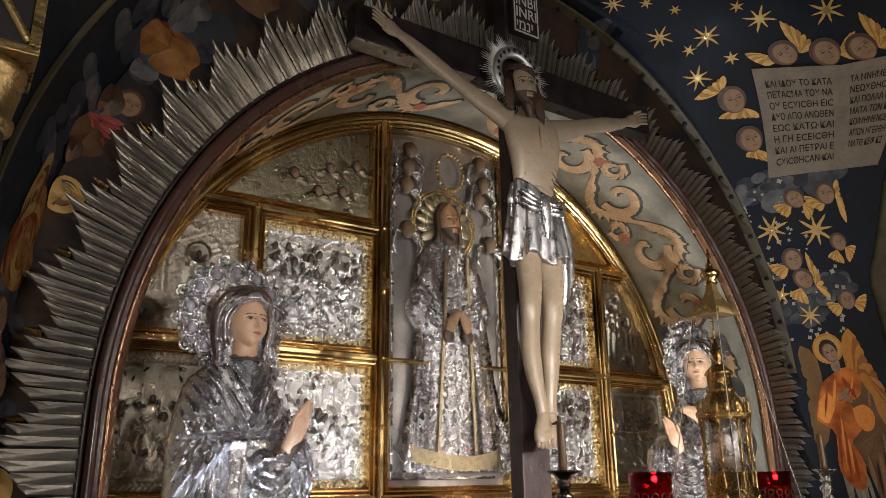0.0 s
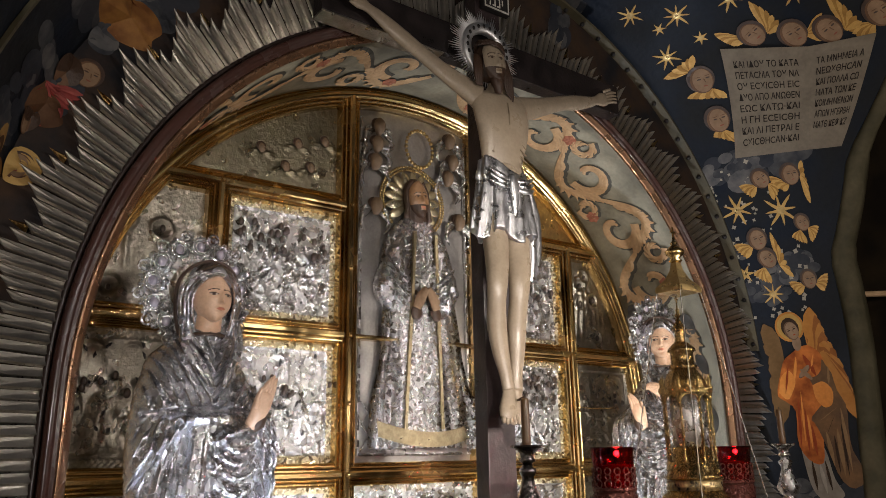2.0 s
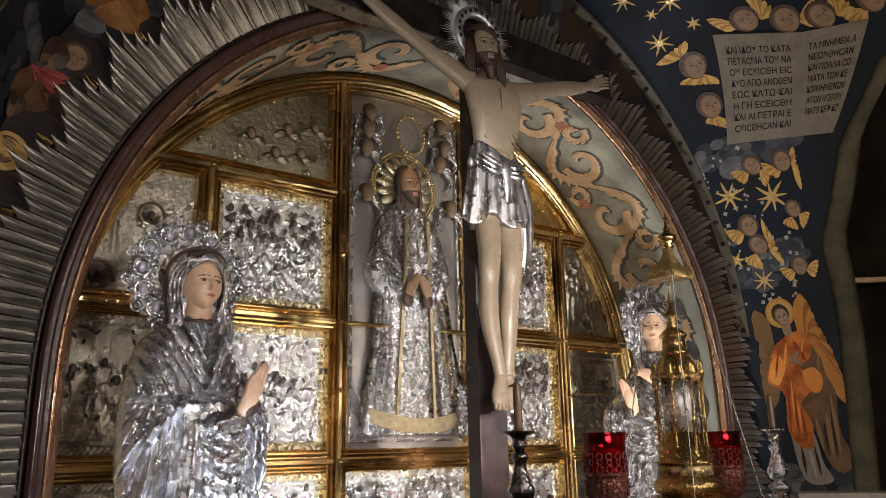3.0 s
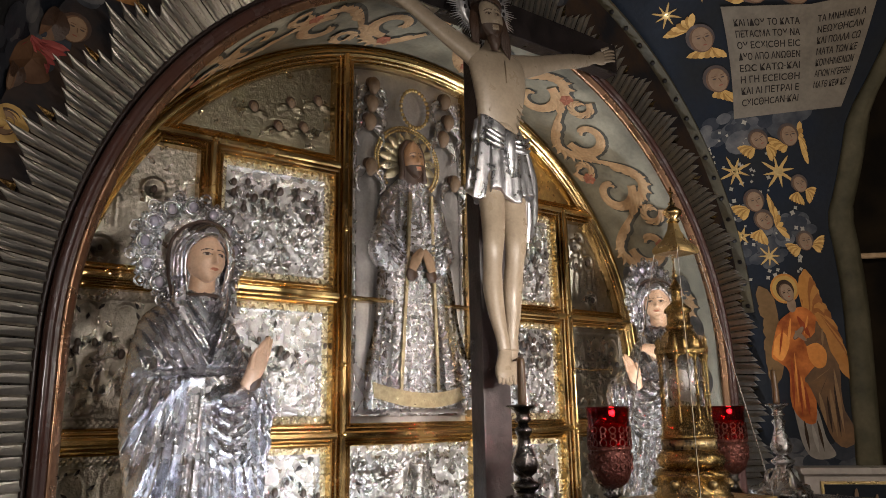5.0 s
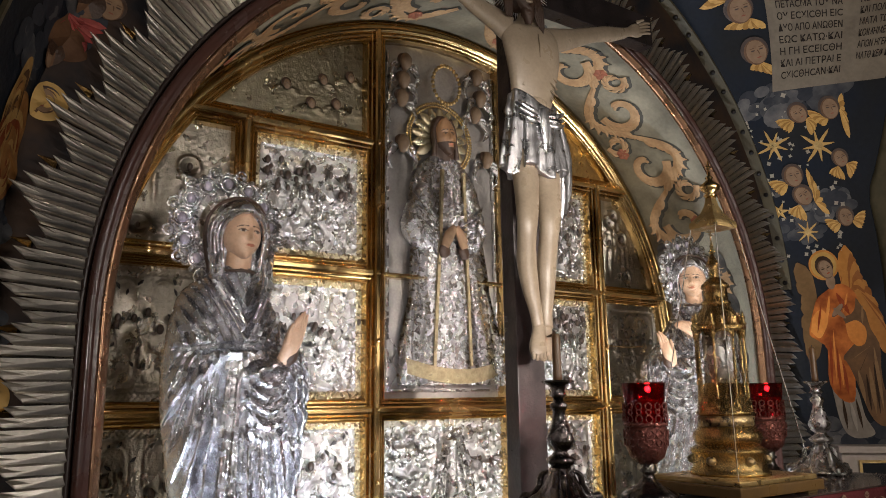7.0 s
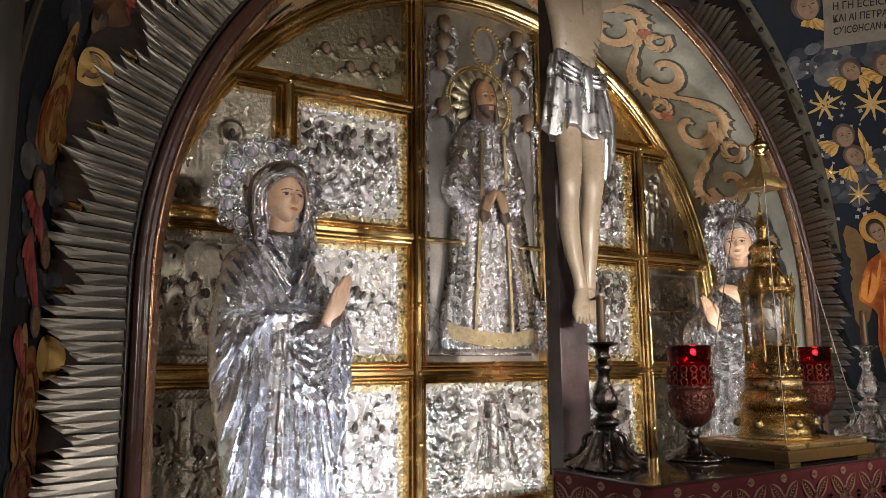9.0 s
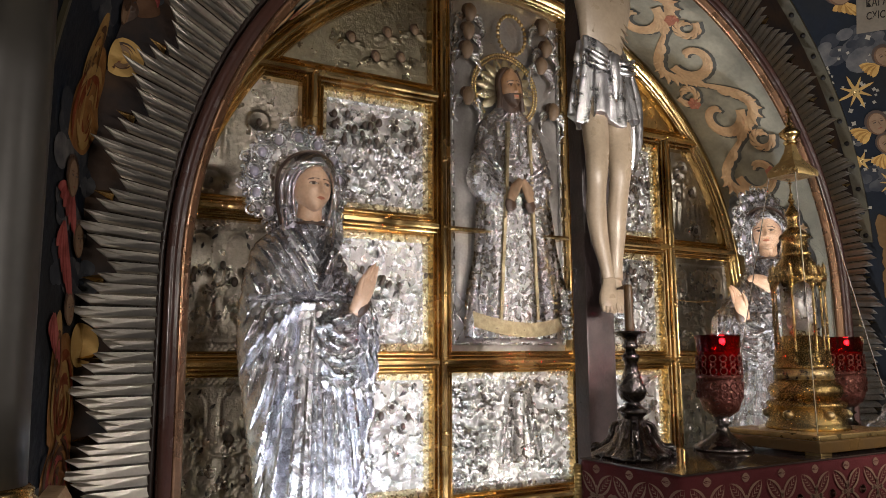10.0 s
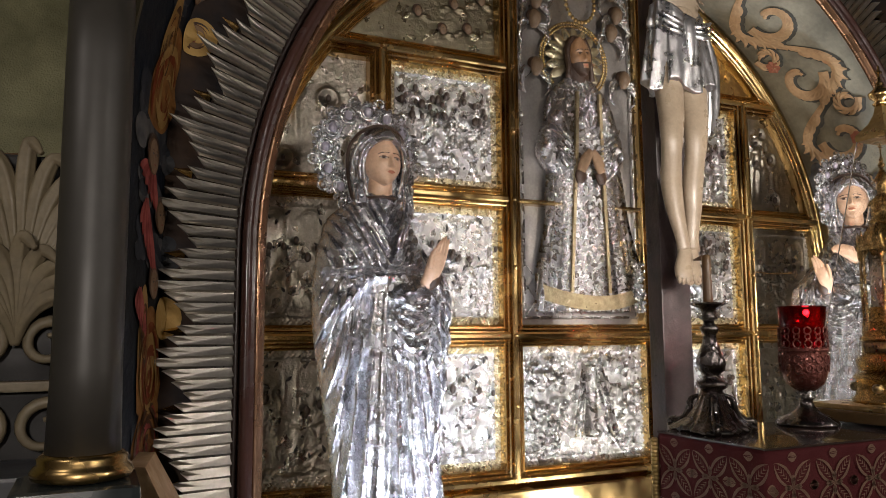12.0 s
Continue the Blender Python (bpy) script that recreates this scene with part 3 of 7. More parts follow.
def fold_height(x, z):
    """Depth of the beaten drapery at (x, z): gathered at a cinched waist, pleats below, swags over the lap."""
    def gate(v, a, b, w):
        return 1 / (1 + math.exp(-(v - a) / w)) / (1 + math.exp((v - b) / w))
    h = 0.0
    # long pleats that spread from the waist
    ang = (x - 0.01) / max(0.25, 2.05 - z)
    low = gate(z, 0.2, 1.50, 0.05)
    wave = math.sin(2 * math.pi * ang / 0.052 + 0.8 * math.sin(5 * z)) + 0.45 * math.sin(2 * math.pi * ang / 0.021 + 3 * z)
    h += 0.0115 * low * wave * (1 - 0.75 * gate(x, -0.082, 0.012, 0.006)) * (1 - 0.9 * gate(x, 0.02, 0.175, 0.01) * gate(z, 1.27, 1.6, 0.02))
    # deep grooves beside the plain brocade band
    for x0, x1, d in ((-0.075, -0.125, 0.028), (-0.105, -0.165, 0.022), (0.012, 0.004, 0.010)):
        xc = x1 + (x0 - x1) * min(1, max(0, (z - 0.75) / 0.8))
        h -= d * math.exp(-((x - xc) / 0.011) ** 2) * gate(z, 0.2, 1.56, 0.02)
    # sleeve of the mantle: folds turning about the waist
    r, t = math.hypot(x - 0.0, z - 1.60), math.atan2(1.62 - z, -x + 0.0)
    side = gate(x, -0.4, -0.085, 0.012) * gate(z, 1.24, 1.585, 0.02)
    h += 0.018 * side * math.sin(9.5 * t + 5.0 * r + 0.6) + 0.006 * side * math.sin(22 * t - 9 * r)
    # swags over the lap
    lap = gate(x, 0.022, 0.172, 0.008) * gate(z, 1.27, 1.50, 0.012)
    q = z + 7.5 * -(x - 0.10) ** 2
    h += 0.014 * lap * math.sin(2 * math.pi * q / 0.050) + 0.005 * lap * math.sin(2 * math.pi * q / 0.021 + 9 * x)
    # forearm under the drapery
    u = (x - 0.01) / 0.15
    h += 0.030 * math.exp(-((z - 1.495 - 0.055 * u) / 0.026) ** 2) * gate(u, 0.0, 1.05, 0.06)
    # cinched line at the waist
    zc = 1.590 + 0.012 * math.cos(9 * x)
    h -= 0.030 * math.exp(-((z - zc) / 0.009) ** 2) * gate(x, -0.21, 0.15, 0.02)
    h += 0.014 * math.exp(-((z - zc + 0.028) / 0.017) ** 2) * gate(x, -0.24, 0.0, 0.02)
    # crossed folds of the breast and shawl
    up = gate(z, 1.605, 1.88, 0.01)
    v = (z - 1.66) - 1.75 * abs(x - 0.005)
    h += 0.012 * up * math.sin(2 * math.pi * v / 0.062) * gate(abs(x - 0.005), -1, 0.125, 0.012)
    h += 0.007 * up * math.sin(2 * math.pi * (x + 0.5 * z) / 0.045 + 2 * math.sin(14 * z)) * gate(abs(x), 0.11, 1, 0.015)
    # hanging edge of the mantle
    h += 0.012 * gate(x, 0.18, 1, 0.006) * math.sin(2 * math.pi * (x + 0.03 * z) / 0.034) * gate(z, 0.2, 1.56, 0.03)
    h -= 0.02 * math.exp(-((x - 0.182) / 0.007) ** 2) * gate(z, 0.95, 1.5, 0.03)
    return 1.3 * h + 0.0022 * math.sin(71 * x + 37 * z) * math.sin(53 * z - 40 * x)


def face_mask(bm, at, wide, high, turn, mi, lean=0.0, beard=False):
    """A carved face, turned aside by turn: skin, dark lines, lips and eye white are the material numbers mi."""
    n, m = 60, 72
    k = wide / 0.060
    grid = []
    for j in range(m + 1):
        v = -1 + 2 * j / m
        half = wide * (1 - 0.10 * max(0, -v) - 0.30 * max(0, -v - 0.35) ** 1.3) * math.sqrt(max(0.0, 1 - abs(v) ** 2.4))
        row = []
        for i in range(n + 1):
            u = -1 + 2 * i / n
            y = 0.056 * math.sqrt(max(0.0, 1 - u * u * 0.96 - 0.22 * v * v))
            fx = (u * half) / k - turn
            y += 0.017 * math.exp(-(fx / (0.006 + 0.006 * max(0, 0.2 - v))) ** 2) * max(0, min(1, (0.30 - v) / 0.42)) * (1 if v > -0.20 else math.exp(-((v + 0.20) / 0.06) ** 2))
            for sx in (-1, 1):
                y -= 0.009 * math.exp(-((fx - sx * 0.024) / 0.014) ** 2 - ((v - 0.16) / 0.10) ** 2)
                y += 0.005 * math.exp(-((fx - sx * 0.024) / 0.010) ** 2 - ((v - 0.14) / 0.05) ** 2)
                y += 0.003 * math.exp(-((fx - sx * 0.032) / 0.018) ** 2 - ((v + 0.18) / 0.2) ** 2)
            y += 0.006 * math.exp(-(fx / 0.014) ** 2) * (math.exp(-((v + 0.42) / 0.05) ** 2) + math.exp(-((v + 0.54) / 0.05) ** 2))
            y += 0.005 * math.exp(-(fx / 0.02) ** 2 - ((v + 0.85) / 0.12) ** 2)
            row.append((bm.verts.new((at[0] + u * half + lean * high * v, at[1] - y * k, at[2] + high * v - lean * u * half)), fx, v))
        grid.append(row)
    for j in range(m):
        for i in range(n):
            q = (grid[j][i], grid[j][i + 1], grid[j + 1][i + 1], grid[j + 1][i])
            f = bm.faces.new([w[0] for w in q])
            fx, v = sum(w[1] for w in q) / 4, sum(w[2] for w in q) / 4
            f.material_index = mi[0]
            for sx in (-1, 1):
                ex = fx - sx * 0.0245
                if abs(v - 0.345 + 150 * ex * ex + sx * ex * 1.5) < 0.024 and abs(ex) < 0.018:
                    f.material_index = mi[1]
                if abs(ex) < 0.0125 and abs(v - 0.14) < 0.058 * (1 - (ex / 0.0128) ** 2):
                    f.material_index = mi[1] if abs(ex - 0.001) < 0.0052 else mi[3]
                if abs(ex) < 0.0145 and abs(v - 0.14 - 0.066 * (1 - (ex / 0.0145) ** 2)) < 0.018:
                    f.material_index = mi[1]
            if beard and v < -0.30 and (abs(fx) > 0.016 or v < -0.60 or v > -0.38):
                f.material_index = mi[1]
            if abs(fx) < 0.0155 and abs(v + 0.475) < 0.070 * (1 - (fx / 0.0158) ** 2):
                f.material_index = mi[2] if abs(v + 0.475) > 0.010 else mi[1]


def saint(name, label, mirror, low_arm):
    """Standing figure in a beaten-silver cover with a painted face; built round x = 0 at the face."""
    bm = bmesh.new()
    rows = [(0.36, -0.160, 0.240, 0.16), (0.60, -0.165, 0.245, 0.155), (0.80, -0.168, 0.250, 0.15), (0.92, -0.180, 0.236, 0.15), (1.03, -0.195, 0.254, 0.15), (1.25, -0.228, 0.280, 0.15), (1.42, -0.248, 0.296, 0.15), (1.55, -0.246, 0.290, 0.145), (1.62, -0.240, 0.240, 0.14), (1.68, -0.232, 0.190, 0.135), (1.73, -0.218, 0.158, 0.125), (1.79, -0.200, 0.127, 0.115), (1.84, -0.150, 0.096, 0.10), (1.875, -0.105, 0.080, 0.105), (1.90, -0.080, 0.060, 0.090)]
    rings = []
    for z, xl, xr, d in smooth_path(rows, 250):
        ring = []
        for i in range(150):
            v = -1 + 2 * i / 149
            v = math.copysign(abs(v) ** 0.9, v)
            x = (xl + xr) / 2 + v * (xr - xl) / 2
            e = max(0.0, 1 - v * v) ** 0.5
            ring.append((x, -0.02 - d * e * 0.92 - fold_height(x, z) * min(1, 2.2 * e), z))
        for i in range(16):
            a = math.pi * (i + 1) / 17
            ring.append(((xl + xr) / 2 + math.cos(a) * (xr - xl) / 2, -0.02 + d * 0.5 * math.sin(a), z))
        rings.append(ring)
    loft(bm, rings)
    # joined palms, held up beside the breast
    dx, dz = -0.012, -0.055
    limb(bm, smooth_path([(0.150 + dx, -0.16, 1.600 + dz, 0.024, 0.02), (0.162 + dx, -0.185, 1.635 + dz, 0.030, 0.018), (0.172 + dx, -0.20, 1.67 + dz, 0.034, 0.018), (0.186 + dx, -0.20, 1.71 + dz, 0.032, 0.014), (0.190 + dx, -0.20, 1.72 + dz, 0.024, 0.010)], 12), 12, 1)
    for k in range(4):
        o = (k - 1.5) * 0.0135
        limb(bm, smooth_path([(0.186 + dx + o, -0.20, 1.70 + dz - o * 0.4, 0.009, 0.010), (0.201 + dx + o * 0.8, -0.203, 1.75 + dz - abs(o) * 0.3, 0.0085, 0.009), (0.213 + dx + o * 0.7, -0.20, 1.785 + dz - abs(o - 0.004) * 0.8, 0.004, 0.004)], 8), 8, 1)
    limb(bm, smooth_path([(0.150 + dx, -0.205, 1.66 + dz, 0.009, 0.009), (0.152 + dx, -0.215, 1.70 + dz, 0.009, 0.009), (0.165 + dx, -0.22, 1.735 + dz, 0.005, 0.005)], 7), 8, 1)
    limb(bm, smooth_path([(0.150, -0.15, 1.540, 0.020, 0.02), (0.160, -0.17, 1.562, 0.030, 0.026), (0.176, -0.178, 1.592, 0.020, 0.02), (0.190, -0.18, 1.615, 0.008, 0.01)], 9), 12, 2)
    if low_arm:
        limb(bm, smooth_path([(0.0, -0.16, 1.70, 0.022, 0.016), (0.04, -0.18, 1.74, 0.034, 0.018), (0.09, -0.18, 1.76, 0.024, 0.012), (0.115, -0.175, 1.75, 0.010, 0.008)], 10), 10, 1)
    # neck, and a face with lids, brows, nose and lips
    limb(bm, [(-0.012, -0.045, 1.84, 0.045, 0.040), (-0.010, -0.078, 1.90, 0.047, 0.042), (-0.006, -0.075, 1.99, 0.047, 0.042)], 18, 1)
    face_mask(bm, (-0.006, -0.088, 2.010), 0.070, 0.090, 0.013, (1, 2, 4, 5))
    # veil: skull cloth, edge rolls and falls
    limb(bm, smooth_path([(0.0, -0.02, 1.86, 0.10, 0.07), (0.0, -0.02, 1.95, 0.096, 0.075), (0.0, -0.025, 2.05, 0.090, 0.08), (0.0, -0.035, 2.11, 0.078, 0.08), (0.0, -0.04, 2.15, 0.052, 0.06), (0, -0.04, 2.172, 0.012, 0.02)], 18), 24, 0)
    arc = [(-0.064, -0.088, 1.88), (-0.080, -0.094, 1.955), (-0.080, -0.108, 2.03), (-0.052, -0.136, 2.076), (-0.002, -0.152, 2.094), (0.048, -0.136, 2.076), (0.074, -0.110, 2.025), (0.074, -0.096, 1.955), (0.060, -0.088, 1.88)]
    limb(bm, smooth_path([(*p, 0.008, 0.014) for p in arc], 36), 8, 0)
    limb(bm, smooth_path([(-0.058, -0.098, 2.066, 0.026, 0.026), (-0.03, -0.112, 2.098, 0.030, 0.030), (0.0, -0.118, 2.108, 0.032, 0.032), (0.03, -0.112, 2.098, 0.030, 0.030), (0.058, -0.098, 2.066, 0.026, 0.026)], 14), 14, 0, lambda a, f: 1 + 0.05 * math.sin(9 * a))
    limb(bm, [(-0.010 + 0.057 * math.cos(2 * math.pi * i / 20), -0.078 + 0.050 * math.sin(2 * math.pi * i / 20), 1.875, 0.006, 0.009) for i in range(21)], 6, 2)
    limb(bm, smooth_path([(p[0] * 1.46, p[1] + 0.07, 1.9 + (p[2] - 1.9) * 1.34, 0.007, 0.012) for p in arc], 28), 8, 2)
    for k, w in ((1.14, 0.008), (1.26, 0.010), (1.38, 0.007)):
        limb(bm, smooth_path([(p[0] * k, p[1] + 0.05 * (k - 1) * 2, 1.9 + (p[2] - 1.9) * (1 + 0.36 * (k - 1))  , w, 0.018) for p in arc], 28), 8, 0)
    for x0, x1, x2, w in ((-0.088, -0.076, 0.0, 0.016), (0.082, 0.082, 0.03, 0.015), (-0.108, -0.098, -0.015, 0.012), (0.100, 0.100, 0.045, 0.011)):
        limb(bm, smooth_path([(x0, -0.085, 1.94, w * 0.8, w * 0.8), (x1 * 1.05, -0.108, 1.84, w, w * 0.7), ((x1 + x2) / 2, -0.138, 1.755, w * 0.9, w * 0.6), (x2, -0.155, 1.68, w * 0.5, w * 0.4)], 16), 10, 0)
    bmesh.ops.scale(bm, vec=(mirror, 1, 1), verts=bm.verts[:])
    ob = part(name, bm, [ROBE, FACE, HAIR, SILVER, PINK, EYE_WHITE], None, label, True)
    return tagged(ob, "", "statue")


HALO_SILVER = mat("cut_silver", (0.80, 0.80, 0.82), (0.45, 0.45, 0.46), 0.20, 1.0, 40, 120, 0.2)
STONE_CLEAR = mat("pale_cut_stone", (0.42, 0.40, 0.46), (0.25, 0.24, 0.32), 0.08, 0.3, 30, 90, 0.0)


def halo(name, at, r0, r1, seed, label):
    rng = random.Random(seed)
    h = thing(name, label, "halo", "silver halos", place=at)
    bm = bmesh.new()
    rings = []
    for i in range(48):
        a = 2 * math.pi * i / 48
        c, s = math.cos(a), math.sin(a)
        k = r1 * (0.93 + 0.04 * math.sin(12 * a))
        rings.append([(c * r0, 0.006, s * r0), (c * r0, -0.008, s * r0), (c * k, -0.006, s * k), (c * k, 0.008, s * k)])
    rings.append(rings[0])
    loft(bm, rings, caps=False)
    bmesh.ops.remove_doubles(bm, verts=bm.verts[:], dist=1e-5)
    part("plate", bm, SILVER, h)
    bm = bmesh.new()
    for i in range(150):
        a, r = rng.uniform(0, 6.29), rng.uniform(r0 + 0.005, r1)
        q = rng.uniform(0.006, 0.014)
        ball(bm, (r * math.cos(a), -0.012, r * math.sin(a)), q, q * 0.8, q, 0, 7, 5)
    for k in range(40):
        a = 2 * math.pi * k / 40
        ball(bm, (r1 * 0.985 * math.cos(a), -0.004, r1 * 0.985 * math.sin(a)), 0.010, 0.007, 0.010, 0, 7, 5)
    part("filigree", bm, SILVER_SMOOTH, h, "", True)["kind"] = "stuff"
    for k in range(11):
        bm = bmesh.new()
        a = math.radians(-50 + 280 * k / 10)
        c = ((0.42 * r0 + 0.58 * r1) * math.cos(a), (0.42 * r0 + 0.58 * r1) * math.sin(a))
        for q, w in ((0.031, 0.0045), (0.021, 0.003)):
            limb(bm, [(c[0] + q * math.cos(2 * math.pi * i / 16), -0.018, c[1] + q * math.sin(2 * math.pi * i / 16), w, w) for i in range(17)], 6)
        for i in range(10):
            b = 2 * math.pi * i / 10
            ball(bm, (c[0] + 0.040 * math.cos(b), -0.014, c[1] + 0.040 * math.sin(b)), 0.006, 0.006, 0.006, 0, 6, 5)
        rose = part("rosette", bm, HALO_SILVER, h, "", True)
        bm = bmesh.new()
        ball(bm, (c[0], -0.016, c[1]), 0.016, 0.012, 0.019, 0, 10, 7)
        part("stone", bm, STONE_CLEAR, rose, "pale cut stone", True)
        bm = bmesh.new()
        q = r1 * 1.0
        b = a + math.radians(14)
        limb(bm, [(q * math.cos(b) + 0.020 * math.cos(2 * math.pi * i / 12), -0.006, q * math.sin(b) + 0.020 * math.sin(2 * math.pi * i / 12), 0.004, 0.004) for i in range(13)], 6)
        ball(bm, (q * math.cos(b), -0.006, q * math.sin(b)), 0.009, 0.008, 0.009, 0, 7, 5)
        part("edge_loop", bm, HALO_SILVER, h, "", True)
    return h


mary = saint("robed_statue", "standing robed statue in beaten silver with painted face and raised palm", 1, False)
mary.matrix_world = pose(-0.872, -0.47, 0.035) @ Matrix.Diagonal((1.0, 1, 0.978, 1))
halo("halo", (-0.905, -0.46, 2.05), 0.105, 0.212, 4, "openwork silver halo with rosettes behind a statue's head")
john = saint("robed_statue", "standing robed statue in pale silver with painted face turned aside", -1, True)
john.matrix_world = pose(1.73, -0.50, 0.045, 0, 0, -42) @ Matrix.Diagonal((1.0, 1, 0.985, 1))
halo("halo", (1.735, -0.49, 2.07), 0.115, 0.225, 9, "openwork silver halo behind the pale silver statue")

# ---- cross ----
cross = thing("cross", "tall black wooden cross standing in the niche", "cross")
bm = bmesh.new()
box(bm, 0.415, 0.578, -0.56, -0.47, 0.62, 4.02, 0.006)
part("post", bm, mat("worn_post", (0.016, 0.012, 0.012), (0.050, 0.034, 0.035), 0.42, 0.0, 9, 60, 0.25, 0.9), cross)
bm = bmesh.new()
box(bm, -0.47, 1.49, -0.565, -0.475, 3.37, 3.55, 0.006)
part("crossbeam", bm, CROSS, cross)
bm = bmesh.new()
box(bm, -0.47, 0.2, -0.567, -0.47, 3.358, 3.369, 0.003)
part("edging", bm, SILVER_DARK, cross, "thin silver edging")
bm = bmesh.new()
box(bm, 0.44, 0.62, -0.60, -0.567, 3.70, 3.96, 0.004)
board = part("title_board", bm, DARK, cross, "small black title board with white letters")
bm = bmesh.new()
for x0, x1, z0, z1 in ((0.447, 0.613, 3.705, 3.713), (0.447, 0.613, 3.947, 3.955), (0.447, 0.454, 3.713, 3.947), (0.606, 0.613, 3.713, 3.947)):
    box(bm, x0, x1, -0.604, -0.599, z0, z1)
WHITE = mat("white_paint", (0.55, 0.52, 0.47), None, 0.6, 0.0, 10, 60, 0.0)
part("border", bm, WHITE, board)


def text_mesh(body, size, font_space=1.0):
    cu = bpy.data.curves.new("text", "FONT")
    cu.body, cu.size, cu.align_x, cu.space_line = body, size, "LEFT", font_space
    cu.extrude, cu.offset = 0.0, 0.012 * size
    ob = bpy.data.objects.new("text", cu)
    scene.collection.objects.link(ob)
    bpy.context.view_layer.update()
    me = bpy.data.meshes.new_from_object(ob.evaluated_get(bpy.context.evaluated_depsgraph_get()))
    bpy.data.objects.remove(ob)
    return me


me = text_mesh("INBI\nINRI\n\u05d9\u05de\u05e0\u05d9", 0.085, 0.85)
me.materials.append(WHITE)
v = np.array([x.co for x in me.vertices])
wd = v[:, 0].max() - v[:, 0].min()
for x in me.vertices:
    x.co = (0.46 + (x.co.x - v[:, 0].min()) * 0.14 / wd, -0.605, 3.935 - (v[:, 1].max() - x.co.y) * 0.215 / (v[:, 1].max() - v[:, 1].min()))
lt = new("lettering", me)
lt.parent = board


CLOTH_SILVER = mat("loincloth_silver", (0.80, 0.80, 0.82), (0.40, 0.40, 0.42), 0.33, 1.0, 18, 110, 0.2)


def corpus():
    bm = bmesh.new()
    Y = -0.645
    # trunk
    limb(bm, smooth_path([(0.492, Y, 2.60, 0.145, 0.085), (0.498, Y - 0.01, 2.72, 0.128, 0.080), (0.500, Y - 0.005, 2.80, 0.124, 0.076), (0.500, Y - 0.02, 2.88, 0.136, 0.090), (0.502, Y - 0.03, 2.97, 0.156, 0.105), (0.500, Y - 0.03, 3.05, 0.172, 0.105), (0.496, Y - 0.015, 3.12, 0.178, 0.090), (0.492, Y, 3.17, 0.160, 0.070), (0.488, Y - 0.01, 3.205, 0.085, 0.055), (0.476, Y - 0.02, 3.25, 0.05, 0.045), (0.46, Y - 0.03, 3.30, 0.045, 0.045)], 40), 32)
    for sx in (-1, 1):      # arch of the ribs
        limb(bm, smooth_path([(0.498 + sx * 0.012, Y - 0.124, 2.975, 0.006, 0.006), (0.500 + sx * 0.055, Y - 0.108, 2.925, 0.012, 0.008), (0.500 + sx * 0.085, Y - 0.076, 2.85, 0.010, 0.008)], 10), 8)
    for k in range(3):
        ball(bm, (0.499, Y - 0.078, 2.90 - 0.060 * k), 0.060, 0.016, 0.032)
    # arms
    limb(bm, smooth_path([(0.37, Y, 3.14, 0.072, 0.06), (0.29, Y + 0.01, 3.175, 0.062, 0.055), (0.17, Y + 0.02, 3.222, 0.050, 0.046), (0.03, Y + 0.02, 3.285, 0.042, 0.038), (-0.08, Y + 0.02, 3.335, 0.044, 0.040), (-0.20, Y + 0.02, 3.395, 0.034, 0.030), (-0.26, Y + 0.02, 3.42, 0.026, 0.022), (-0.31, Y + 0.02, 3.438, 0.040, 0.020), (-0.35, Y + 0.015, 3.45, 0.038, 0.016)], 30), 16)
    limb(bm, smooth_path([(0.61, Y, 3.14, 0.072, 0.06), (0.70, Y + 0.01, 3.175, 0.062, 0.055), (0.82, Y + 0.02, 3.222, 0.050, 0.046), (0.95, Y + 0.02, 3.275, 0.042, 0.038), (1.06, Y + 0.02, 3.31, 0.044, 0.040), (1.17, Y + 0.02, 3.345, 0.034, 0.030), (1.23, Y + 0.02, 3.37, 0.026, 0.022), (1.28, Y + 0.02, 3.39, 0.040, 0.020), (1.32, Y + 0.015, 3.405, 0.038, 0.016)], 30), 16)
    for base_x, base_z, sx in ((-0.345, 3.452, -1), (1.315, 3.405, 1)):
        for k in range(4):
            o = (k - 1.5) * 0.018
            limb(bm, smooth_path([(base_x, Y + 0.01, base_z + o, 0.010, 0.010), (base_x + sx * 0.045, Y - 0.005, base_z + 0.018 + o * 1.1, 0.009, 0.009), (base_x + sx * 0.075, Y - 0.02, base_z + 0.02 + o * 1.1, 0.006, 0.006)], 7), 7)
        limb(bm, smooth_path([(base_x - sx * 0.03, Y - 0.01, base_z + 0.03, 0.010, 0.010), (base_x + sx * 0.02, Y - 0.03, base_z + 0.055, 0.007, 0.007)], 5), 7)
    # legs, knees turned aside
    limb(bm, smooth_path([(0.410, Y, 2.62, 0.078, 0.085), (0.425, Y - 0.03, 2.46, 0.073, 0.085), (0.408, Y - 0.09, 2.30, 0.064, 0.075), (0.380, Y - 0.14, 2.18, 0.055, 0.062), (0.383, Y - 0.12, 2.10, 0.050, 0.055), (0.402, Y - 0.07, 2.0, 0.053, 0.06), (0.428, Y - 0.05, 1.89, 0.046, 0.05), (0.455, Y - 0.05, 1.78, 0.034, 0.038), (0.466, Y - 0.06, 1.71, 0.036, 0.038)], 36), 18)
    limb(bm, smooth_path([(0.572, Y, 2.62, 0.080, 0.085), (0.562, Y - 0.03, 2.46, 0.075, 0.085), (0.540, Y - 0.09, 2.30, 0.068, 0.075), (0.515, Y - 0.14, 2.19, 0.058, 0.062), (0.514, Y - 0.12, 2.11, 0.052, 0.055), (0.522, Y - 0.07, 2.01, 0.052, 0.06), (0.522, Y - 0.06, 1.90, 0.044, 0.05), (0.512, Y - 0.06, 1.78, 0.033, 0.038), (0.506, Y - 0.07, 1.71, 0.035, 0.038)], 36), 18)
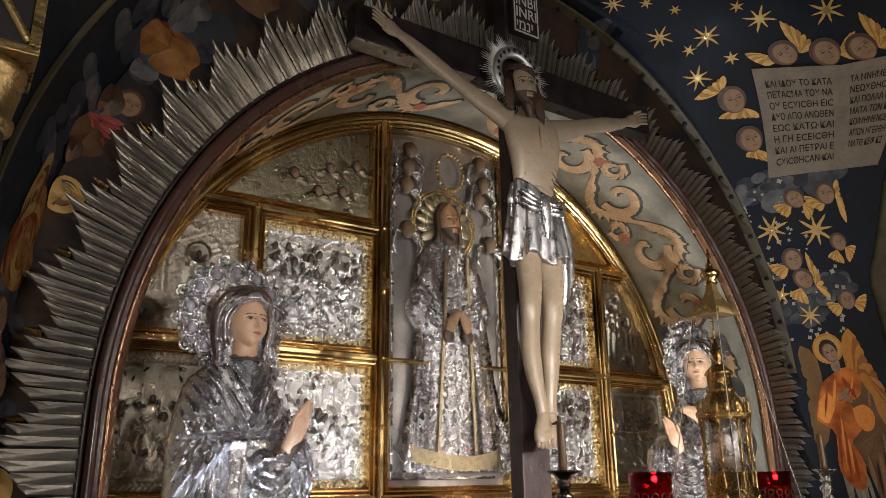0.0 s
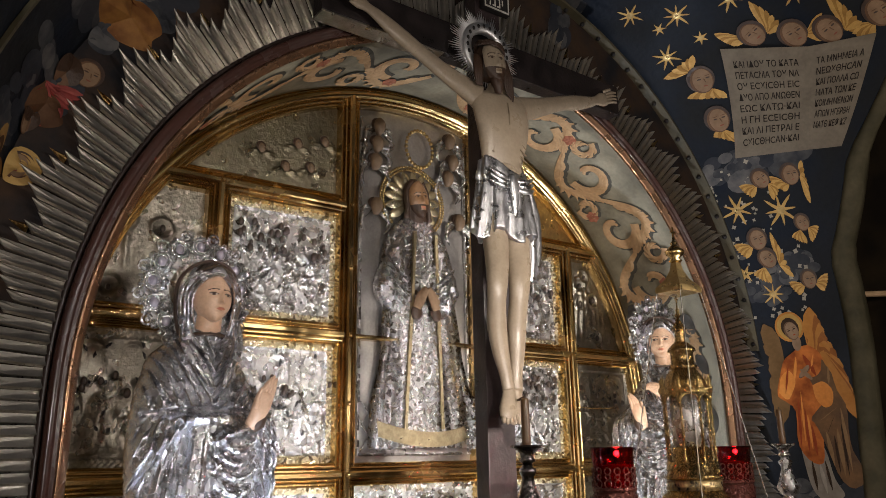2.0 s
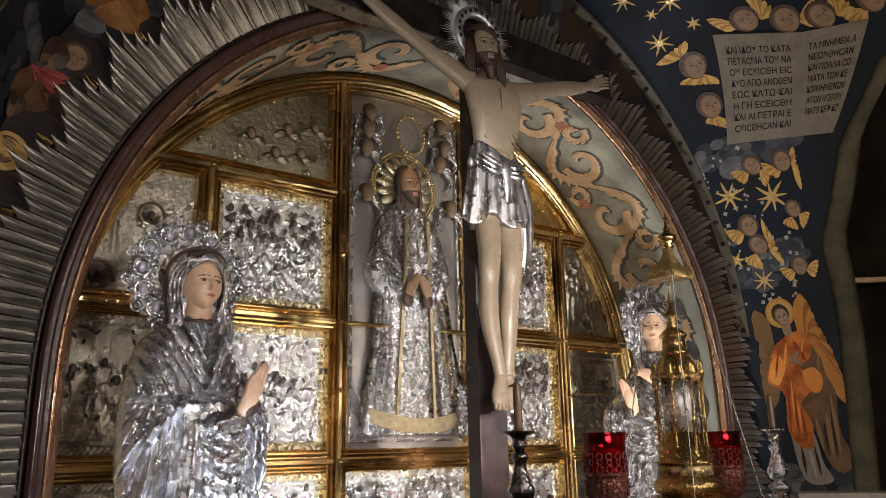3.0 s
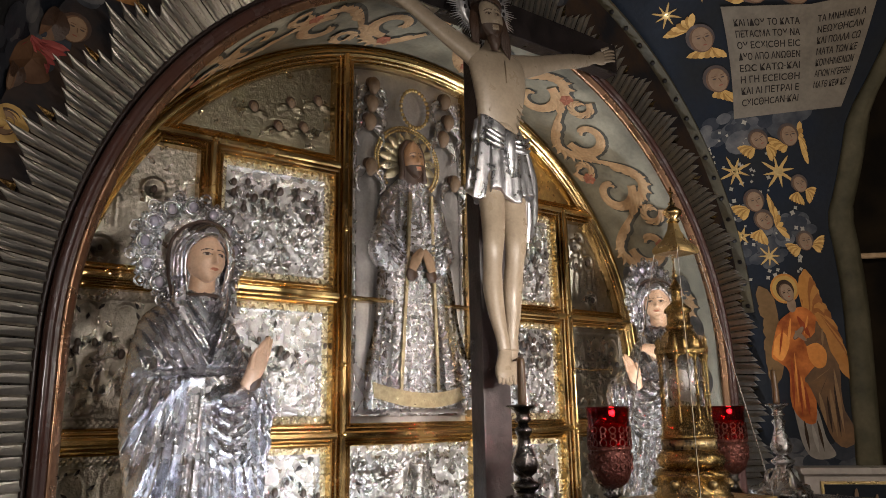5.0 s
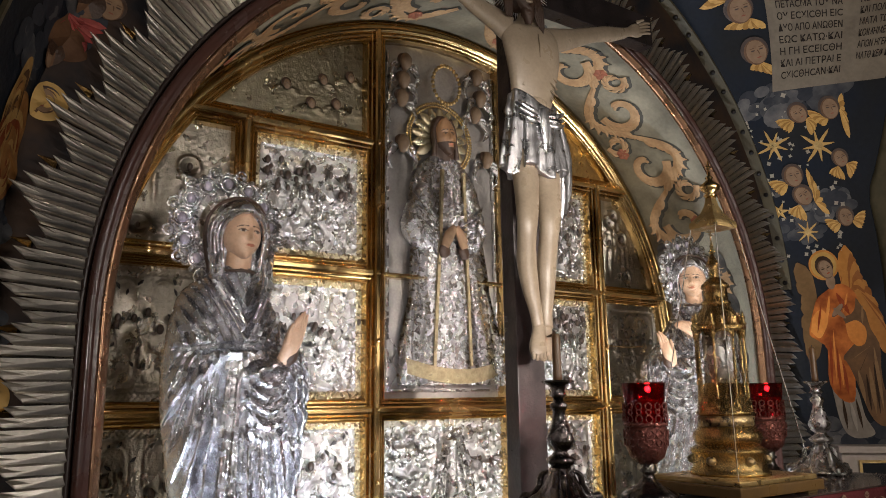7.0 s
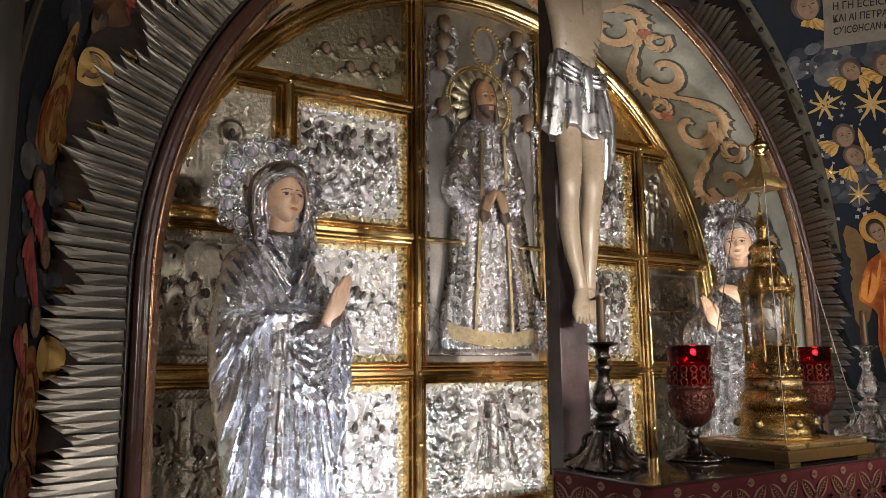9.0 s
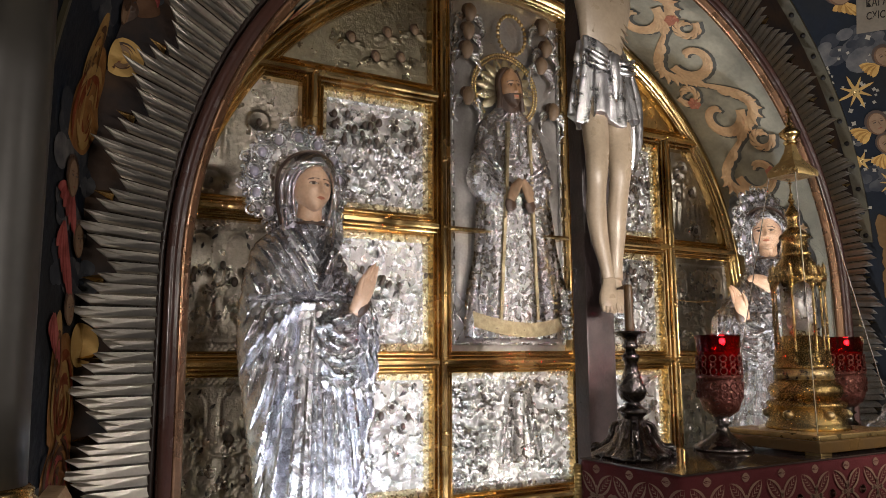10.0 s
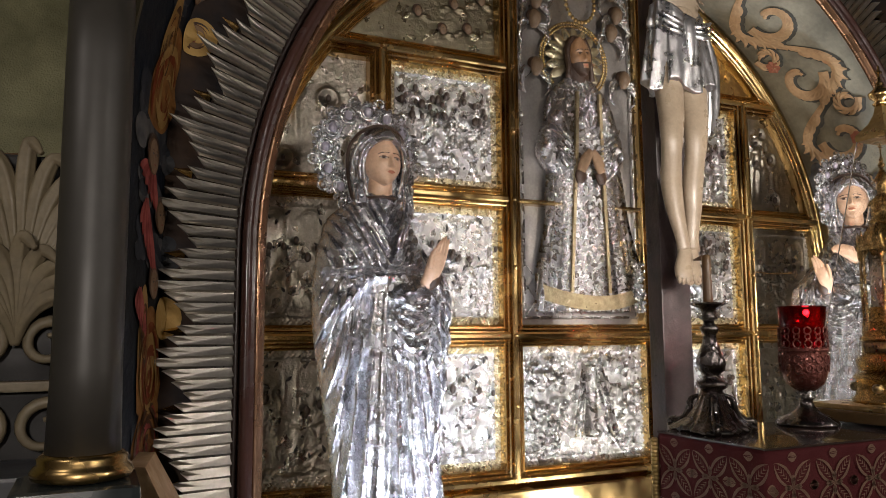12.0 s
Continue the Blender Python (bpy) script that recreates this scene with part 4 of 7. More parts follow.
    for x, dx, y in ((0.476, -0.014, 0.0), (0.508, -0.008, 0.012)):
        limb(bm, smooth_path([(x, Y - 0.05, 1.735, 0.034, 0.038), (x + dx, Y - 0.07 + y, 1.68, 0.042, 0.036), (x + dx * 2, Y - 0.085 + y, 1.63, 0.052, 0.04), (x + dx * 2.8, Y - 0.11 + y, 1.588, 0.050, 0.034), (x + dx * 3.2, Y - 0.11 + y, 1.568, 0.034, 0.02)], 16), 16)
        for k in range(5):
            ball(bm, (x + dx * 2.9 - 0.042 + 0.020 * k, Y - 0.135 + y, 1.576 + 0.005 * abs(k - 1)), 0.011, 0.013, 0.016, 0, 8, 6)
    limb(bm, [(0.494, Y - 0.19, 1.675, 0.009, 0.012), (0.494, Y - 0.10, 1.67, 0.004, 0.004)], 8, 2)
    # loincloth: knotted, with hard hanging folds
    rings = []
    for k in range(44):
        f = k / 43
        z = 2.79 - 0.36 * f
        ring = []
        for i in range(120):
            a = 2 * math.pi * i / 120
            s = 1 + (0.055 + 0.085 * f) * math.sin(9 * a + 1.5 * f) * abs(math.sin(9 * a + 1.5 * f)) ** 0.4 + 0.05 * f * math.sin(20 * a + 2)
            s += 0.045 * math.exp(-((f - 0.14 - 0.05 * math.cos(2 * a)) / 0.05) ** 2) + 0.03 * math.exp(-((f - 0.24) / 0.03) ** 2)
            rx, ry = 0.140 + 0.038 * f, 0.100 + 0.035 * f
            zz = z + 0.035 * math.sin(2 * a + 0.6) * (1 - f) - 0.030 * math.cos(5 * a + 0.8) * f
            ring.append((0.494 + 0.004 * f + rx * s * math.cos(a), Y - 0.02 + ry * s * math.sin(a), zz))
        rings.append(ring)
    loft(bm, rings, mi=1)
    for i in range(3):
        swag(bm, 0.36, 2.755 - 0.03 * i, 0.49, 2.715 - 0.018 * i, 0.018, Y - 0.125, 0.013, 1)
        swag(bm, 0.51, 2.715 - 0.02 * i, 0.64, 2.745 - 0.03 * i, 0.018, Y - 0.125, 0.013, 1)
    limb(bm, smooth_path([(0.63, Y - 0.05, 2.70, 0.03, 0.03), (0.655, Y - 0.05, 2.54, 0.048, 0.035), (0.662, Y - 0.03, 2.36, 0.042, 0.026), (0.655, Y - 0.01, 2.24, 0.016, 0.012)], 24), 30, 1, lambda a, f: 1 + 0.22 * math.sin(5 * a + 4 * f) + 0.10 * math.sin(9 * a))
    limb(bm, smooth_path([(0.500, Y - 0.14, 2.735, 0.020, 0.02), (0.503, Y - 0.15, 2.69, 0.030, 0.024), (0.506, Y - 0.15, 2.60, 0.022, 0.016), (0.510, Y - 0.14, 2.52, 0.010, 0.008)], 12), 12, 1)
    # bowed head, hair and beard
    hx, hz = 0.412, 3.318
    ball(bm, (hx - 0.004, Y - 0.04, hz + 0.015), 0.078, 0.09, 0.105, 2, 18, 12)
    face_mask(bm, (hx, Y - 0.13, hz - 0.006), 0.070, 0.108, -0.004, (0, 2, 3, 0), -0.16, True)
    limb(bm, smooth_path([(hx + 0.014, Y - 0.13, hz - 0.090, 0.036, 0.05), (hx + 0.017, Y - 0.14, hz - 0.115, 0.036, 0.05), (hx + 0.022, Y - 0.13, hz - 0.165, 0.014, 0.03)], 10), 14, 2, lambda a, f: 1 + 0.10 * math.sin(7 * a))
    for k in range(4):
        o = 0.010 * k
        limb(bm, smooth_path([(hx + 0.060 + o, Y - 0.09, hz + 0.04, 0.014, 0.02), (hx + 0.082 + o, Y - 0.11, hz - 0.05, 0.014, 0.018), (hx + 0.086 + o * 1.4, Y - 0.10, hz - 0.10 - o, 0.012, 0.014), (hx + 0.100 + o, Y - 0.10, hz - 0.145 - o, 0.004, 0.005)], 12), 8, 2)
        limb(bm, smooth_path([(hx - 0.066 - o, Y - 0.09, hz + 0.02, 0.014, 0.02), (hx - 0.072 - o, Y - 0.10, hz - 0.06, 0.014, 0.018), (hx - 0.062 - o, Y - 0.09, hz - 0.14, 0.006, 0.008)], 10), 8, 2)
    # plaited crown
    for ph in (0, 2.1, 4.2):
        ring = []
        for i in range(33):
            a = 2 * math.pi * i / 32
            ring.append((hx - 0.012 + 0.076 * math.cos(a), Y - 0.10 + 0.12 * math.sin(a), hz + 0.068 - 0.012 * math.cos(a) + 0.012 * math.sin(8 * a + ph), 0.007, 0.007))
        limb(bm, ring, 6, 2)
    # shading of ribs and belly drawn on in darker paint
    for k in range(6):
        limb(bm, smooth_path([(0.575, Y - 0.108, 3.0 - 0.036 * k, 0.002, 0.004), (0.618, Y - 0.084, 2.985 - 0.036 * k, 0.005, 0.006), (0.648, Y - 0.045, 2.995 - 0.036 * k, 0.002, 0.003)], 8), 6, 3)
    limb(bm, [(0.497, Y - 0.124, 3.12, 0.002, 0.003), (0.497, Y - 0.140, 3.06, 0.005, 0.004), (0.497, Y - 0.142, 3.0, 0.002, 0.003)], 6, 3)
    for v in bm.verts:
        v.co.y = -0.60 + (v.co.y + 0.60) * 0.55
    ob = part("crucified_statue", bm, [SKIN, CLOTH_SILVER, HAIR, mat("flesh_shading_paint", (0.20, 0.145, 0.09), None, 0.5, 0.0, 20, 60, 0.0)], None, "life-size painted wooden crucified statue with silver loincloth", True)
    return tagged(ob, "", "statue")


corpus()
# sunburst behind the bowed head
burst = thing("sunburst_halo", "spiky bright silver sunburst halo on the cross", "halo", place=(0.418, -0.615, 3.415))
HALO_BRIGHT = mat("bright_silver", (0.86, 0.86, 0.87), (0.66, 0.66, 0.67), 0.45, 1.0, 20, 90, 0.15)
bm = bmesh.new()
rings = []
for i in range(49):
    a = 2 * math.pi * i / 48
    c, s = math.cos(a), math.sin(a)
    rings.append([(c * r, y, s * r) for r, y in ((0.095, 0.0), (0.098, -0.022), (0.11, -0.03), (0.145, -0.03), (0.152, -0.02), (0.152, 0.0))])
loft(bm, rings, caps=False)
part("ring", bm, HALO_BRIGHT, burst, "", True)
bm = bmesh.new()
rng = random.Random(8)
for i in range(96):
    a = 2 * math.pi * i / 96
    L = 0.215 + 0.022 * math.sin(i * 2 * math.pi / 6) + rng.uniform(-0.008, 0.008)
    c, s = math.cos(a), math.sin(a)
    w = 0.006
    v = [bm.verts.new(p) for p in ((c * 0.14 - s * w, -0.008, s * 0.14 + c * w), (c * 0.14, -0.018, s * 0.14), (c * 0.14 + s * w, -0.008, s * 0.14 - c * w), (c * L, -0.006, s * L), (c * 0.14, 0.0, s * 0.14))]
    for q in ((0, 1, 3), (1, 2, 3), (2, 4, 3), (4, 0, 3)):
        bm.faces.new([v[k] for k in q])
part("spike", bm, HALO_BRIGHT, burst)["kind"] = "stuff"
bm = bmesh.new()
for k in range(14):
    a = math.radians(-20 + 220 * k / 13)
    ball(bm, (0.127 * math.cos(a), -0.031, 0.127 * math.sin(a)), 0.009, 0.004, 0.012, 0, 8, 6)
part("stud", bm, DARK, burst)["kind"] = "stuff"

# the cross stands clear in front of the niche
STEP = Matrix.Translation((-1.82, -3.254, 1.444)) @ Matrix.Scale(0.92, 4) @ Matrix.Translation((1.82, 3.254, -1.444))
for ob in (cross, bpy.data.objects["crucified_statue"], burst):
    ob.matrix_world = STEP @ Matrix.Translation(ob.location)

# ---- central icon figure ----
ICON_SILVER = mat("icon_robe_silver", (0.56, 0.545, 0.55), (0.20, 0.19, 0.195), 0.27, 1.0, 42, 130, 0.5, cells=70)
BAND = mat("gilt_embroidery", (0.44, 0.36, 0.22), (0.20, 0.15, 0.08), 0.42, 0.8, 40, 120, 0.5, cells=90)
icon = thing("icon_figure", "full-length icon figure in embossed silver robe with dark painted face", "icon")
bm = bmesh.new()
fold_body(bm, [(1.47, 0.415, 0.29, 0.026), (1.60, 0.41, 0.285, 0.027), (1.9, 0.40, 0.235, 0.028), (2.2, 0.385, 0.20, 0.03), (2.4, 0.375, 0.20, 0.03), (2.52, 0.37, 0.175, 0.028), (2.60, 0.365, 0.11, 0.026), (2.64, 0.36, 0.06, 0.03)], amp=0.10, waves=23, seed=5, dents=0.04)
part("robe", bm, ICON_SILVER, icon, "", True)
for x, dx in ((0.33, -0.05), (0.46, 0.03)):
    bm = bmesh.new()
    loft(bm, [[(x - 0.008 + dx * f, -0.044 + 0.006 * f, z), (x + 0.008 + dx * f, -0.044 + 0.006 * f, z), (x + 0.008 + dx * f, -0.03, z), (x - 0.008 + dx * f, -0.03, z)] for z, f in ((2.55, 0.0), (2.2, 0.3), (1.9, 0.7), (1.56, 1.1))])
    part("stole_band", bm, BAND, icon, "gilt embroidered band")
bm = bmesh.new()
loft(bm, [[(0.415 + 0.30 * u, -0.046 * (1 - u * u) - 0.004, 1.475 + 0.06 * u * u), (0.415 + 0.30 * u, -0.046 * (1 - u * u) - 0.006, 1.545 + 0.06 * u * u), (0.415 + 0.29 * u, 0.03, 1.545 + 0.06 * u * u), (0.415 + 0.29 * u, 0.03, 1.475 + 0.06 * u * u)] for u in np.linspace(-1, 1, 15)])
part("hem", bm, BAND, icon, "gilt beaded hem")
for sx in (-1, 1):
    bm = bmesh.new()
    outline = smooth_path([(0.095, 2.57), (0.165, 2.47), (0.215, 2.36), (0.245, 2.26), (0.225, 2.19), (0.155, 2.125), (0.085, 2.165), (0.045, 2.235), (0.065, 2.33), (0.075, 2.45), (0.095, 2.57)], 41)[:-1]
    cx, cz = 0.14, 2.31
    loft(bm, [[(0.37 + sx * (cx + (u - cx) * k), -y - 0.006 * math.sin(9 * math.atan2(v - cz, u - cx)) * (k < 0.99) * (k > 0.3), cz + (v - cz) * k) for u, v in outline] for k, y in ((1.0, -0.02), (1.0, 0.012), (0.93, 0.028), (0.75, 0.036), (0.5, 0.040), (0.25, 0.042))])
    for k in range(5):
        swag(bm, 0.37 + sx * (0.205 - 0.012 * k), 2.38 - 0.035 * k, 0.37 + sx * (0.075 - 0.003 * k), 2.27 - 0.016 * k, 0.008 + 0.012 * k, -0.040, 0.006)
    part("sleeve", bm, ICON_SILVER, icon, "", True)
    bm = bmesh.new()
    limb(bm, smooth_path([(0.385 + sx * 0.060, -0.055, 2.145, 0.024, 0.010), (0.385 + sx * 0.038, -0.06, 2.20, 0.030, 0.012), (0.385 + sx * 0.004, -0.062, 2.250, 0.018, 0.009)], 10), 10)
    part("palm", bm, CHERUB, icon, "", True)
    bm = bmesh.new()
    limb(bm, smooth_path([(0.385 + sx * 0.062, -0.050, 2.09, 0.018, 0.008), (0.385 + sx * 0.06, -0.052, 2.12, 0.034, 0.010), (0.385 + sx * 0.05, -0.05, 2.15, 0.028, 0.010)], 6), 10)
    part("cuff", bm, HAIR, icon, "", True)
bm = bmesh.new()
face_mask(bm, (0.358, 0.0, 2.728), 0.060, 0.098, 0.006, (0, 1, 2, 0), -0.16, True)
for v in bm.verts:
    v.co.y = -0.030 + v.co.y * 0.5
part("face", bm, [mat("dark_icon_flesh", (0.27, 0.15, 0.075), (0.17, 0.09, 0.045), 0.4, 0.0, 25, 90, 0.1), HAIR, PINK], icon, "", True)
bm = bmesh.new()
limb(bm, smooth_path([(0.372, -0.004, 2.575, 0.070, 0.016), (0.362, -0.012, 2.64, 0.068, 0.020), (0.350, -0.014, 2.74, 0.074, 0.022), (0.344, -0.014, 2.81, 0.062, 0.020), (0.342, -0.012, 2.845, 0.02, 0.010)], 14), 16)
for sx in (-1, 1):
    limb(bm, smooth_path([(0.346 + sx * 0.03, -0.034, 2.825, 0.014, 0.012), (0.346 + sx * 0.062, -0.030, 2.77, 0.014, 0.014), (0.356 + sx * 0.064, -0.028, 2.69, 0.012, 0.012), (0.364 + sx * 0.07, -0.02, 2.62, 0.016, 0.012)], 10), 8)
part("hair", bm, HAIR, icon, "", True)
bm = bmesh.new()
for k in range(13):
    a = math.radians(-35 + 250 * k / 12)
    c, s = math.cos(a), math.sin(a)
    limb(bm, smooth_path([(0.342 + 0.06 * c, -0.004, 2.72 + 0.06 * s, 0.010, 0.006), (0.342 + 0.11 * c, -0.010, 2.72 + 0.11 * s, 0.027, 0.010), (0.342 + 0.155 * c, -0.008, 2.72 + 0.155 * s, 0.018, 0.006), (0.342 + 0.17 * c, -0.004, 2.72 + 0.17 * s, 0.003, 0.003)], 9), 8)
part("petal_halo", bm, mat("pale_gilt", (0.62, 0.55, 0.38), (0.45, 0.38, 0.22), 0.32, 0.9, 14, 80, 0.2), icon, "pale gilt petalled halo", True)
bm = bmesh.new()
for k in range(60):
    a = math.radians(-45 + 270 * k / 59)
    for r in (0.178, 0.195):
        ball(bm, (0.342 + r * math.cos(a), -0.006, 2.72 + r * math.sin(a)), 0.008, 0.006, 0.008, 0, 6, 5)
part("halo_beads", bm, GOLD_DULL, icon, "", True)
bm = bmesh.new()
for k in range(26):
    a = 2 * math.pi * k / 26
    ball(bm, (0.385 + 0.085 * math.cos(a), -0.01, 3.03 + 0.105 * math.sin(a)), 0.011, 0.008, 0.011, 0, 7, 5)
part("wreath", bm, GOLD_DULL, icon, "small gilt bead wreath", True)
for hx, hz in ((0.135, 3.10), (0.125, 3.0), (0.115, 2.90), (0.585, 3.12), (0.605, 3.0), (0.57, 2.90), (0.12, 2.66), (0.64, 2.66)):
    bm = bmesh.new()
    limb(bm, smooth_path([(hx, -0.002, hz - 0.045, 0.012, 0.01), (hx, -0.012, hz - 0.02, 0.028, 0.02), (hx, -0.014, hz + 0.015, 0.032, 0.022), (hx, -0.008, hz + 0.042, 0.014, 0.012)], 9), 12)
    ball(bm, (hx - 0.006, 0.0, hz + 0.016), 0.034, 0.020, 0.034, 1, 12, 8)
    part("cherub_head", bm, [FLESH_DIM, HAIR], icon, "brown painted head", True)
    bm = bmesh.new()
    for sx in (-1, 1):
        for k in range(4):
            limb(bm, smooth_path([(hx + sx * 0.02, 0.004, hz - 0.02, 0.008, 0.006), (hx + sx * (0.06 + 0.008 * k), -0.006, hz - 0.01 - 0.025 * k, 0.012, 0.008), (hx + sx * (0.085 - 0.01 * k), 0.0, hz - 0.045 - 0.03 * k, 0.003, 0.003)], 7), 7)
    part("wing", bm, SILVER, icon, "", True)
# silver-edged border of the icon and lattice at its foot
bm = bmesh.new()
for x0, x1 in ((0.065, 0.078), (0.748, 0.761)):
    box(bm, x0, x1, 0.012, 0.03, 1.44, 3.22, 0.002)
box(bm, 0.078, 0.748, 0.012, 0.03, 1.44, 1.453, 0.002)
part("border", bm, SILVER, screen)
bm = bmesh.new()
for k in range(9):
    for sx in (-1, 1):
        x = 0.085 + 0.055 * (k % 5)
        limb(bm, [(x if sx > 0 else x + 0.10, 0.018, 1.46 + 0.12 * (k // 5), 0.004, 0.004), (x + 0.10 if sx > 0 else x, 0.018, 1.60 + 0.10 * (k // 5), 0.004, 0.004)], 6)
part("lattice", bm, SILVER, screen)
icon.matrix_world = pose(0.41, 0, 1.478) @ Matrix.Diagonal((1.05, 1.25, 1.04, 1)) @ pose(-0.37, 0, -1.475)
bm = bmesh.new()
rng = random.Random(12)
for k in range(120):
    ball(bm, (0.72 + rng.uniform(-0.035, 0.035), -0.045 + rng.uniform(-0.012, 0.012), 1.60 + rng.uniform(-0.13, 0.13)), 0.009, 0.008, 0.009, 0, 6, 5)
tagged(part("bead_ornament", bm, SILVER, None, "cluster of small pale beads hung on the icon frame", True), "", "ornament")
# screws on the bars
screws = thing("frame_studs", "small brass studs on the gilt bars", "studs", kind="stuff")
bm = bmesh.new()
for x in COLS:
    for z in (1.03, ROWS[1], 1.68, ROWS[2], 2.34, ROWS[3]):
        ball(bm, (x, -0.060, z), 0.013, 0.014, 0.013, 0, 10, 7)
part("studs", bm, GOLD, screws, "", True)

# ---- altar ----
AX0, AX1, AY0, AY1, AZ = -0.135, 1.82, -1.60, -1.165, 1.05
altar = thing("altar_table", "altar table under a red brocade cloth with glass top", "altar")
bm = bmesh.new()
box(bm, AX0 + 0.02, AX1 - 0.02, AY0 + 0.02, AY1 - 0.02, 0.0, AZ - 0.02, 0.01)
part("body", bm, STONE, altar)
bm = bmesh.new()
rings = []
for z, o in ((AZ - 0.008, 0.0), (AZ - 0.02, 0.004), (0.7, 0.006), (0.3, 0.012), (0.05, 0.018)):
    ring = []
    per = [(AX0, AY0, AX1, AY0), (AX1, AY0, AX1, AY1), (AX1, AY1, AX0, AY1), (AX0, AY1, AX0, AY0)]
    for xa, ya, xb, yb in per:
        for i in range(30):
            u = i / 30
            x, y = xa + (xb - xa) * u, ya + (yb - ya) * u
            w = o * (1 + 0.6 * math.sin(9 * u * math.pi))
            ring.append((x + (w if xa == AX1 == xb else -w if xa == AX0 == xb else 0), y + (-w if ya == AY0 == yb else w if ya == AY1 == yb else 0), z))
    rings.append(ring)
loft(bm, rings)
cloth = part("cloth", bm, BROCADE, altar, "red brocade altar cloth", True)
# woven leaf medallions
bm = bmesh.new()


def leaf(o, ux, uz, cx, cz, a, L, w, hollow=0.62):
    c, s = math.cos(a), math.sin(a)

    def p(u, v):
        return o + ux * (cx + u * c - v * s) + uz * (cz + u * s + v * c)
    n = 8
    outl = [(L * i / n, w * math.sin(math.pi * i / n) ** 0.8) for i in range(n + 1)]
    for sg in (1, -1):
        for (u0, v0), (u1, v1) in zip(outl, outl[1:]):
            f = [bm.verts.new(p(u0, sg * v0)), bm.verts.new(p(u1, sg * v1)), bm.verts.new(p(u1, sg * v1 * hollow)), bm.verts.new(p(u0, sg * v0 * hollow))]
            bm.faces.new(f)
    for k in range(2, 7):
        u = L * k / n
        v = w * math.sin(math.pi * k / n) * hollow * 0.8
        for sg in (1, -1):
            f = [bm.verts.new(p(u - 0.004, 0)), bm.verts.new(p(u + 0.002, 0)), bm.verts.new(p(u + 0.012, sg * v))]
            bm.faces.new(f)


for face, count in (("front", 12), ("side", 3)):
    for i in range(count):
        for j in range(3):
            if face == "front":
                o, ux = Vector((AX0 + 0.09 + 0.165 * i, AY0 - 0.0085 - 0.004 * j, AZ - 0.11 - 0.165 * j)), Vector((1, 0, 0))
            else:
                o, ux = Vector((AX0 - 0.0085 - 0.004 * j, AY1 - 0.08 - 0.15 * i, AZ - 0.11 - 0.165 * j)), Vector((0, -1, 0))
            for k in range(4):
                leaf(o, ux, Vector((0, 0, 1)), 0, 0, math.pi / 4 + k * math.pi / 2, 0.100, 0.024)
            for k in range(4):
                leaf(o, ux, Vector((0, 0, 1)), 0, 0, k * math.pi / 2, 0.035, 0.008, 0.2)
            for k in range(4):
                a = k * math.pi / 2
                leaf(o, ux, Vector((0, 0, 1)), 0.083 * math.cos(a) - 0.018, 0.083 * math.sin(a), 0, 0.036, 0.014, 0.25)
pat = part("woven_pattern", bm, BROCADE_GOLD, cloth, "woven tan leaf medallions")
pat["kind"] = "stuff"
bm = bmesh.new()
box(bm, AX0 - 0.004, AX1 + 0.004, AY0 - 0.004, AY1 + 0.004, AZ - 0.006, AZ, 0.002)
GLASSTOP = mat("glass_top", (0.045, 0.030, 0.026), (0.035, 0.025, 0.022), 0.07, 0.0, 4, 30, 0.0, rough_var=0.03)
part("glass_top", bm, GLASSTOP, altar, "thick dark glass sheet")
bm = bmesh.new()
for i in range(26):
    z = AZ - 0.03 - 0.012 * i
    ball(bm, (AX0 - 0.012, AY1 + 0.008, z), 0.014, 0.014, 0.010, 0, 7, 5)
part("fringe", bm, GOLD_DULL, altar, "gold corner fringe", True)


def glass_mat(name, colour, rough=0.0, ior=1.45, thin=False):
    m = bpy.data.materials.new(name)
    m.use_nodes = True
    b = m.node_tree.nodes["Principled BSDF"]
    b.inputs["Base Color"].default_value = (*colour, 1)
    b.inputs["Roughness"].default_value = rough
    b.inputs["Transmission Weight"].default_value = 1.0
    b.inputs["IOR"].default_value = ior
    return m


CLEAR = glass_mat("clear_perspex", (0.96, 0.96, 0.95), 0.01, 1.18)
RED_GLASS = glass_mat("ruby_glass", (0.42, 0.004, 0.012), 0.05, 1.3)
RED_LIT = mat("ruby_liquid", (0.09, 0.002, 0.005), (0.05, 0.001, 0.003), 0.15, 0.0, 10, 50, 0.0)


def emit(name, colour, strength):
    m = bpy.data.materials.new(name)
    m.use_nodes = True
    b = m.node_tree.nodes["Principled BSDF"]
    b.inputs["Base Color"].default_value = (*colour, 1)
    b.inputs["Emission Color"].default_value = (*colour, 1)
    b.inputs["Emission Strength"].default_value = strength
    return m


FLAME = emit("small_flame", (1.0, 0.35, 0.25), 14)


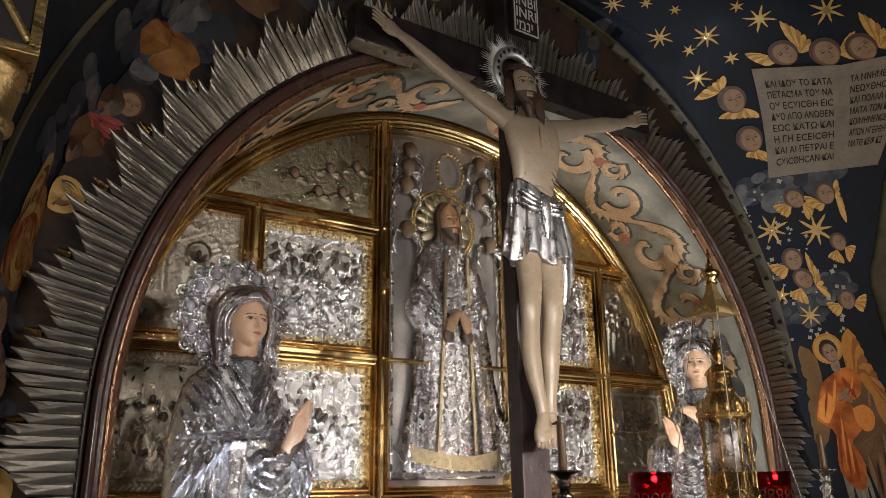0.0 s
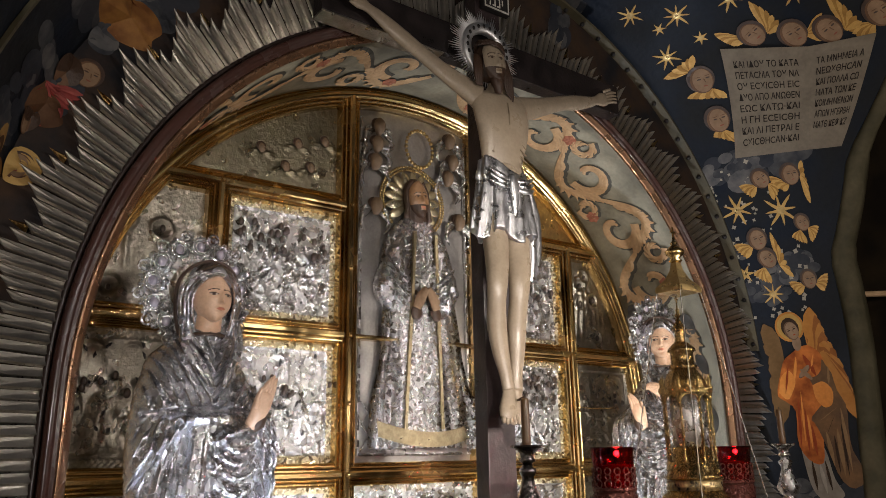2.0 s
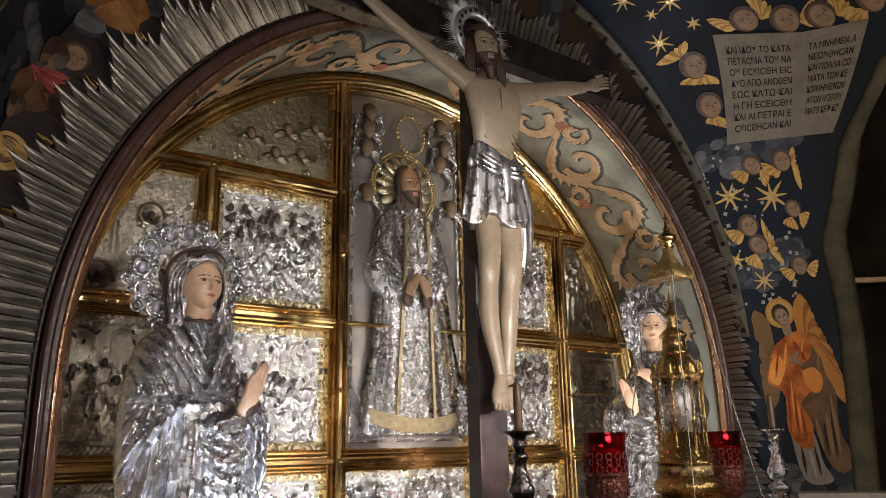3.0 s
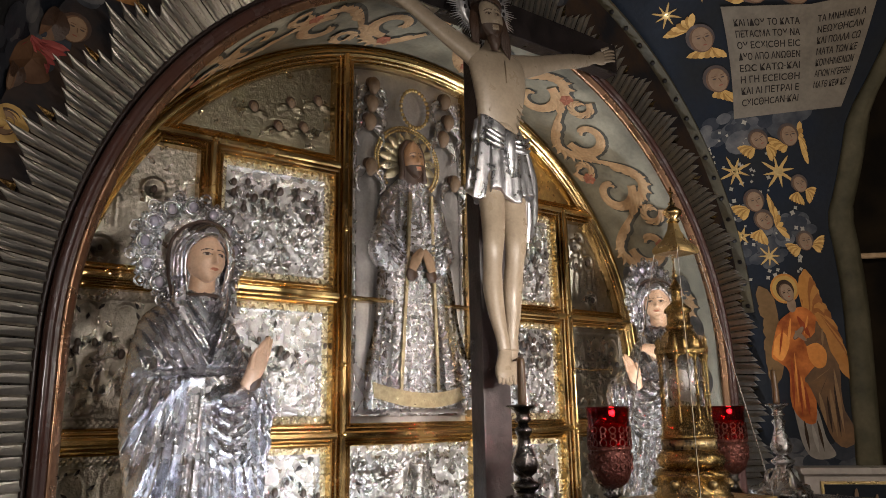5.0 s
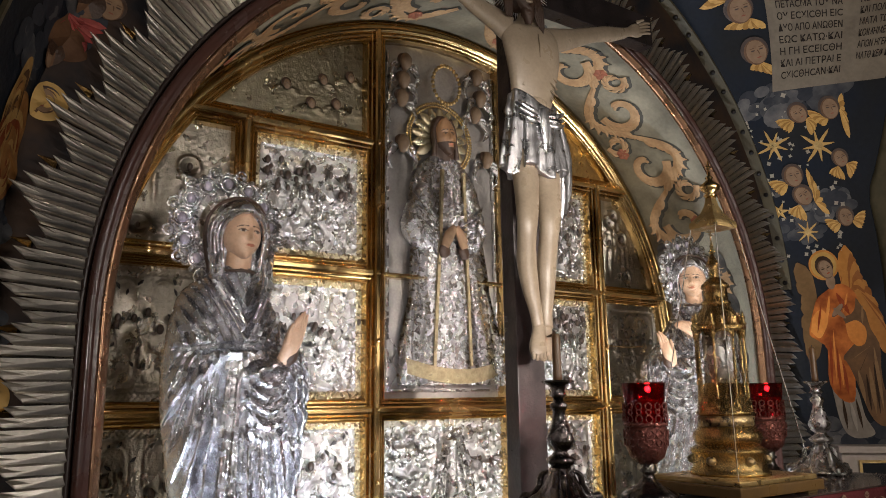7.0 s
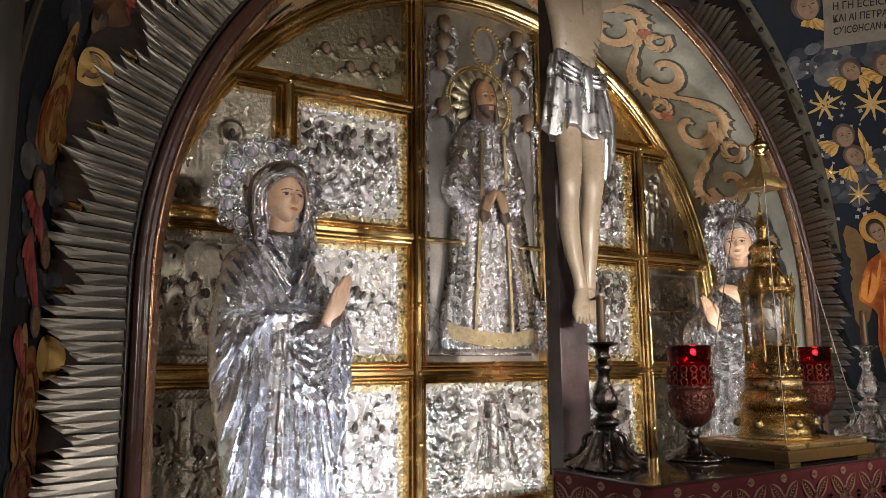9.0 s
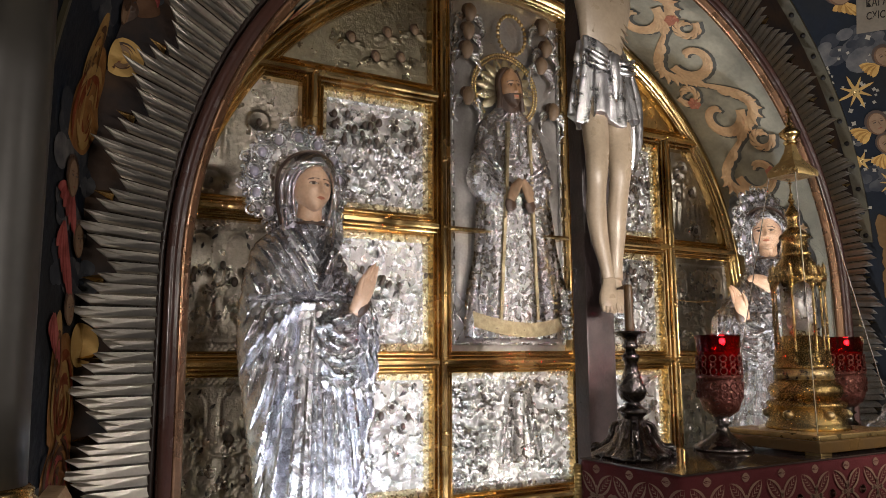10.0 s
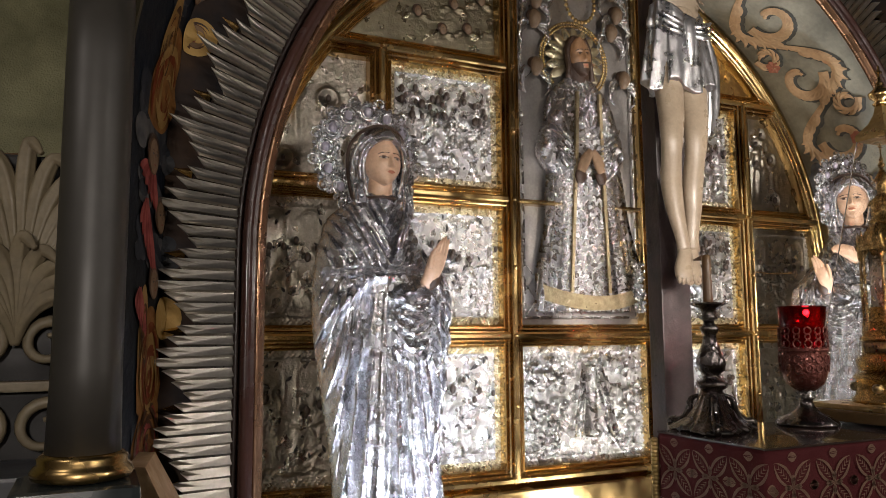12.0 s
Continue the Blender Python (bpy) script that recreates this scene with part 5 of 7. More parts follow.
# ---- candlesticks ----
def candlestick(at, metal, group_label):
    t = thing("candlestick", group_label, "candlestick", "altar candlesticks", place=at)
    bm = bmesh.new()
    # three-sided scrolled foot
    lathe(bm, [(0.02, 0.0), (0.118, 0.0), (0.122, 0.012), (0.105, 0.022), (0.075, 0.045), (0.05, 0.085), (0.036, 0.12), (0.03, 0.135)], segs=48, ripple=lambda a, z: 1 + (0.22 if z < 0.03 else 0.12) * math.cos(3 * a + 0.5) + 0.04 * math.sin(12 * a))
    part("foot", bm, metal, t, "", True)
    for k in range(3):
        bm = bmesh.new()
        a = 2 * math.pi * k / 3 - 0.17
        c, s = math.cos(a), math.sin(a)
        limb(bm, smooth_path([(c * r, s * r, z, w, w) for r, z, w in ((0.045, 0.115, 0.006), (0.075, 0.10, 0.010), (0.085, 0.06, 0.012), (0.115, 0.03, 0.014), (0.145, 0.028, 0.014), (0.152, 0.012, 0.010), (0.135, 0.008, 0.006))], 20), 10)
        part("scroll_foot", bm, metal, t, "", True)
    bm = bmesh.new()
    lathe(bm, [(0.028, 0.13), (0.045, 0.142), (0.05, 0.155), (0.03, 0.168), (0.022, 0.18), (0.04, 0.195), (0.047, 0.22), (0.036, 0.25), (0.024, 0.285), (0.02, 0.31), (0.028, 0.325), (0.03, 0.335), (0.018, 0.345), (0.016, 0.355)], segs=24, ripple=lambda a, z: 1 + 0.06 * math.cos(6 * a))
    part("stem", bm, metal, t, "", True)
    bm = bmesh.new()
    lathe(bm, [(0.016, 0.355), (0.03, 0.365), (0.022, 0.375), (0.024, 0.39), (0.036, 0.402), (0.05, 0.408), (0.053, 0.412), (0.048, 0.416), (0.02, 0.412)], segs=24, ripple=lambda a, z: 1 + (0.07 if z > 0.4 else 0.0) * math.cos(8 * a))
    part("drip_pan", bm, metal, t, "", True)
    c = thing("candle", "short brown unlit candle in a candlestick", "candle", "altar candles", place=(at[0], at[1], at[2] + 0.41))
    bm = bmesh.new()
    lathe(bm, [(0.0155, 0.0), (0.0155, 0.02), (0.0145, 0.10), (0.014, 0.158), (0.011, 0.164), (0.003, 0.165)], segs=16)
    part("wax", bm, WAX, c, "", True)
    bm = bmesh.new()
    limb(bm, [(0, 0, 0.162, 0.0015, 0.0015), (0.002, 0, 0.175, 0.001, 0.001)], 6)
    part("wick", bm, DARK, c)
    return t


candlestick((0.005, -1.265, AZ), BRONZE, "ornate dark silver candlestick with three scrolled feet")
candlestick((1.67, -1.22, AZ), SILVER, "ornate bright silver candlestick with three scrolled feet")


# ---- red glass lamps ----
def red_lamp(at):
    t = thing("vigil_lamp", "ruby glass vigil lamp in a pierced metal holder", "lamp", "vigil lamps", place=at)
    bm = bmesh.new()
    lathe(bm, [(0.02, 0.0), (0.098, 0.0), (0.100, 0.010), (0.075, 0.028), (0.045, 0.045), (0.025, 0.065), (0.02, 0.085), (0.034, 0.095), (0.022, 0.105), (0.03, 0.118)], segs=36, ripple=lambda a, z: 1 + 0.05 * math.cos(9 * a) * (z < 0.04))
    part("foot", bm, BRONZE, t, "", True)
    bm = bmesh.new()
    lathe(bm, [(0.03, 0.118), (0.06, 0.14), (0.074, 0.18), (0.078, 0.23), (0.075, 0.25)], segs=36)
    lathe(bm, [(0.077, 0.25), (0.081, 0.253), (0.081, 0.262), (0.077, 0.265)], segs=36)
    part("cup", bm, mat("pierced_dark_metal", (0.10, 0.030, 0.022), (0.05, 0.012, 0.010), 0.35, 0.7, 40, 90, 0.8), t, "", True)
    bm = bmesh.new()
    rng = random.Random(3)
    for k in range(14):
        a0 = 2 * math.pi * k / 14
        for dz, r, q in ((0.278, 0.079, 0.013), (0.302, 0.078, 0.009), (0.322, 0.0775, 0.012), (0.225, 0.079, 0.014), (0.195, 0.077, 0.012)):
            ring = []
            for i in range(13):
                b = 2 * math.pi * i / 12
                a = a0 + q / r * math.cos(b) * 0.95
                ring.append((r * math.cos(a), r * math.sin(a), dz + q * math.sin(b), 0.0026, 0.0026))
            limb(bm, ring, 5)
    part("filigree", bm, bpy.data.materials["pierced_dark_metal"], t, "", True)["kind"] = "stuff"
    bm = bmesh.new()
    lathe(bm, [(0.02, 0.145), (0.066, 0.16), (0.070, 0.25), (0.073, 0.33), (0.079, 0.402), (0.082, 0.406), (0.0795, 0.407), (0.076, 0.402), (0.070, 0.33), (0.067, 0.25), (0.06, 0.17), (0.02, 0.155)], segs=32)
    g = part("glass", bm, RED_GLASS, t, "ruby red glass beaker", True)
    g.visible_shadow = False
    bm = bmesh.new()
    lathe(bm, [(0.01, 0.158), (0.058, 0.172), (0.066, 0.25), (0.069, 0.345), (0.01, 0.346)], segs=28)
    part("wax_fill", bm, RED_LIT, t, "", True)
    bm = bmesh.new()
    lathe(bm, [(0.001, 0.352), (0.0045, 0.358), (0.004, 0.366), (0.001, 0.378)], at=(0.018, -0.01, 0.018), segs=10)
    part("flame", bm, FLAME, t, "tiny pale flame", True)
    lamp("vigil_flame_light", "POINT", (at[0] + 0.012, at[1] - 0.01, at[2] + 0.385), (at[0], at[1] - 1, at[2]), 0.5, (1.0, 0.25, 0.15), 0.01)
    return t


red_lamp((0.41, -1.285, AZ))
red_lamp((1.245, -1.225, AZ))

# ---- reliquary under its cover ----
BX, BY = 0.765, -1.385
base = thing("cover_base", "low gilt wooden base with carved rim on the altar", "stand", place=(BX, BY, AZ))
bm = bmesh.new()
box(bm, -0.255, 0.255, -0.205, 0.205, 0.012, 0.05, 0.006)
part("plinth", bm, mat("dark_gilt_wood", (0.12, 0.07, 0.025), (0.07, 0.04, 0.015), 0.35, 0.3, 9, 60, 0.1), base)
bm = bmesh.new()
box(bm, -0.235, 0.235, -0.19, 0.19, 0.05, 0.068, 0.005)
part("rim", bm, GOLD_DULL, base)
for sx in (-1, 1):
    for sy in (-1, 1):
        bm = bmesh.new()
        box(bm, sx * 0.20 - 0.03, sx * 0.20 + 0.03, sy * 0.16 - 0.03, sy * 0.16 + 0.03, 0.0, 0.012, 0.003)
        part("foot", bm, GOLD_DULL, base)
Z0 = AZ + 0.068
reliquary = thing("reliquary_tower", "gilt tower-shaped reliquary with pillared glass lantern", "reliquary", place=(BX - 0.02, BY, Z0))
GILT_WORK = mat("chased_gilt", (0.74, 0.50, 0.20), (0.14, 0.085, 0.03), 0.16, 1.0, 75, 150, 0.28, 0.9, cells=120)
DARKBAND = mat("niello_band", (0.06, 0.045, 0.03), (0.25, 0.18, 0.08), 0.35, 0.8, 60, 90, 0.4, 1.0)
tiers = [("foot", [(0.02, 0), (0.158, 0.0), (0.160, 0.012), (0.150, 0.02), (0.145, 0.03), (0.145, 0.085), (0.152, 0.09), (0.150, 0.10), (0.13, 0.112)], GILT_WORK),
         ("drum", [(0.10, 0.112), (0.128, 0.12), (0.140, 0.145), (0.135, 0.165), (0.118, 0.178), (0.112, 0.19)], GILT_WORK),
         ("band", [(0.10, 0.19), (0.113, 0.192), (0.113, 0.228), (0.10, 0.23)], DARKBAND),
         ("gallery", [(0.10, 0.23), (0.118, 0.234), (0.12, 0.244), (0.108, 0.25), (0.106, 0.30), (0.085, 0.31), (0.08, 0.36), (0.03, 0.365)], GILT_WORK),
         ("roof", [(0.02, 0.575), (0.112, 0.578), (0.115, 0.592), (0.095, 0.60), (0.088, 0.63), (0.07, 0.66), (0.06, 0.675)], GILT_WORK),
         ("upper_drum", [(0.03, 0.675), (0.058, 0.68), (0.060, 0.695), (0.050, 0.70), (0.048, 0.75), (0.060, 0.756), (0.057, 0.768), (0.034, 0.79)], GILT_WORK),
         ("lantern", [(0.02, 0.79), (0.030, 0.795), (0.022, 0.80), (0.020, 0.845), (0.032, 0.85), (0.028, 0.86), (0.014, 0.885), (0.007, 0.90)], GILT_WORK),
         ("finial", [(0.004, 0.90), (0.012, 0.906), (0.014, 0.915), (0.006, 0.924), (0.009, 0.935), (0.004, 0.945), (0.002, 0.965)], GILT_WORK)]
for nm, prof, m in tiers:
    bm = bmesh.new()
    seg = 8 if nm in ("lantern", "roof") else 28
    lathe(bm, prof, segs=seg, ripple=(lambda a, z: 1 + 0.02 * math.cos(16 * a)) if seg > 8 else None)
    part(nm, bm, m, reliquary, "", seg > 8)
for k in range(8):
    a = 2 * math.pi * (k + 0.5) / 8
    c, s = math.cos(a), math.sin(a)
    bm = bmesh.new()
    lathe(bm, [(0.011, 0.25), (0.012, 0.27), (0.006, 0.278), (0.0055, 0.40), (0.009, 0.405), (0.0055, 0.41), (0.005, 0.54), (0.010, 0.555), (0.011, 0.578)], at=(0.100 * c, 0.100 * s, 0), segs=10)
    part("pillar", bm, GILT_WORK, reliquary, "", True)
    bm = bmesh.new()
    lathe(bm, [(0.012, 0.592), (0.014, 0.602), (0.006, 0.612), (0.010, 0.625), (0.003, 0.645), (0.001, 0.655)], at=(0.103 * c, 0.103 * s, 0), segs=8)
    part("pinnacle", bm, GILT_WORK, reliquary, "", True)
    bm = bmesh.new()
    a2 = 2 * math.pi * k / 8
    ring = []
    for i in range(9):
        b = math.pi * i / 8
        w = 0.036 * math.cos(b)
        ring.append((0.095 * math.cos(a2) - w * math.sin(a2), 0.095 * math.sin(a2) + w * math.cos(a2), 0.545 + 0.03 * math.sin(b), 0.005, 0.005))
    limb(bm, ring, 6)
    part("arch", bm, GILT_WORK, reliquary, "", True)
bm = bmesh.new()
for k in range(6):
    a = 2 * math.pi * k / 6 - 0.9
    ball(bm, (0.146 * math.cos(a), 0.146 * math.sin(a), 0.058), 0.020, 0.020, 0.018, 0, 12, 8)
part("boss", bm, DARKBAND, reliquary, "dark enamel bosses", True)
bm = bmesh.new()
lathe(bm, [(0.07, 0.362), (0.07, 0.575)], segs=16)
lathe(bm, [(0.02, 0.362), (0.03, 0.40), (0.024, 0.50), (0.03, 0.57)], segs=12)
part("inner_vessel", bm, SILVER, reliquary, "silvery inner vessel", True)
bm = bmesh.new()
limb(bm, [(-0.012, 0, 0.985, 0.003, 0.003), (0.012, 0, 0.985, 0.003, 0.003)], 6)
limb(bm, [(0, 0, 0.962, 0.003, 0.003), (0, 0, 1.0, 0.003, 0.003)], 6)
part("tip", bm, GOLD, reliquary)

reliquary.scale = (0.90, 0.90, 0.93)
cover = thing("glass_cover", "tall clear pyramid cover with gilt cap over the reliquary", "cover", place=(BX, BY, Z0))
H = 0.955
lo, hi = (0.225, 0.180), (0.064, 0.056)
cor = [(-1, -1), (1, -1), (1, 1), (-1, 1)]
for i in range(4):
    (ax, ay), (bx, by) = cor[i], cor[(i + 1) % 4]
    bm = bmesh.new()
    q = [(ax * lo[0], ay * lo[1], 0.0), (bx * lo[0], by * lo[1], 0.0), (bx * hi[0], by * hi[1], H), (ax * hi[0], ay * hi[1], H)]
    n = (Vector(q[1]) - Vector(q[0])).cross(Vector(q[3]) - Vector(q[0])).normalized() * 0.003
    loft(bm, [[Vector(p) for p in q], [Vector(p) - n for p in q]])
    pane = part("pane", bm, CLEAR, cover)
    pane.visible_shadow = False
    bm = bmesh.new()
    limb(bm, [(ax * lo[0], ay * lo[1], 0.0, 0.0009, 0.0009), (ax * hi[0], ay * hi[1], H, 0.0009, 0.0009)], 6)
    part("edge", bm, mat("pale_edge", (0.32, 0.30, 0.27), None, 0.3, 0.0, 10, 50, 0.0) if i == 0 else bpy.data.materials["pale_edge"], cover, "bright polished edge")
bm = bmesh.new()
rings = []
for r, z in ((1.06, H - 0.012), (1.10, H), (1.06, H + 0.012), (0.55, H + 0.05), (0.32, H + 0.085), (0.22, H + 0.12)):
    rings.append([(sx * hi[0] * r, sy * hi[1] * r, z) for sx, sy in cor])
loft(bm, rings)
part("cap", bm, GOLD_DULL, cover, "gilt pyramidal cap")
bm = bmesh.new()
lathe(bm, [(0.02, H + 0.115), (0.028, H + 0.125), (0.018, H + 0.135), (0.036, H + 0.15), (0.040, H + 0.165), (0.024, H + 0.18), (0.010, H + 0.192), (0.016, H + 0.20), (0.006, H + 0.21), (0.005, H + 0.225)], segs=18)
part("knop", bm, GOLD, cover, "", True)
bm = bmesh.new()
box(bm, -0.003, 0.003, -0.003, 0.003, H + 0.22, H + 0.27)
box(bm, -0.016, 0.016, -0.003, 0.003, H + 0.243, H + 0.25)
part("cap_cross", bm, GOLD, cover)
# cord between bars
bm = bmesh.new()
limb(bm, smooth_path([(1.51, -0.07, 1.70, 0.004, 0.004), (1.65, -0.075, 1.692, 0.004, 0.004), (1.80, -0.08, 1.70, 0.004, 0.004)], 10), 8)
tagged(part("rod", bm, GOLD, None, "thin brass rod across a silver panel", True), "", "rod")

# ---- painted decoration of the vault and walls ----
vault = bpy.data.objects["vault"]


def vault_frame(s, d, lift=0.004):
    """A frame on the vault: u forward along the wall, v up, n into the room."""
    p = splay(s, d)
    u = (splay(s, d + 0.01) - p).normalized()
    v = (splay(s - 0.01 if s > 0 else s + 0.01, d) - p).normalized()
    n = u.cross(v).normalized()
    if n.dot(Vector((-1.8, -3.2, 1.4)) - p) < 0:
        n = -n
    return p, u, v, n


def flat(bm, s, d, outline, lift, mi=0, roll=0.0, ou=0.0, ov=0.0, k=1.0):
    """A thin painted patch on the vault from an outline of (u, v), following its curve."""
    c, q = math.cos(roll), math.sin(roll)
    vs = []
    side = 1 if s > 0 else -1
    for u, v in outline:
        a, b = k * (u * c - v * q) + ou, k * (u * q + v * c) + ov
        pu = splay(s, d + 0.01) - splay(s, d)
        sc = pu.length / 0.01
        dd, ss = d + a / sc * (1 if side > 0 else -1), s - side * b / VR
        p, _, _, n = vault_frame(ss, dd)
        vs.append(bm.verts.new(p + n * lift))
    cen = sum((v.co for v in vs), Vector()) / len(vs)
    cv = bm.verts.new(cen)
    for a, b in zip(vs, vs[1:] + vs[:1]):
        f = bm.faces.new((a, b, cv))
        f.material_index = mi


def ell(rx, ry, n=16, cx=0, cy=0):
    return [(cx + rx * math.cos(2 * math.pi * i / n), cy + ry * math.sin(2 * math.pi * i / n)) for i in range(n)]


def star_shape(r, n=7, inner=0.34):
    return [((r if i % 2 == 0 else r * inner) * math.cos(math.pi * i / n), (r if i % 2 == 0 else r * inner) * math.sin(math.pi * i / n)) for i in range(2 * n)]


BIG = ((1.105, 0.119, 0.105), (1.146, 0.304, 0.11), (1.365, 0.151, 0.075), (0.439, 0.231, 0.08), (0.520, 0.407, 0.085), (0.606, 0.219, 0.085), (0.566, 0.653, 0.085), (0.648, 0.898, 0.09), (0.269, 0.211, 0.07), (0.36, 0.52, 0.07), (0.30, 0.75, 0.08), (0.45, 0.80, 0.075))
MID = ((0.523, 0.29, 0.042), (0.613, 0.42, 0.045), (0.50, 0.62, 0.04), (0.56, 0.84, 0.04), (0.40, 0.40, 0.035), (0.33, 0.33, 0.04), (1.292, 0.054, 0.06))
rng = random.Random(21)


def wavy_star(r, n=8):
    """A star whose long thin points lean to one side."""
    out = []
    for i in range(n):
        a = 2 * math.pi * i / n
        q = r * (1.0 if i % 2 == 0 else 0.82)
        for k, t in ((0.26, -0.36), (0.50, -0.13), (0.74, -0.10), (1.0, -0.02), (0.76, 0.06), (0.50, 0.16)):
            b = a + t
            out.append((q * k * math.cos(b), q * k * math.sin(b)))
    return out


for s, d, r in BIG + MID:
    bm = bmesh.new()
    flat(bm, s, d, wavy_star(r) if r > 0.06 else star_shape(r, 6), 0.004, 0, rng.uniform(0, 1))
    flat(bm, s, d, ell(r * 0.22, r * 0.22, 12), 0.0055, 1)
    part("star", bm, [STAR, GOLD_DULL], vault, "gold painted star")
PALE_STAR = mat("pale_star_paint", (0.34, 0.31, 0.25), (0.2, 0.18, 0.15), 0.6, 0.0, 20, 60, 0.0, spec=0.12)
bm = bmesh.new()
for k in range(60):
    flat(bm, rng.uniform(0.98, 1.44), rng.uniform(0.02, 0.36), star_shape(rng.uniform(0.008, 0.018), 4, 0.6), 0.004, 0, rng.uniform(0, 1))
part("small_star", bm, PALE_STAR, vault, "tiny pale painted stars")["kind"] = "stuff"
CLOUDS = [mat("smoky_cloud_paint", (0.075, 0.075, 0.078), (0.030, 0.034, 0.042), 0.6, 0.0, 14, 50, 0.1, 0.9, spec=0.12), mat("pale_cloud_paint", (0.13, 0.125, 0.12), (0.06, 0.062, 0.07), 0.6, 0.0, 14, 50, 0.1, 0.9, spec=0.12), mat("deep_cloud_paint", (0.022, 0.026, 0.034), (0.04, 0.042, 0.05), 0.6, 0.0, 14, 50, 0.1, 0.9, spec=0.12)]


def cloud(s, d, w, h, n=16, shades=(0, 0, 1, 2)):
    """A bank of painted cloud puffs."""
    bm = bmesh.new()
    for k in range(n):
        r = w * rng.uniform(0.12, 0.26)
        flat(bm, s, d, ell(r, r * rng.uniform(0.6, 0.9), 14), 0.0022 + 0.00008 * k, rng.choice(shades), 0, rng.uniform(-0.5, 0.5) * w, rng.uniform(-0.5, 0.5) * h)
    part("painted_cloud", bm, CLOUDS, vault)


for s, d, w, h in ((1.01, 0.36, 0.42, 0.10), (0.98, 0.16, 0.22, 0.12), (1.30, 0.25, 0.26, 0.12), (1.36, 0.13, 0.22, 0.14), (1.93, 0.10, 0.20, 0.14), (1.95, 0.30, 0.26, 0.14), (1.22, 0.06, 0.12, 0.10)):
    cloud(s, d, w, h)


def feathers(bm, s, d, root, ends, w, lift, mats):
    """A painted wing: overlapping feathers from a root to points along an edge."""
    (ax, az), (bx, bz) = ends
    n = 7
    for k in range(n):
        f = k / (n - 1)
        bow = 0.12 * math.sin(math.pi * f)
        tx, tz = ax + (bx - ax) * f, az + (bz - az) * f
        tx, tz = tx + (tx - root[0]) * bow, tz + (tz - root[1]) * bow
        dx, dz = tx - root[0], tz - root[1]
        L = math.hypot(dx, dz)
        nx, nz = -dz / L, dx / L
        outl = []
        for sg in (1, -1):
            side = [(root[0] + dx * u + sg * nx * q * w, root[1] + dz * u + sg * nz * q * w) for u, q in ((0.0, 0.3), (0.3, 0.7), (0.6, 1.0), (0.85, 0.75), (1.0, 0.1))]
            outl += side if sg > 0 else side[::-1]
        flat(bm, s, d, outl, lift + 0.0004 * k, mats[k % 2])


def small_face(bm, s, d, r, lift, roll, turn=0.2):
    """Painted child's face: hair, flesh, cheek shade, eyes, nose and lips."""
    flat(bm, s, d, ell(r * 0.95, r * 1.02, 20), lift, 2, roll, 0, r * 0.14)
    flat(bm, s, d, ell(r * 0.78, r * 0.95, 20), lift + 0.001, 3, roll, 0, -r * 0.02)
    flat(bm, s, d, ell(r * 0.66, r * 0.88, 20), lift + 0.002, 0, roll, turn * r * 0.35, -r * 0.02)
    for sx in (-1, 1):
        flat(bm, s, d, ell(r * 0.15, r * 0.055, 10, sx * r * 0.29 + turn * r, r * 0.12), lift + 0.003, 2, roll)
        flat(bm, s, d, ell(r * 0.19, r * 0.03, 10, sx * r * 0.30 + turn * r, r * 0.30), lift + 0.003, 3, roll)
    flat(bm, s, d, [(turn * r - r * 0.03, r * 0.12), (turn * r + r * 0.06, -r * 0.20), (turn * r + r * 0.12, -r * 0.22), (turn * r + r * 0.05, r * 0.12)], lift + 0.003, 3, roll)
    flat(bm, s, d, ell(r * 0.16, r * 0.05, 10, turn * r * 1.05, -r * 0.44), lift + 0.003, 4, roll)


WING_GOLD = mat("bright_wing_paint", (0.54, 0.33, 0.10), (0.33, 0.18, 0.05), 0.45, 0.2, 30, 90, 0.2, spec=0.2)
WING_SHADE = mat("shaded_wing_paint", (0.36, 0.20, 0.055), (0.20, 0.10, 0.03), 0.5, 0.1, 30, 90, 0.2, spec=0.12)
FLESH_SHADE = mat("shaded_flesh_paint", (0.15, 0.085, 0.050), (0.09, 0.05, 0.03), 0.55, 0.0, 14, 60, 0.15, spec=0.12)
LIP = mat("lip_paint", (0.26, 0.09, 0.06), None, 0.55, 0.0, 14, 60, 0.0, spec=0.12)


def cherub(s, d, r, wings, roll=0.0, turn=0.15, gold=True):
    bm = bmesh.new()
    for root, ends in wings:
        feathers(bm, s, d, (root[0] * r, root[1] * r), [(e[0] * r, e[1] * r) for e in ends], r * 0.24, 0.005, (1, 5))
    small_face(bm, s, d, r, 0.0085, roll, turn)
    part("painted_cherub", bm, [CHERUB, WING_GOLD if gold else UMBER, HAIR, FLESH_SHADE, LIP, WING_SHADE if gold else BROWN], vault, "painted winged child's head")


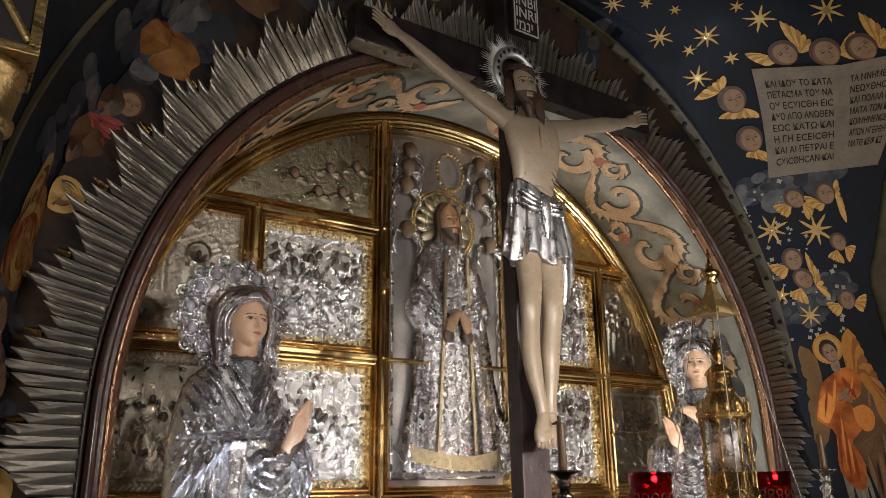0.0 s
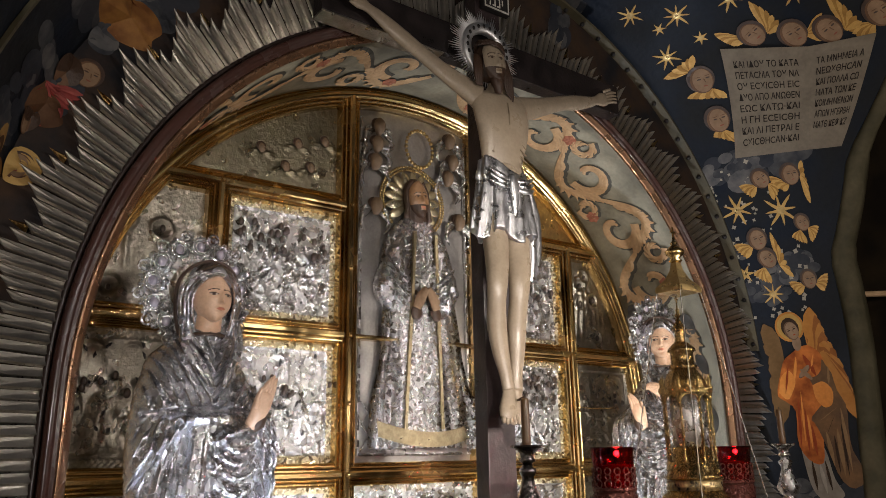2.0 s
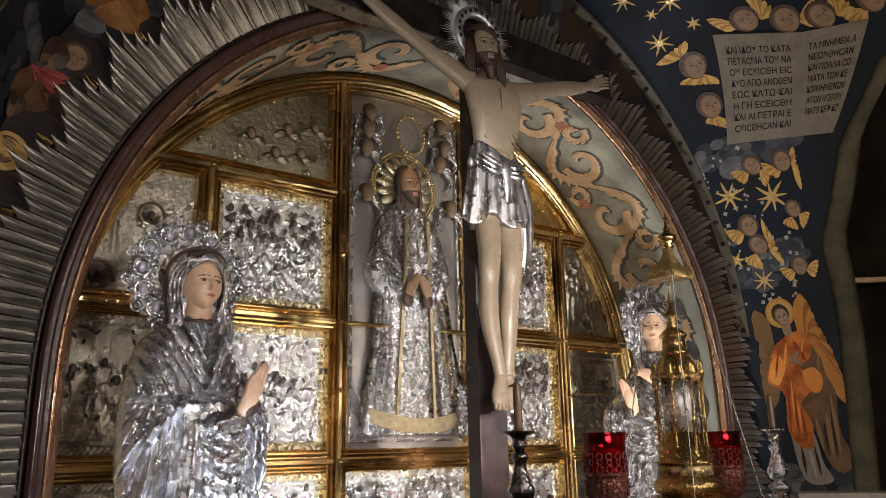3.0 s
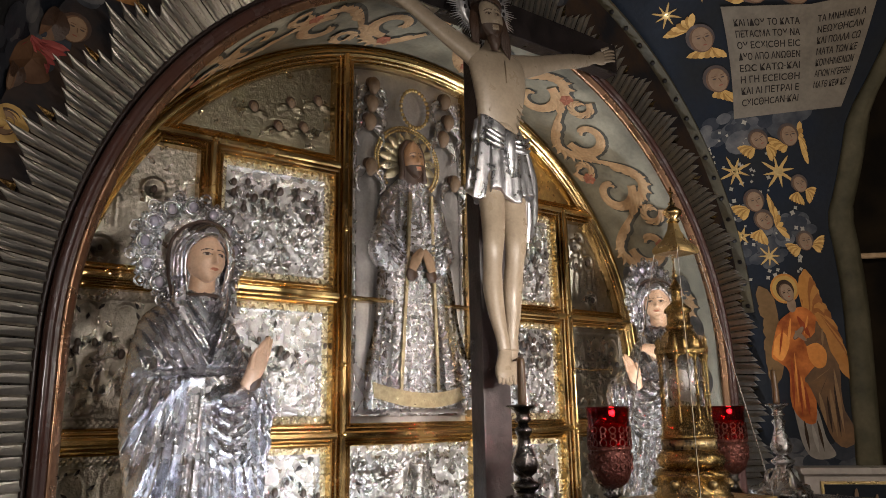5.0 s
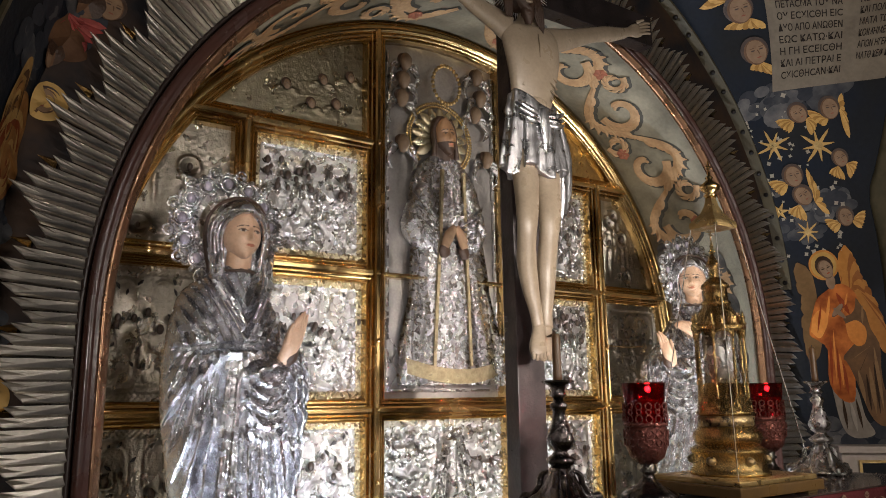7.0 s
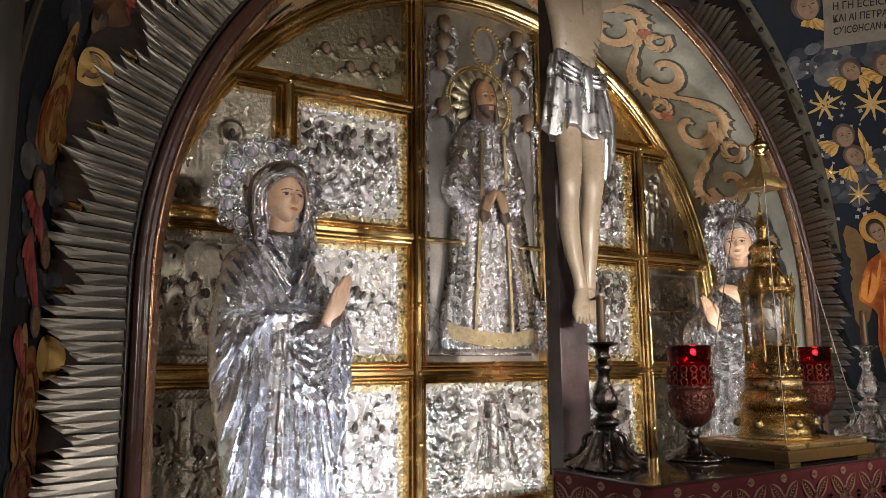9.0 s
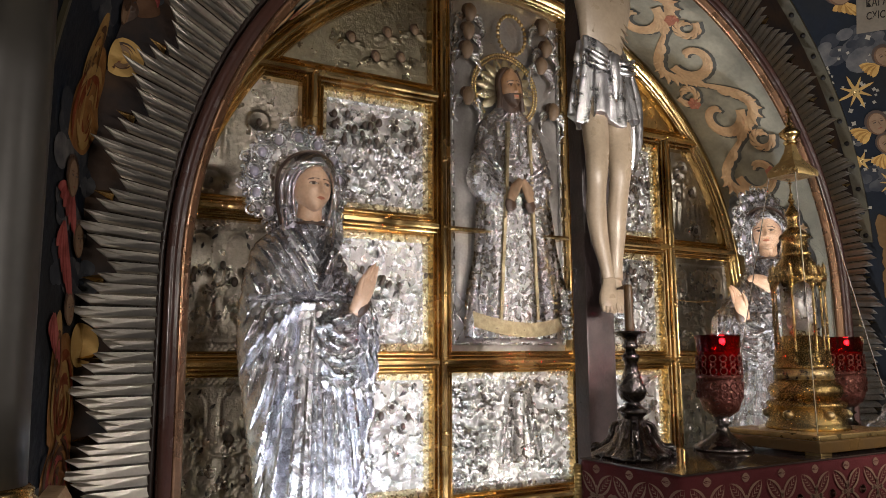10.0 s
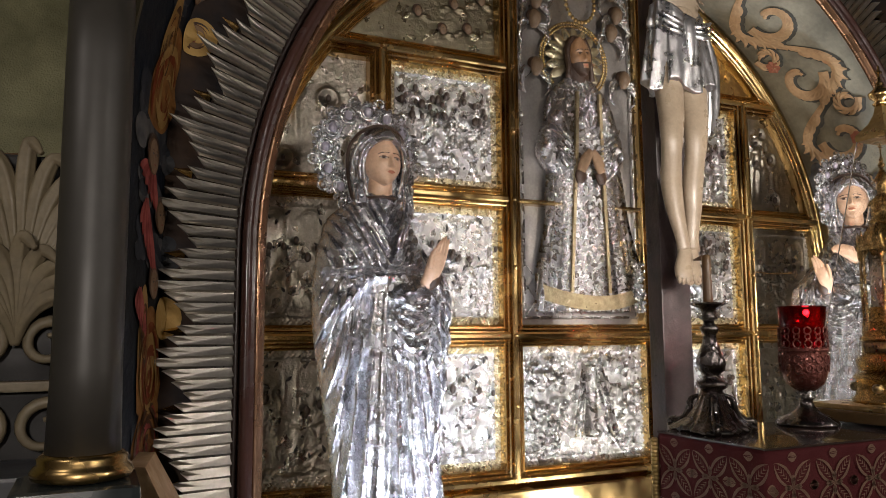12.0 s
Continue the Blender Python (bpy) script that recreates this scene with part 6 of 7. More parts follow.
UP_L, DOWN_L, DOWN_R, LEFT, RIGHT, UP_R = ((-0.5, -0.2), ((-2.0, 1.6), (-1.6, 0.2))), ((-0.5, -0.8), ((-1.7, -1.3), (-0.3, -2.4))), ((0.5, -0.8), ((1.7, -1.0), (0.4, -2.4))), ((-0.6, -0.5), ((-2.2, 0.1), (-1.5, -1.4))), ((0.6, -0.5), ((2.2, 0.2), (1.4, -1.4))), ((0.9, -0.6), ((1.3, 2.2), (2.0, -0.6)))
for s, d, r, w, roll in ((0.718, 0.286, 0.082, (((-0.2, 1.0), ((-2.0, 1.6), (0.6, 1.9))), ((0.3, -1.0), ((-1.5, -0.6), (0.7, -2.0)))), -0.3), (0.842, 0.239, 0.078, (((0.0, -0.9), ((-0.9, -1.0), (0.9, -2.5))),), -0.2),
                         (0.683, 0.622, 0.075, (UP_L, UP_R), 0.2), (0.740, 0.770, 0.078, (RIGHT,), 0.0), (0.777, 0.905, 0.075, (UP_R,), 0.2), (0.80, 1.12, 0.075, (LEFT, RIGHT), 0.0),
                         (1.046, 0.276, 0.058, (LEFT, DOWN_R), 0.2), (1.065, 0.410, 0.060, (((-0.5, -0.8), ((-2.0, 0.6), (-1.2, -1.2))), ((0.8, -0.4), ((1.5, 0.8), (0.6, -3.0)))), -0.2), (1.204, 0.154, 0.064, (LEFT,), 0.0), (1.264, 0.169, 0.060, (((1.0, -0.9), ((1.1, 2.4), (1.9, -2.2))), DOWN_L), 0.4), (1.195, 0.371, 0.048, (DOWN_L, DOWN_R), 0.1), (1.344, 0.318, 0.052, (LEFT, RIGHT), 0.0)):
    cherub(s, d, r, w, roll)

# open book held by the painted heads
PAGES = (((0.668, 0.458), (0.786, 0.790), (0.963, 0.217), (1.021, 0.529)), ((0.786, 0.790), (0.838, 1.063), (1.021, 0.529), (1.046, 0.675)))


def page_point(pg, u, v, lift):
    (a, b, c, e) = PAGES[pg]
    s = (a[0] * (1 - u) + b[0] * u) * (1 - v) + (c[0] * (1 - u) + e[0] * u) * v
    d = (a[1] * (1 - u) + b[1] * u) * (1 - v) + (c[1] * (1 - u) + e[1] * u) * v
    p, _, _, n = vault_frame(s, d)
    return p + n * lift


for pg in (0, 1):
    bm = bmesh.new()
    rows = [[page_point(pg, u, v, 0.014 + 0.006 * math.sin(math.pi * u)) for u in np.linspace(0, 1, 12)] for v in np.linspace(0, 1, 14)]
    loft(bm, rows, closed=False, caps=False)
    page = part("painted_page", bm, PAPER, vault, "aged painted book page with Greek lettering")
    body = ("\u039a\u0391\u0399 \u0399\u0394\u039f\u03a5 \u03a4\u039f \u039a\u0391\u03a4\u0391\n\u03a0\u0395\u03a4\u0391\u03f9\u039c\u0391 \u03a4\u039f\u03a5 \u039d\u0391\n\u039f\u03a5 \u0395\u03f9\u03a7\u0399\u03f9\u0398\u0397 \u0395\u0399\u03f9\n\u0394\u03a5\u039f \u0391\u03a0\u039f \u0391\u039d\u03a9\u0398\u0395\u039d\n\u0395\u03a9\u03f9 \u039a\u0391\u03a4\u03a9\u00b7\u039a\u0391\u0399\n\u0397 \u0393\u0397 \u0395\u03f9\u0395\u0399\u03f9\u0398\u0397\n\u039a\u0391\u0399 \u0391\u0399 \u03a0\u0395\u03a4\u03a1\u0391\u0399 \u0395\n\u03f9\u03a7\u0399\u03f9\u0398\u0397\u03f9\u0391\u039d\u00b7\u039a\u0391\u0399",
            "\u03a4\u0391 \u039c\u039d\u0397\u039c\u0395\u0399\u0391 \u0391\n\u039d\u0395\u03a9\u03a7\u0398\u0397\u03f9\u0391\u039d\n\u039a\u0391\u0399 \u03a0\u039f\u039b\u039b\u0391 \u03f9\u03a9\n\u039c\u0391\u03a4\u0391 \u03a4\u03a9\u039d \u039a\u0395\n\u039a\u039f\u0399\u039c\u0397\u039c\u0395\u039d\u03a9\u039d\n\u0391\u0393\u0399\u03a9\u039d \u0397\u0393\u0395\u03a1\u0398\u0397\n\u039c\u0391\u03a4\u0398 \u039a\u0395\u03a6 \u039a\u0396")[pg].replace("\u03f9", "C")
    bm = bmesh.new()
    lines = body.split("\n")
    for li, line in enumerate(lines):
        me = text_mesh(line, 1.0)
        v = np.array([x.co for x in me.vertices])
        x0, x1, y0, y1 = v[:, 0].min(), v[:, 0].max(), 0.0, 0.73
        for x in me.vertices:
            u = 0.12 + 0.76 * (x.co.x - x0) / (x1 - x0)
            w = (0.10 + 0.82 * (li + 0.78) / 8) - 0.062 * (x.co.y - y0) / (y1 - y0)
            x.co = page_point(pg, u, w, 0.0165 + 0.006 * math.sin(math.pi * u))
        bm.from_mesh(me)
        bpy.data.meshes.remove(me)
    part("lettering", bm, INK, page, "dark painted Greek letters")

# painted angel on the pier
bm = bmesh.new()
S0, D0 = 1.66, 0.19


def af(outline, lift, mi, ou=0.0, ov=0.0, roll=0.0):
    flat(bm, S0, D0, outline, lift, mi, roll, ou, ov)


def sm(pts, n=40):
    p = smooth_path(list(pts) + [pts[0]], n)
    return p[:-1]


feathers(bm, S0, D0, (-0.08, 0.20), ((-0.15, 0.44), (-0.13, -0.16)), 0.050, 0.0035, (4, 4))
feathers(bm, S0, D0, (0.10, 0.22), ((0.13, 0.50), (0.20, 0.20)), 0.050, 0.0035, (3, 9))
feathers(bm, S0, D0, (0.15, 0.26), ((0.21, 0.30), (0.30, -0.14)), 0.040, 0.0045, (3, 9))
# pale undergown, orange tunic, brown mantle, each with its folds
af(sm([(-0.04, -0.28), (0.08, -0.28), (0.12, -0.46), (0.16, -0.56), (0.05, -0.58), (-0.01, -0.50)]), 0.005, 5)
af(sm([(-0.02, 0.26), (0.06, 0.30), (0.13, 0.26), (0.17, 0.16), (0.15, 0.02), (0.10, -0.10), (0.09, -0.26), (0.07, -0.38), (0.0, -0.36), (-0.05, -0.26), (-0.04, -0.08), (-0.09, -0.02), (-0.13, 0.02), (-0.10, 0.14), (-0.07, 0.22)]), 0.006, 0)
af(sm([(-0.12, 0.03), (-0.10, 0.12), (-0.05, 0.16), (-0.02, 0.10), (-0.05, 0.02), (-0.08, -0.01)]), 0.0072, 10)
af(sm([(0.14, 0.22), (0.18, 0.16), (0.20, 0.04), (0.24, -0.06), (0.23, -0.24), (0.26, -0.42), (0.30, -0.46), (0.22, -0.52), (0.15, -0.46), (0.10, -0.28), (0.06, -0.16), (0.04, -0.12), (0.12, -0.03), (0.16, 0.04), (0.06, 0.10), (0.12, 0.14)]), 0.0075, 2)
af(sm([(0.07, 0.07), (0.13, 0.09), (0.175, 0.04), (0.165, -0.04), (0.12, -0.06), (0.08, -0.01)]), 0.0088, 10)
for x0, z0, x1, z1, w, m in ((-0.035, -0.30, -0.02, 0.0, 0.010, 7), (0.005, -0.34, 0.01, -0.06, 0.009, 7), (0.045, -0.34, 0.035, -0.16, 0.009, 7), (-0.085, 0.02, -0.05, 0.19, 0.010, 7), (0.10, 0.12, 0.04, 0.25, 0.012, 7), (-0.01, -0.28, 0.0, 0.04, 0.007, 10), (0.025, -0.30, 0.02, -0.10, 0.008, 10), (-0.03, 0.08, 0.0, 0.24, 0.012, 10), (0.065, 0.14, 0.10, 0.25, 0.010, 10),
                             (0.13, -0.40, 0.11, -0.20, 0.010, 11), (0.18, -0.46, 0.17, -0.18, 0.012, 11), (0.22, -0.44, 0.205, -0.06, 0.009, 11), (0.08, -0.14, 0.19, -0.06, 0.014, 11), (0.10, -0.24, 0.17, -0.10, 0.008, 8), (0.155, -0.44, 0.15, -0.22, 0.007, 8), (0.20, -0.46, 0.195, -0.15, 0.007, 8), (0.16, 0.06, 0.17, 0.18, 0.008, 11),
                             (0.02, -0.54, 0.01, -0.36, 0.008, 8), (0.07, -0.55, 0.05, -0.38, 0.010, 12), (0.10, -0.54, 0.08, -0.36, 0.006, 8)):
    af(sm([(x0, z0), (x0 * 0.4 + x1 * 0.6 - w, (z0 + z1) / 2), (x1, z1), (x0 * 0.6 + x1 * 0.4 + w, (z0 + z1) / 2)], 16), 0.0098, m)
af(ell(0.083, 0.085, 24), 0.006, 3, -0.005, 0.408)
af(ell(0.071, 0.073, 24), 0.0075, 6, -0.005, 0.408)
af(ell(0.026, 0.045), 0.0082, 1, 0.018, 0.315)
af(ell(0.050, 0.058), 0.009, 8, -0.004, 0.402, 0.25)
af(ell(0.040, 0.054), 0.0105, 13, 0.0, 0.384, 0.28)
af(ell(0.034, 0.049), 0.0112, 1, 0.004, 0.385, 0.28)
for sx in (-1, 1):
    af(ell(0.010, 0.0035, 10, sx * 0.016, 0.006), 0.0120, 8, 0.004, 0.384, 0.28)
    af(ell(0.011, 0.002, 10, sx * 0.016, 0.016), 0.0120, 13, 0.004, 0.384, 0.28)
af([(-0.001, 0.005), (0.004, -0.012), (0.007, -0.012), (0.003, 0.005)], 0.0120, 13, 0.004, 0.384, 0.28)
af(ell(0.009, 0.003, 10, 0.002, -0.024), 0.0120, 7, 0.004, 0.384, 0.28)
af(ell(0.016, 0.048, 14), 0.0105, 13, 0.035, 0.150, -0.7)
af(ell(0.014, 0.046, 14), 0.0112, 1, 0.035, 0.154, -0.7)
af(ell(0.013, 0.044, 14), 0.0118, 1, 0.045, 0.135, 0.75)
part("painted_angel", bm, [ORANGE, CHERUB, BROWN, mat("gold_wing_paint", (0.46, 0.20, 0.04), (0.32, 0.12, 0.025), 0.5, 0.0, 14, 50, 0.1, spec=0.12), mat("ochre_wing_paint", (0.16, 0.09, 0.035), (0.09, 0.05, 0.02), 0.55, 0.0, 14, 50, 0.1, spec=0.12), mat("pale_robe_paint", (0.26, 0.23, 0.19), (0.15, 0.12, 0.10), 0.6, 0.0, 14, 50, 0.1, spec=0.12), mat("halo_paint", (0.45, 0.27, 0.07), (0.34, 0.19, 0.05), 0.5, 0.0, 14, 50, 0.0, spec=0.12), mat("red_fold_paint", (0.30, 0.055, 0.014), None, 0.6, 0.0, 14, 50, 0.0, spec=0.12), mat("dark_fold_paint", (0.040, 0.022, 0.012), None, 0.6, 0.0, 14, 50, 0.0, spec=0.12), mat("wing_edge_paint", (0.30, 0.11, 0.022), (0.18, 0.06, 0.014), 0.5, 0.0, 14, 50, 0.1, spec=0.12), mat("light_orange_paint", (0.70, 0.27, 0.055), (0.55, 0.18, 0.03), 0.5, 0.0, 14, 50, 0.1, spec=0.12), mat("light_brown_paint", (0.26, 0.155, 0.07), (0.18, 0.10, 0.045), 0.5, 0.0, 14, 50, 0.1, spec=0.12), mat("light_gown_paint", (0.36, 0.32, 0.27), None, 0.5, 0.0, 14, 50, 0.0, spec=0.12), FLESH_SHADE], vault, "orange-robed painted angel with gold halo")

# seraphs and clouds on the other flank
RED = mat("crimson_paint", (0.30, 0.050, 0.042), (0.15, 0.035, 0.033), 0.6, 0.0, 16, 60, 0.1, 0.9, spec=0.12)
SMOKE = mat("smoke_paint", (0.17, 0.150, 0.14), (0.07, 0.07, 0.08), 0.6, 0.0, 9, 60, 0.1, 0.9, spec=0.12)
AMBER = mat("amber_drapery_paint", (0.30, 0.145, 0.042), (0.13, 0.05, 0.02), 0.55, 0.0, 11, 60, 0.15, 0.9, spec=0.12)
NIGHT = mat("night_blue_paint", (0.035, 0.052, 0.085), (0.018, 0.022, 0.032), 0.6, 0.0, 9, 60, 0.1, 0.9, spec=0.12)
UMBER = mat("umber_fold_paint", (0.12, 0.062, 0.032), (0.065, 0.032, 0.018), 0.6, 0.0, 9, 60, 0.1, 0.9, spec=0.12)
GILTLINE = mat("ochre_line_paint", (0.36, 0.22, 0.075), (0.22, 0.125, 0.045), 0.55, 0.0, 20, 60, 0.1, spec=0.12)


RED_LIGHT = mat("light_crimson_paint", (0.40, 0.10, 0.085), (0.22, 0.05, 0.045), 0.6, 0.0, 16, 60, 0.1, 0.9, spec=0.12)
AMBER_FOLD = mat("rust_fold_paint", (0.20, 0.045, 0.016), (0.10, 0.025, 0.012), 0.6, 0.0, 16, 60, 0.1, spec=0.12)


def robe_patch(s, d, w, h, lean, mats, turns=9):
    """A seated painted figure's robe: one swelling outline with folds that curl round the knee."""
    bm = bmesh.new()

    def put(u, v):
        return (w * u + lean * h * v, h * v)
    flat(bm, s, d, sm([put(*p) for p in ((-0.9, -0.9), (-1.0, -0.2), (-0.7, 0.35), (-0.4, 0.9), (0.2, 1.0), (0.7, 0.6), (0.8, 0.0), (1.0, -0.5), (0.5, -1.0), (-0.3, -1.05))], 44), 0.004, 0)
    for k in range(turns * 5):
        r = 0.18 + 0.80 * (k % 5) / 5
        a0, sweep = rng.uniform(0, 6.3), rng.uniform(0.9, 1.9)
        cx, cz = -0.05 + 0.15 * rng.uniform(-1, 1), -0.25 + 0.12 * rng.uniform(-1, 1)
        outer, inner = [], []
        for i in range(9):
            t = i / 8
            a = a0 + sweep * t
            q = 0.06 * math.sin(math.pi * min(0.97, max(0.03, t)))
            outer.append(put(cx + (r + q) * math.cos(a) * 0.9, cz + (r + q) * math.sin(a)))
            inner.append(put(cx + (r - q) * math.cos(a) * 0.9, cz + (r - q) * math.sin(a)))
        if all(abs(p[0] - lean * p[1]) < w * 0.95 and abs(p[1]) < h for p in outer):
            flat(bm, s, d, outer + inner[::-1], 0.0052 + 0.0001 * k, 1 + k % 2)
    part("painted_drapery", bm, mats, vault)


# clouds lie behind, robes over them, then wings and faces
for s, d, w, h in ((-1.50, 0.16, 0.20, 0.10), (-1.55, 0.12, 0.24, 0.10), (-1.63, 0.12, 0.22, 0.10), (-1.70, 0.16, 0.16, 0.12), (-1.72, 0.06, 0.18, 0.10), (-1.22, 0.08, 0.30, 0.16), (-1.06, 0.10, 0.34, 0.16), (-1.30, 0.14, 0.20, 0.14), (-0.92, 0.06, 0.36, 0.18), (-2.0, 0.14, 0.22, 0.12), (-0.62, 0.03, 0.40, 0.16), (-0.30, 0.02, 0.40, 0.16), (0.30, -0.08, 0.30, 0.12)):
    cloud(s, d, w, h, 18, (0, 0, 1, 2, 2))
for s, d, w, h, lean, mats in ((-1.445, 0.085, 0.115, 0.17, 0.1, (AMBER, AMBER_FOLD, GILTLINE)), (-1.39, 0.12, 0.055, 0.15, 0.0, (GILTLINE, UMBER, AMBER)), (-1.875, 0.10, 0.11, 0.16, 0.0, (AMBER, AMBER_FOLD, GILTLINE)), (-1.98, 0.10, 0.13, 0.13, 0.1, (AMBER, UMBER, RED)), (-1.83, 0.16, 0.045, 0.13, 0.0, (GILTLINE, UMBER, AMBER)), (-1.005, -0.03, 0.16, 0.10, 0.3, (AMBER, AMBER_FOLD, GILTLINE)), (-0.76, -0.03, 0.15, 0.10, 0.3, (UMBER, NIGHT, RED)), (-1.235, 0.0, 0.10, 0.08, 0.0, (UMBER, RED, AMBER_FOLD)), (-0.50, -0.03, 0.16, 0.10, 0.2, (UMBER, AMBER_FOLD, NIGHT))):
    robe_patch(s, d, w, h, lean, mats)
for s, d, root, ends in ((-1.60, 0.15, (0.02, 0.03), ((-0.10, 0.0), (0.06, -0.12))), (-1.69, 0.15, (-0.03, 0.10), ((-0.08, 0.02), (0.07, -0.14))), (-1.80, 0.19, (-0.02, 0.06), ((-0.05, 0.0), (0.04, -0.08))), (-1.21, 0.05, (0.0, 0.0), ((0.16, 0.05), (0.10, -0.10)))):
    bm = bmesh.new()
    feathers(bm, s, d, root, ends, 0.018, 0.0068, (0, 1))
    part("painted_wing", bm, [RED_LIGHT, RED], vault)
for s, d, r in ((-1.575, 0.14, 0.060), (-1.66, 0.06, 0.055), (-1.762, 0.10, 0.050), (-1.166, -0.006, 0.062), (-1.146, -0.075, 0.055), (-1.273, 0.019, 0.062), (-0.80, 0.02, 0.055), (-0.45, 0.05, 0.06)):
    cherub(s, d, r, (), rng.uniform(-0.3, 0.3), 0.15, False)
for s, d in ((-1.352, -0.035), (-1.812, 0.0)):
    bm = bmesh.new()
    flat(bm, s, d, ell(0.068, 0.068, 24), 0.0066, 0)
    flat(bm, s, d, ell(0.050, 0.050, 20), 0.0076, 1)
    part("painted_halo", bm, [STAR, UMBER], vault)
    cherub(s, d, 0.045, (), 0.2, -0.2, False)

# studded strips along the edges of the vault
STRIP = mat("olive_strip_paint", (0.055, 0.050, 0.030), (0.10, 0.075, 0.035), 0.6, 0.0, 8, 50, 0.2)
bm = bmesh.new()
for sgn, d0 in ((1, 0.015), (-1, 0.40)):
    rings = []
    for s in np.linspace(0.05, 1.52 if sgn > 0 else 1.9, 60):
        p, u, v, n = vault_frame(sgn * s, d0)
        rings.append([p + u * (0.035 if sgn > 0 else 0.010) + n * 0.003, p + u * (0.03 if sgn > 0 else 0.008) + n * 0.016, p - u * (0.03 if sgn > 0 else 0.008) + n * 0.016, p - u * (0.035 if sgn > 0 else 0.010) + n * 0.003])
    loft(bm, rings)
part("painted_strip", bm, STRIP, vault, "dark olive band with studs")
bm = bmesh.new()
for sgn, d0 in ((1, 0.015),):
    for s in np.linspace(0.1, 1.5 if sgn > 0 else 1.85, 22):
        p, u, v, n = vault_frame(sgn * s, d0)
        ball(bm, p + n * 0.018, 0.014, 0.014, 0.014, 0, 8, 6)
part("stud", bm, DARK, vault)["kind"] = "stuff"

# rib and side bay past the pier
bm = bmesh.new()
rings = []
for s in np.linspace(0.86, math.pi / 2 + 0.95, 44):
    p, u, v, n = vault_frame(s, reach(s))
    rings.append([p - u * 0.02 + n * 0.004, p + n * 0.03, p + u * 0.09 + n * 0.02, p + u * 0.14 - n * 0.05, p + u * 0.10 - n * 0.2, p - n * 0.12])
loft(bm, rings)
structure("pier_edge", bm, mat("olive_plaster", (0.060, 0.054, 0.032), (0.115, 0.100, 0.062), 0.65, 0.0, 7, 40, 0.2, 0.9, spec=0.12), "olive painted edge of the pier", "pier", True)
bm = bmesh.new()
box(bm, 3.55, 3.7, -4.5, 0.3, 0.0, 5.0)
structure("wall_bay", bm, mat("brown_fresco", (0.014, 0.011, 0.008), (0.045, 0.030, 0.014), 0.65, 0.0, 2.5, 30, 0.2, 0.9, spec=0.12), "dark brown frescoed wall of the side bay", "wall")
bm = bmesh.new()
rings = []
for i in range(25):
    a = math.pi * (0.98 - 0.62 * i / 24)
    y, z = -2.05 + 0.95 * -math.cos(a) * -1, 1.75 + 0.95 * math.sin(a)
    rings.append([(3.545, y, z), (3.50, y, z), (3.50, y + 0.12 * math.cos(a) * -1 * -1, z + 0.12 * math.sin(a)), (3.545, y + 0.12 * math.cos(a), z + 0.12 * math.sin(a))])
loft(bm, rings)
structure("bay_arch", bm, GOLD_DULL, "dull gilt mosaic band of the side arch", "arch", True)
bm = bmesh.new()
limb(bm, [(2.86, -1.02, 2.35, 0.018, 0.02), (3.55, -1.30, 2.40, 0.018, 0.02)], 8)
tagged(part("tie_bar", bm, TAN, None, "pale wooden tie bar across the side bay"), "", "tie bar")
# marble ledge at the foot of the pier
ledge = thing("marble_ledge", "pale marble ledge with gilt framed panel against the pier", "ledge")
bm = bmesh.new()
L0, LU = splay(1.95, 0.13), (splay(1.95, 0.5) - splay(1.95, 0.13)).normalized()
LN = Vector((0, 0, 1)).cross(LU).normalized()
if LN.dot(Vector((-1.8, -3.2, 0)) - L0) < 0:
    LN = -LN


def slab(bm, u0, u1, n0, n1, z0, z1):
    loft(bm, [[L0 + LU * u + LN * n + Vector((0, 0, z - L0.z)) for u, n in ((u0, n0), (u1, n0), (u1, n1), (u0, n1))] for z in (z0, z1)])


PALE = mat("pale_marble", (0.42, 0.37, 0.32), (0.30, 0.26, 0.22), 0.35, 0.0, 5, 40, 0.05)
slab(bm, 0.0, 1.2, 0.0, 0.20, 1.085, 1.12)
part("shelf", bm, PALE, ledge)
bm = bmesh.new()
slab(bm, 0.02, 1.2, 0.0, 0.16, 0.0, 1.084)
part("front", bm, PALE, ledge)
bm = bmesh.new()
for u0, u1, z0, z1 in ((0.10, 0.9, 1.03, 1.045), (0.10, 0.115, 0.55, 1.03), (0.885, 0.9, 0.55, 1.03)):
    slab(bm, u0, u1, 0.16, 0.172, z0, z1)
part("gilt_frame", bm, GOLD_DULL, ledge)
bm = bmesh.new()
slab(bm, 0.118, 0.882, 0.16, 0.166, 0.55, 1.028)
part("picture", bm, FRESCO_BLUE, ledge, "small dark blue painted panel")
bm = bmesh.new()
for k in range(7):
    c = L0 + LU * (0.18 + 0.1 * k) + LN * 0.168 + Vector((0, 0, 0.93 + 0.03 * (k % 2) - L0.z))
    ball(bm, c, 0.028, 0.006, 0.05, 0, 10, 6)
part("painted_shapes", bm, CHERUB, ledge, "small brown painted shapes", True)

# ---- floral scrolls of the niche vault ----
lining = bpy.data.objects["niche_lining"]


def on_lining(arc, depth, lift=0.004):
    a = arc / NR
    r = NR - lift
    if abs(a) <= math.pi / 2:
        return Vector((XC + r * math.sin(a), -depth, NZ + r * math.cos(a)))
    sg = 1 if a > 0 else -1
    return Vector((XC + sg * r, -depth, NZ - (abs(a) - math.pi / 2) * NR))


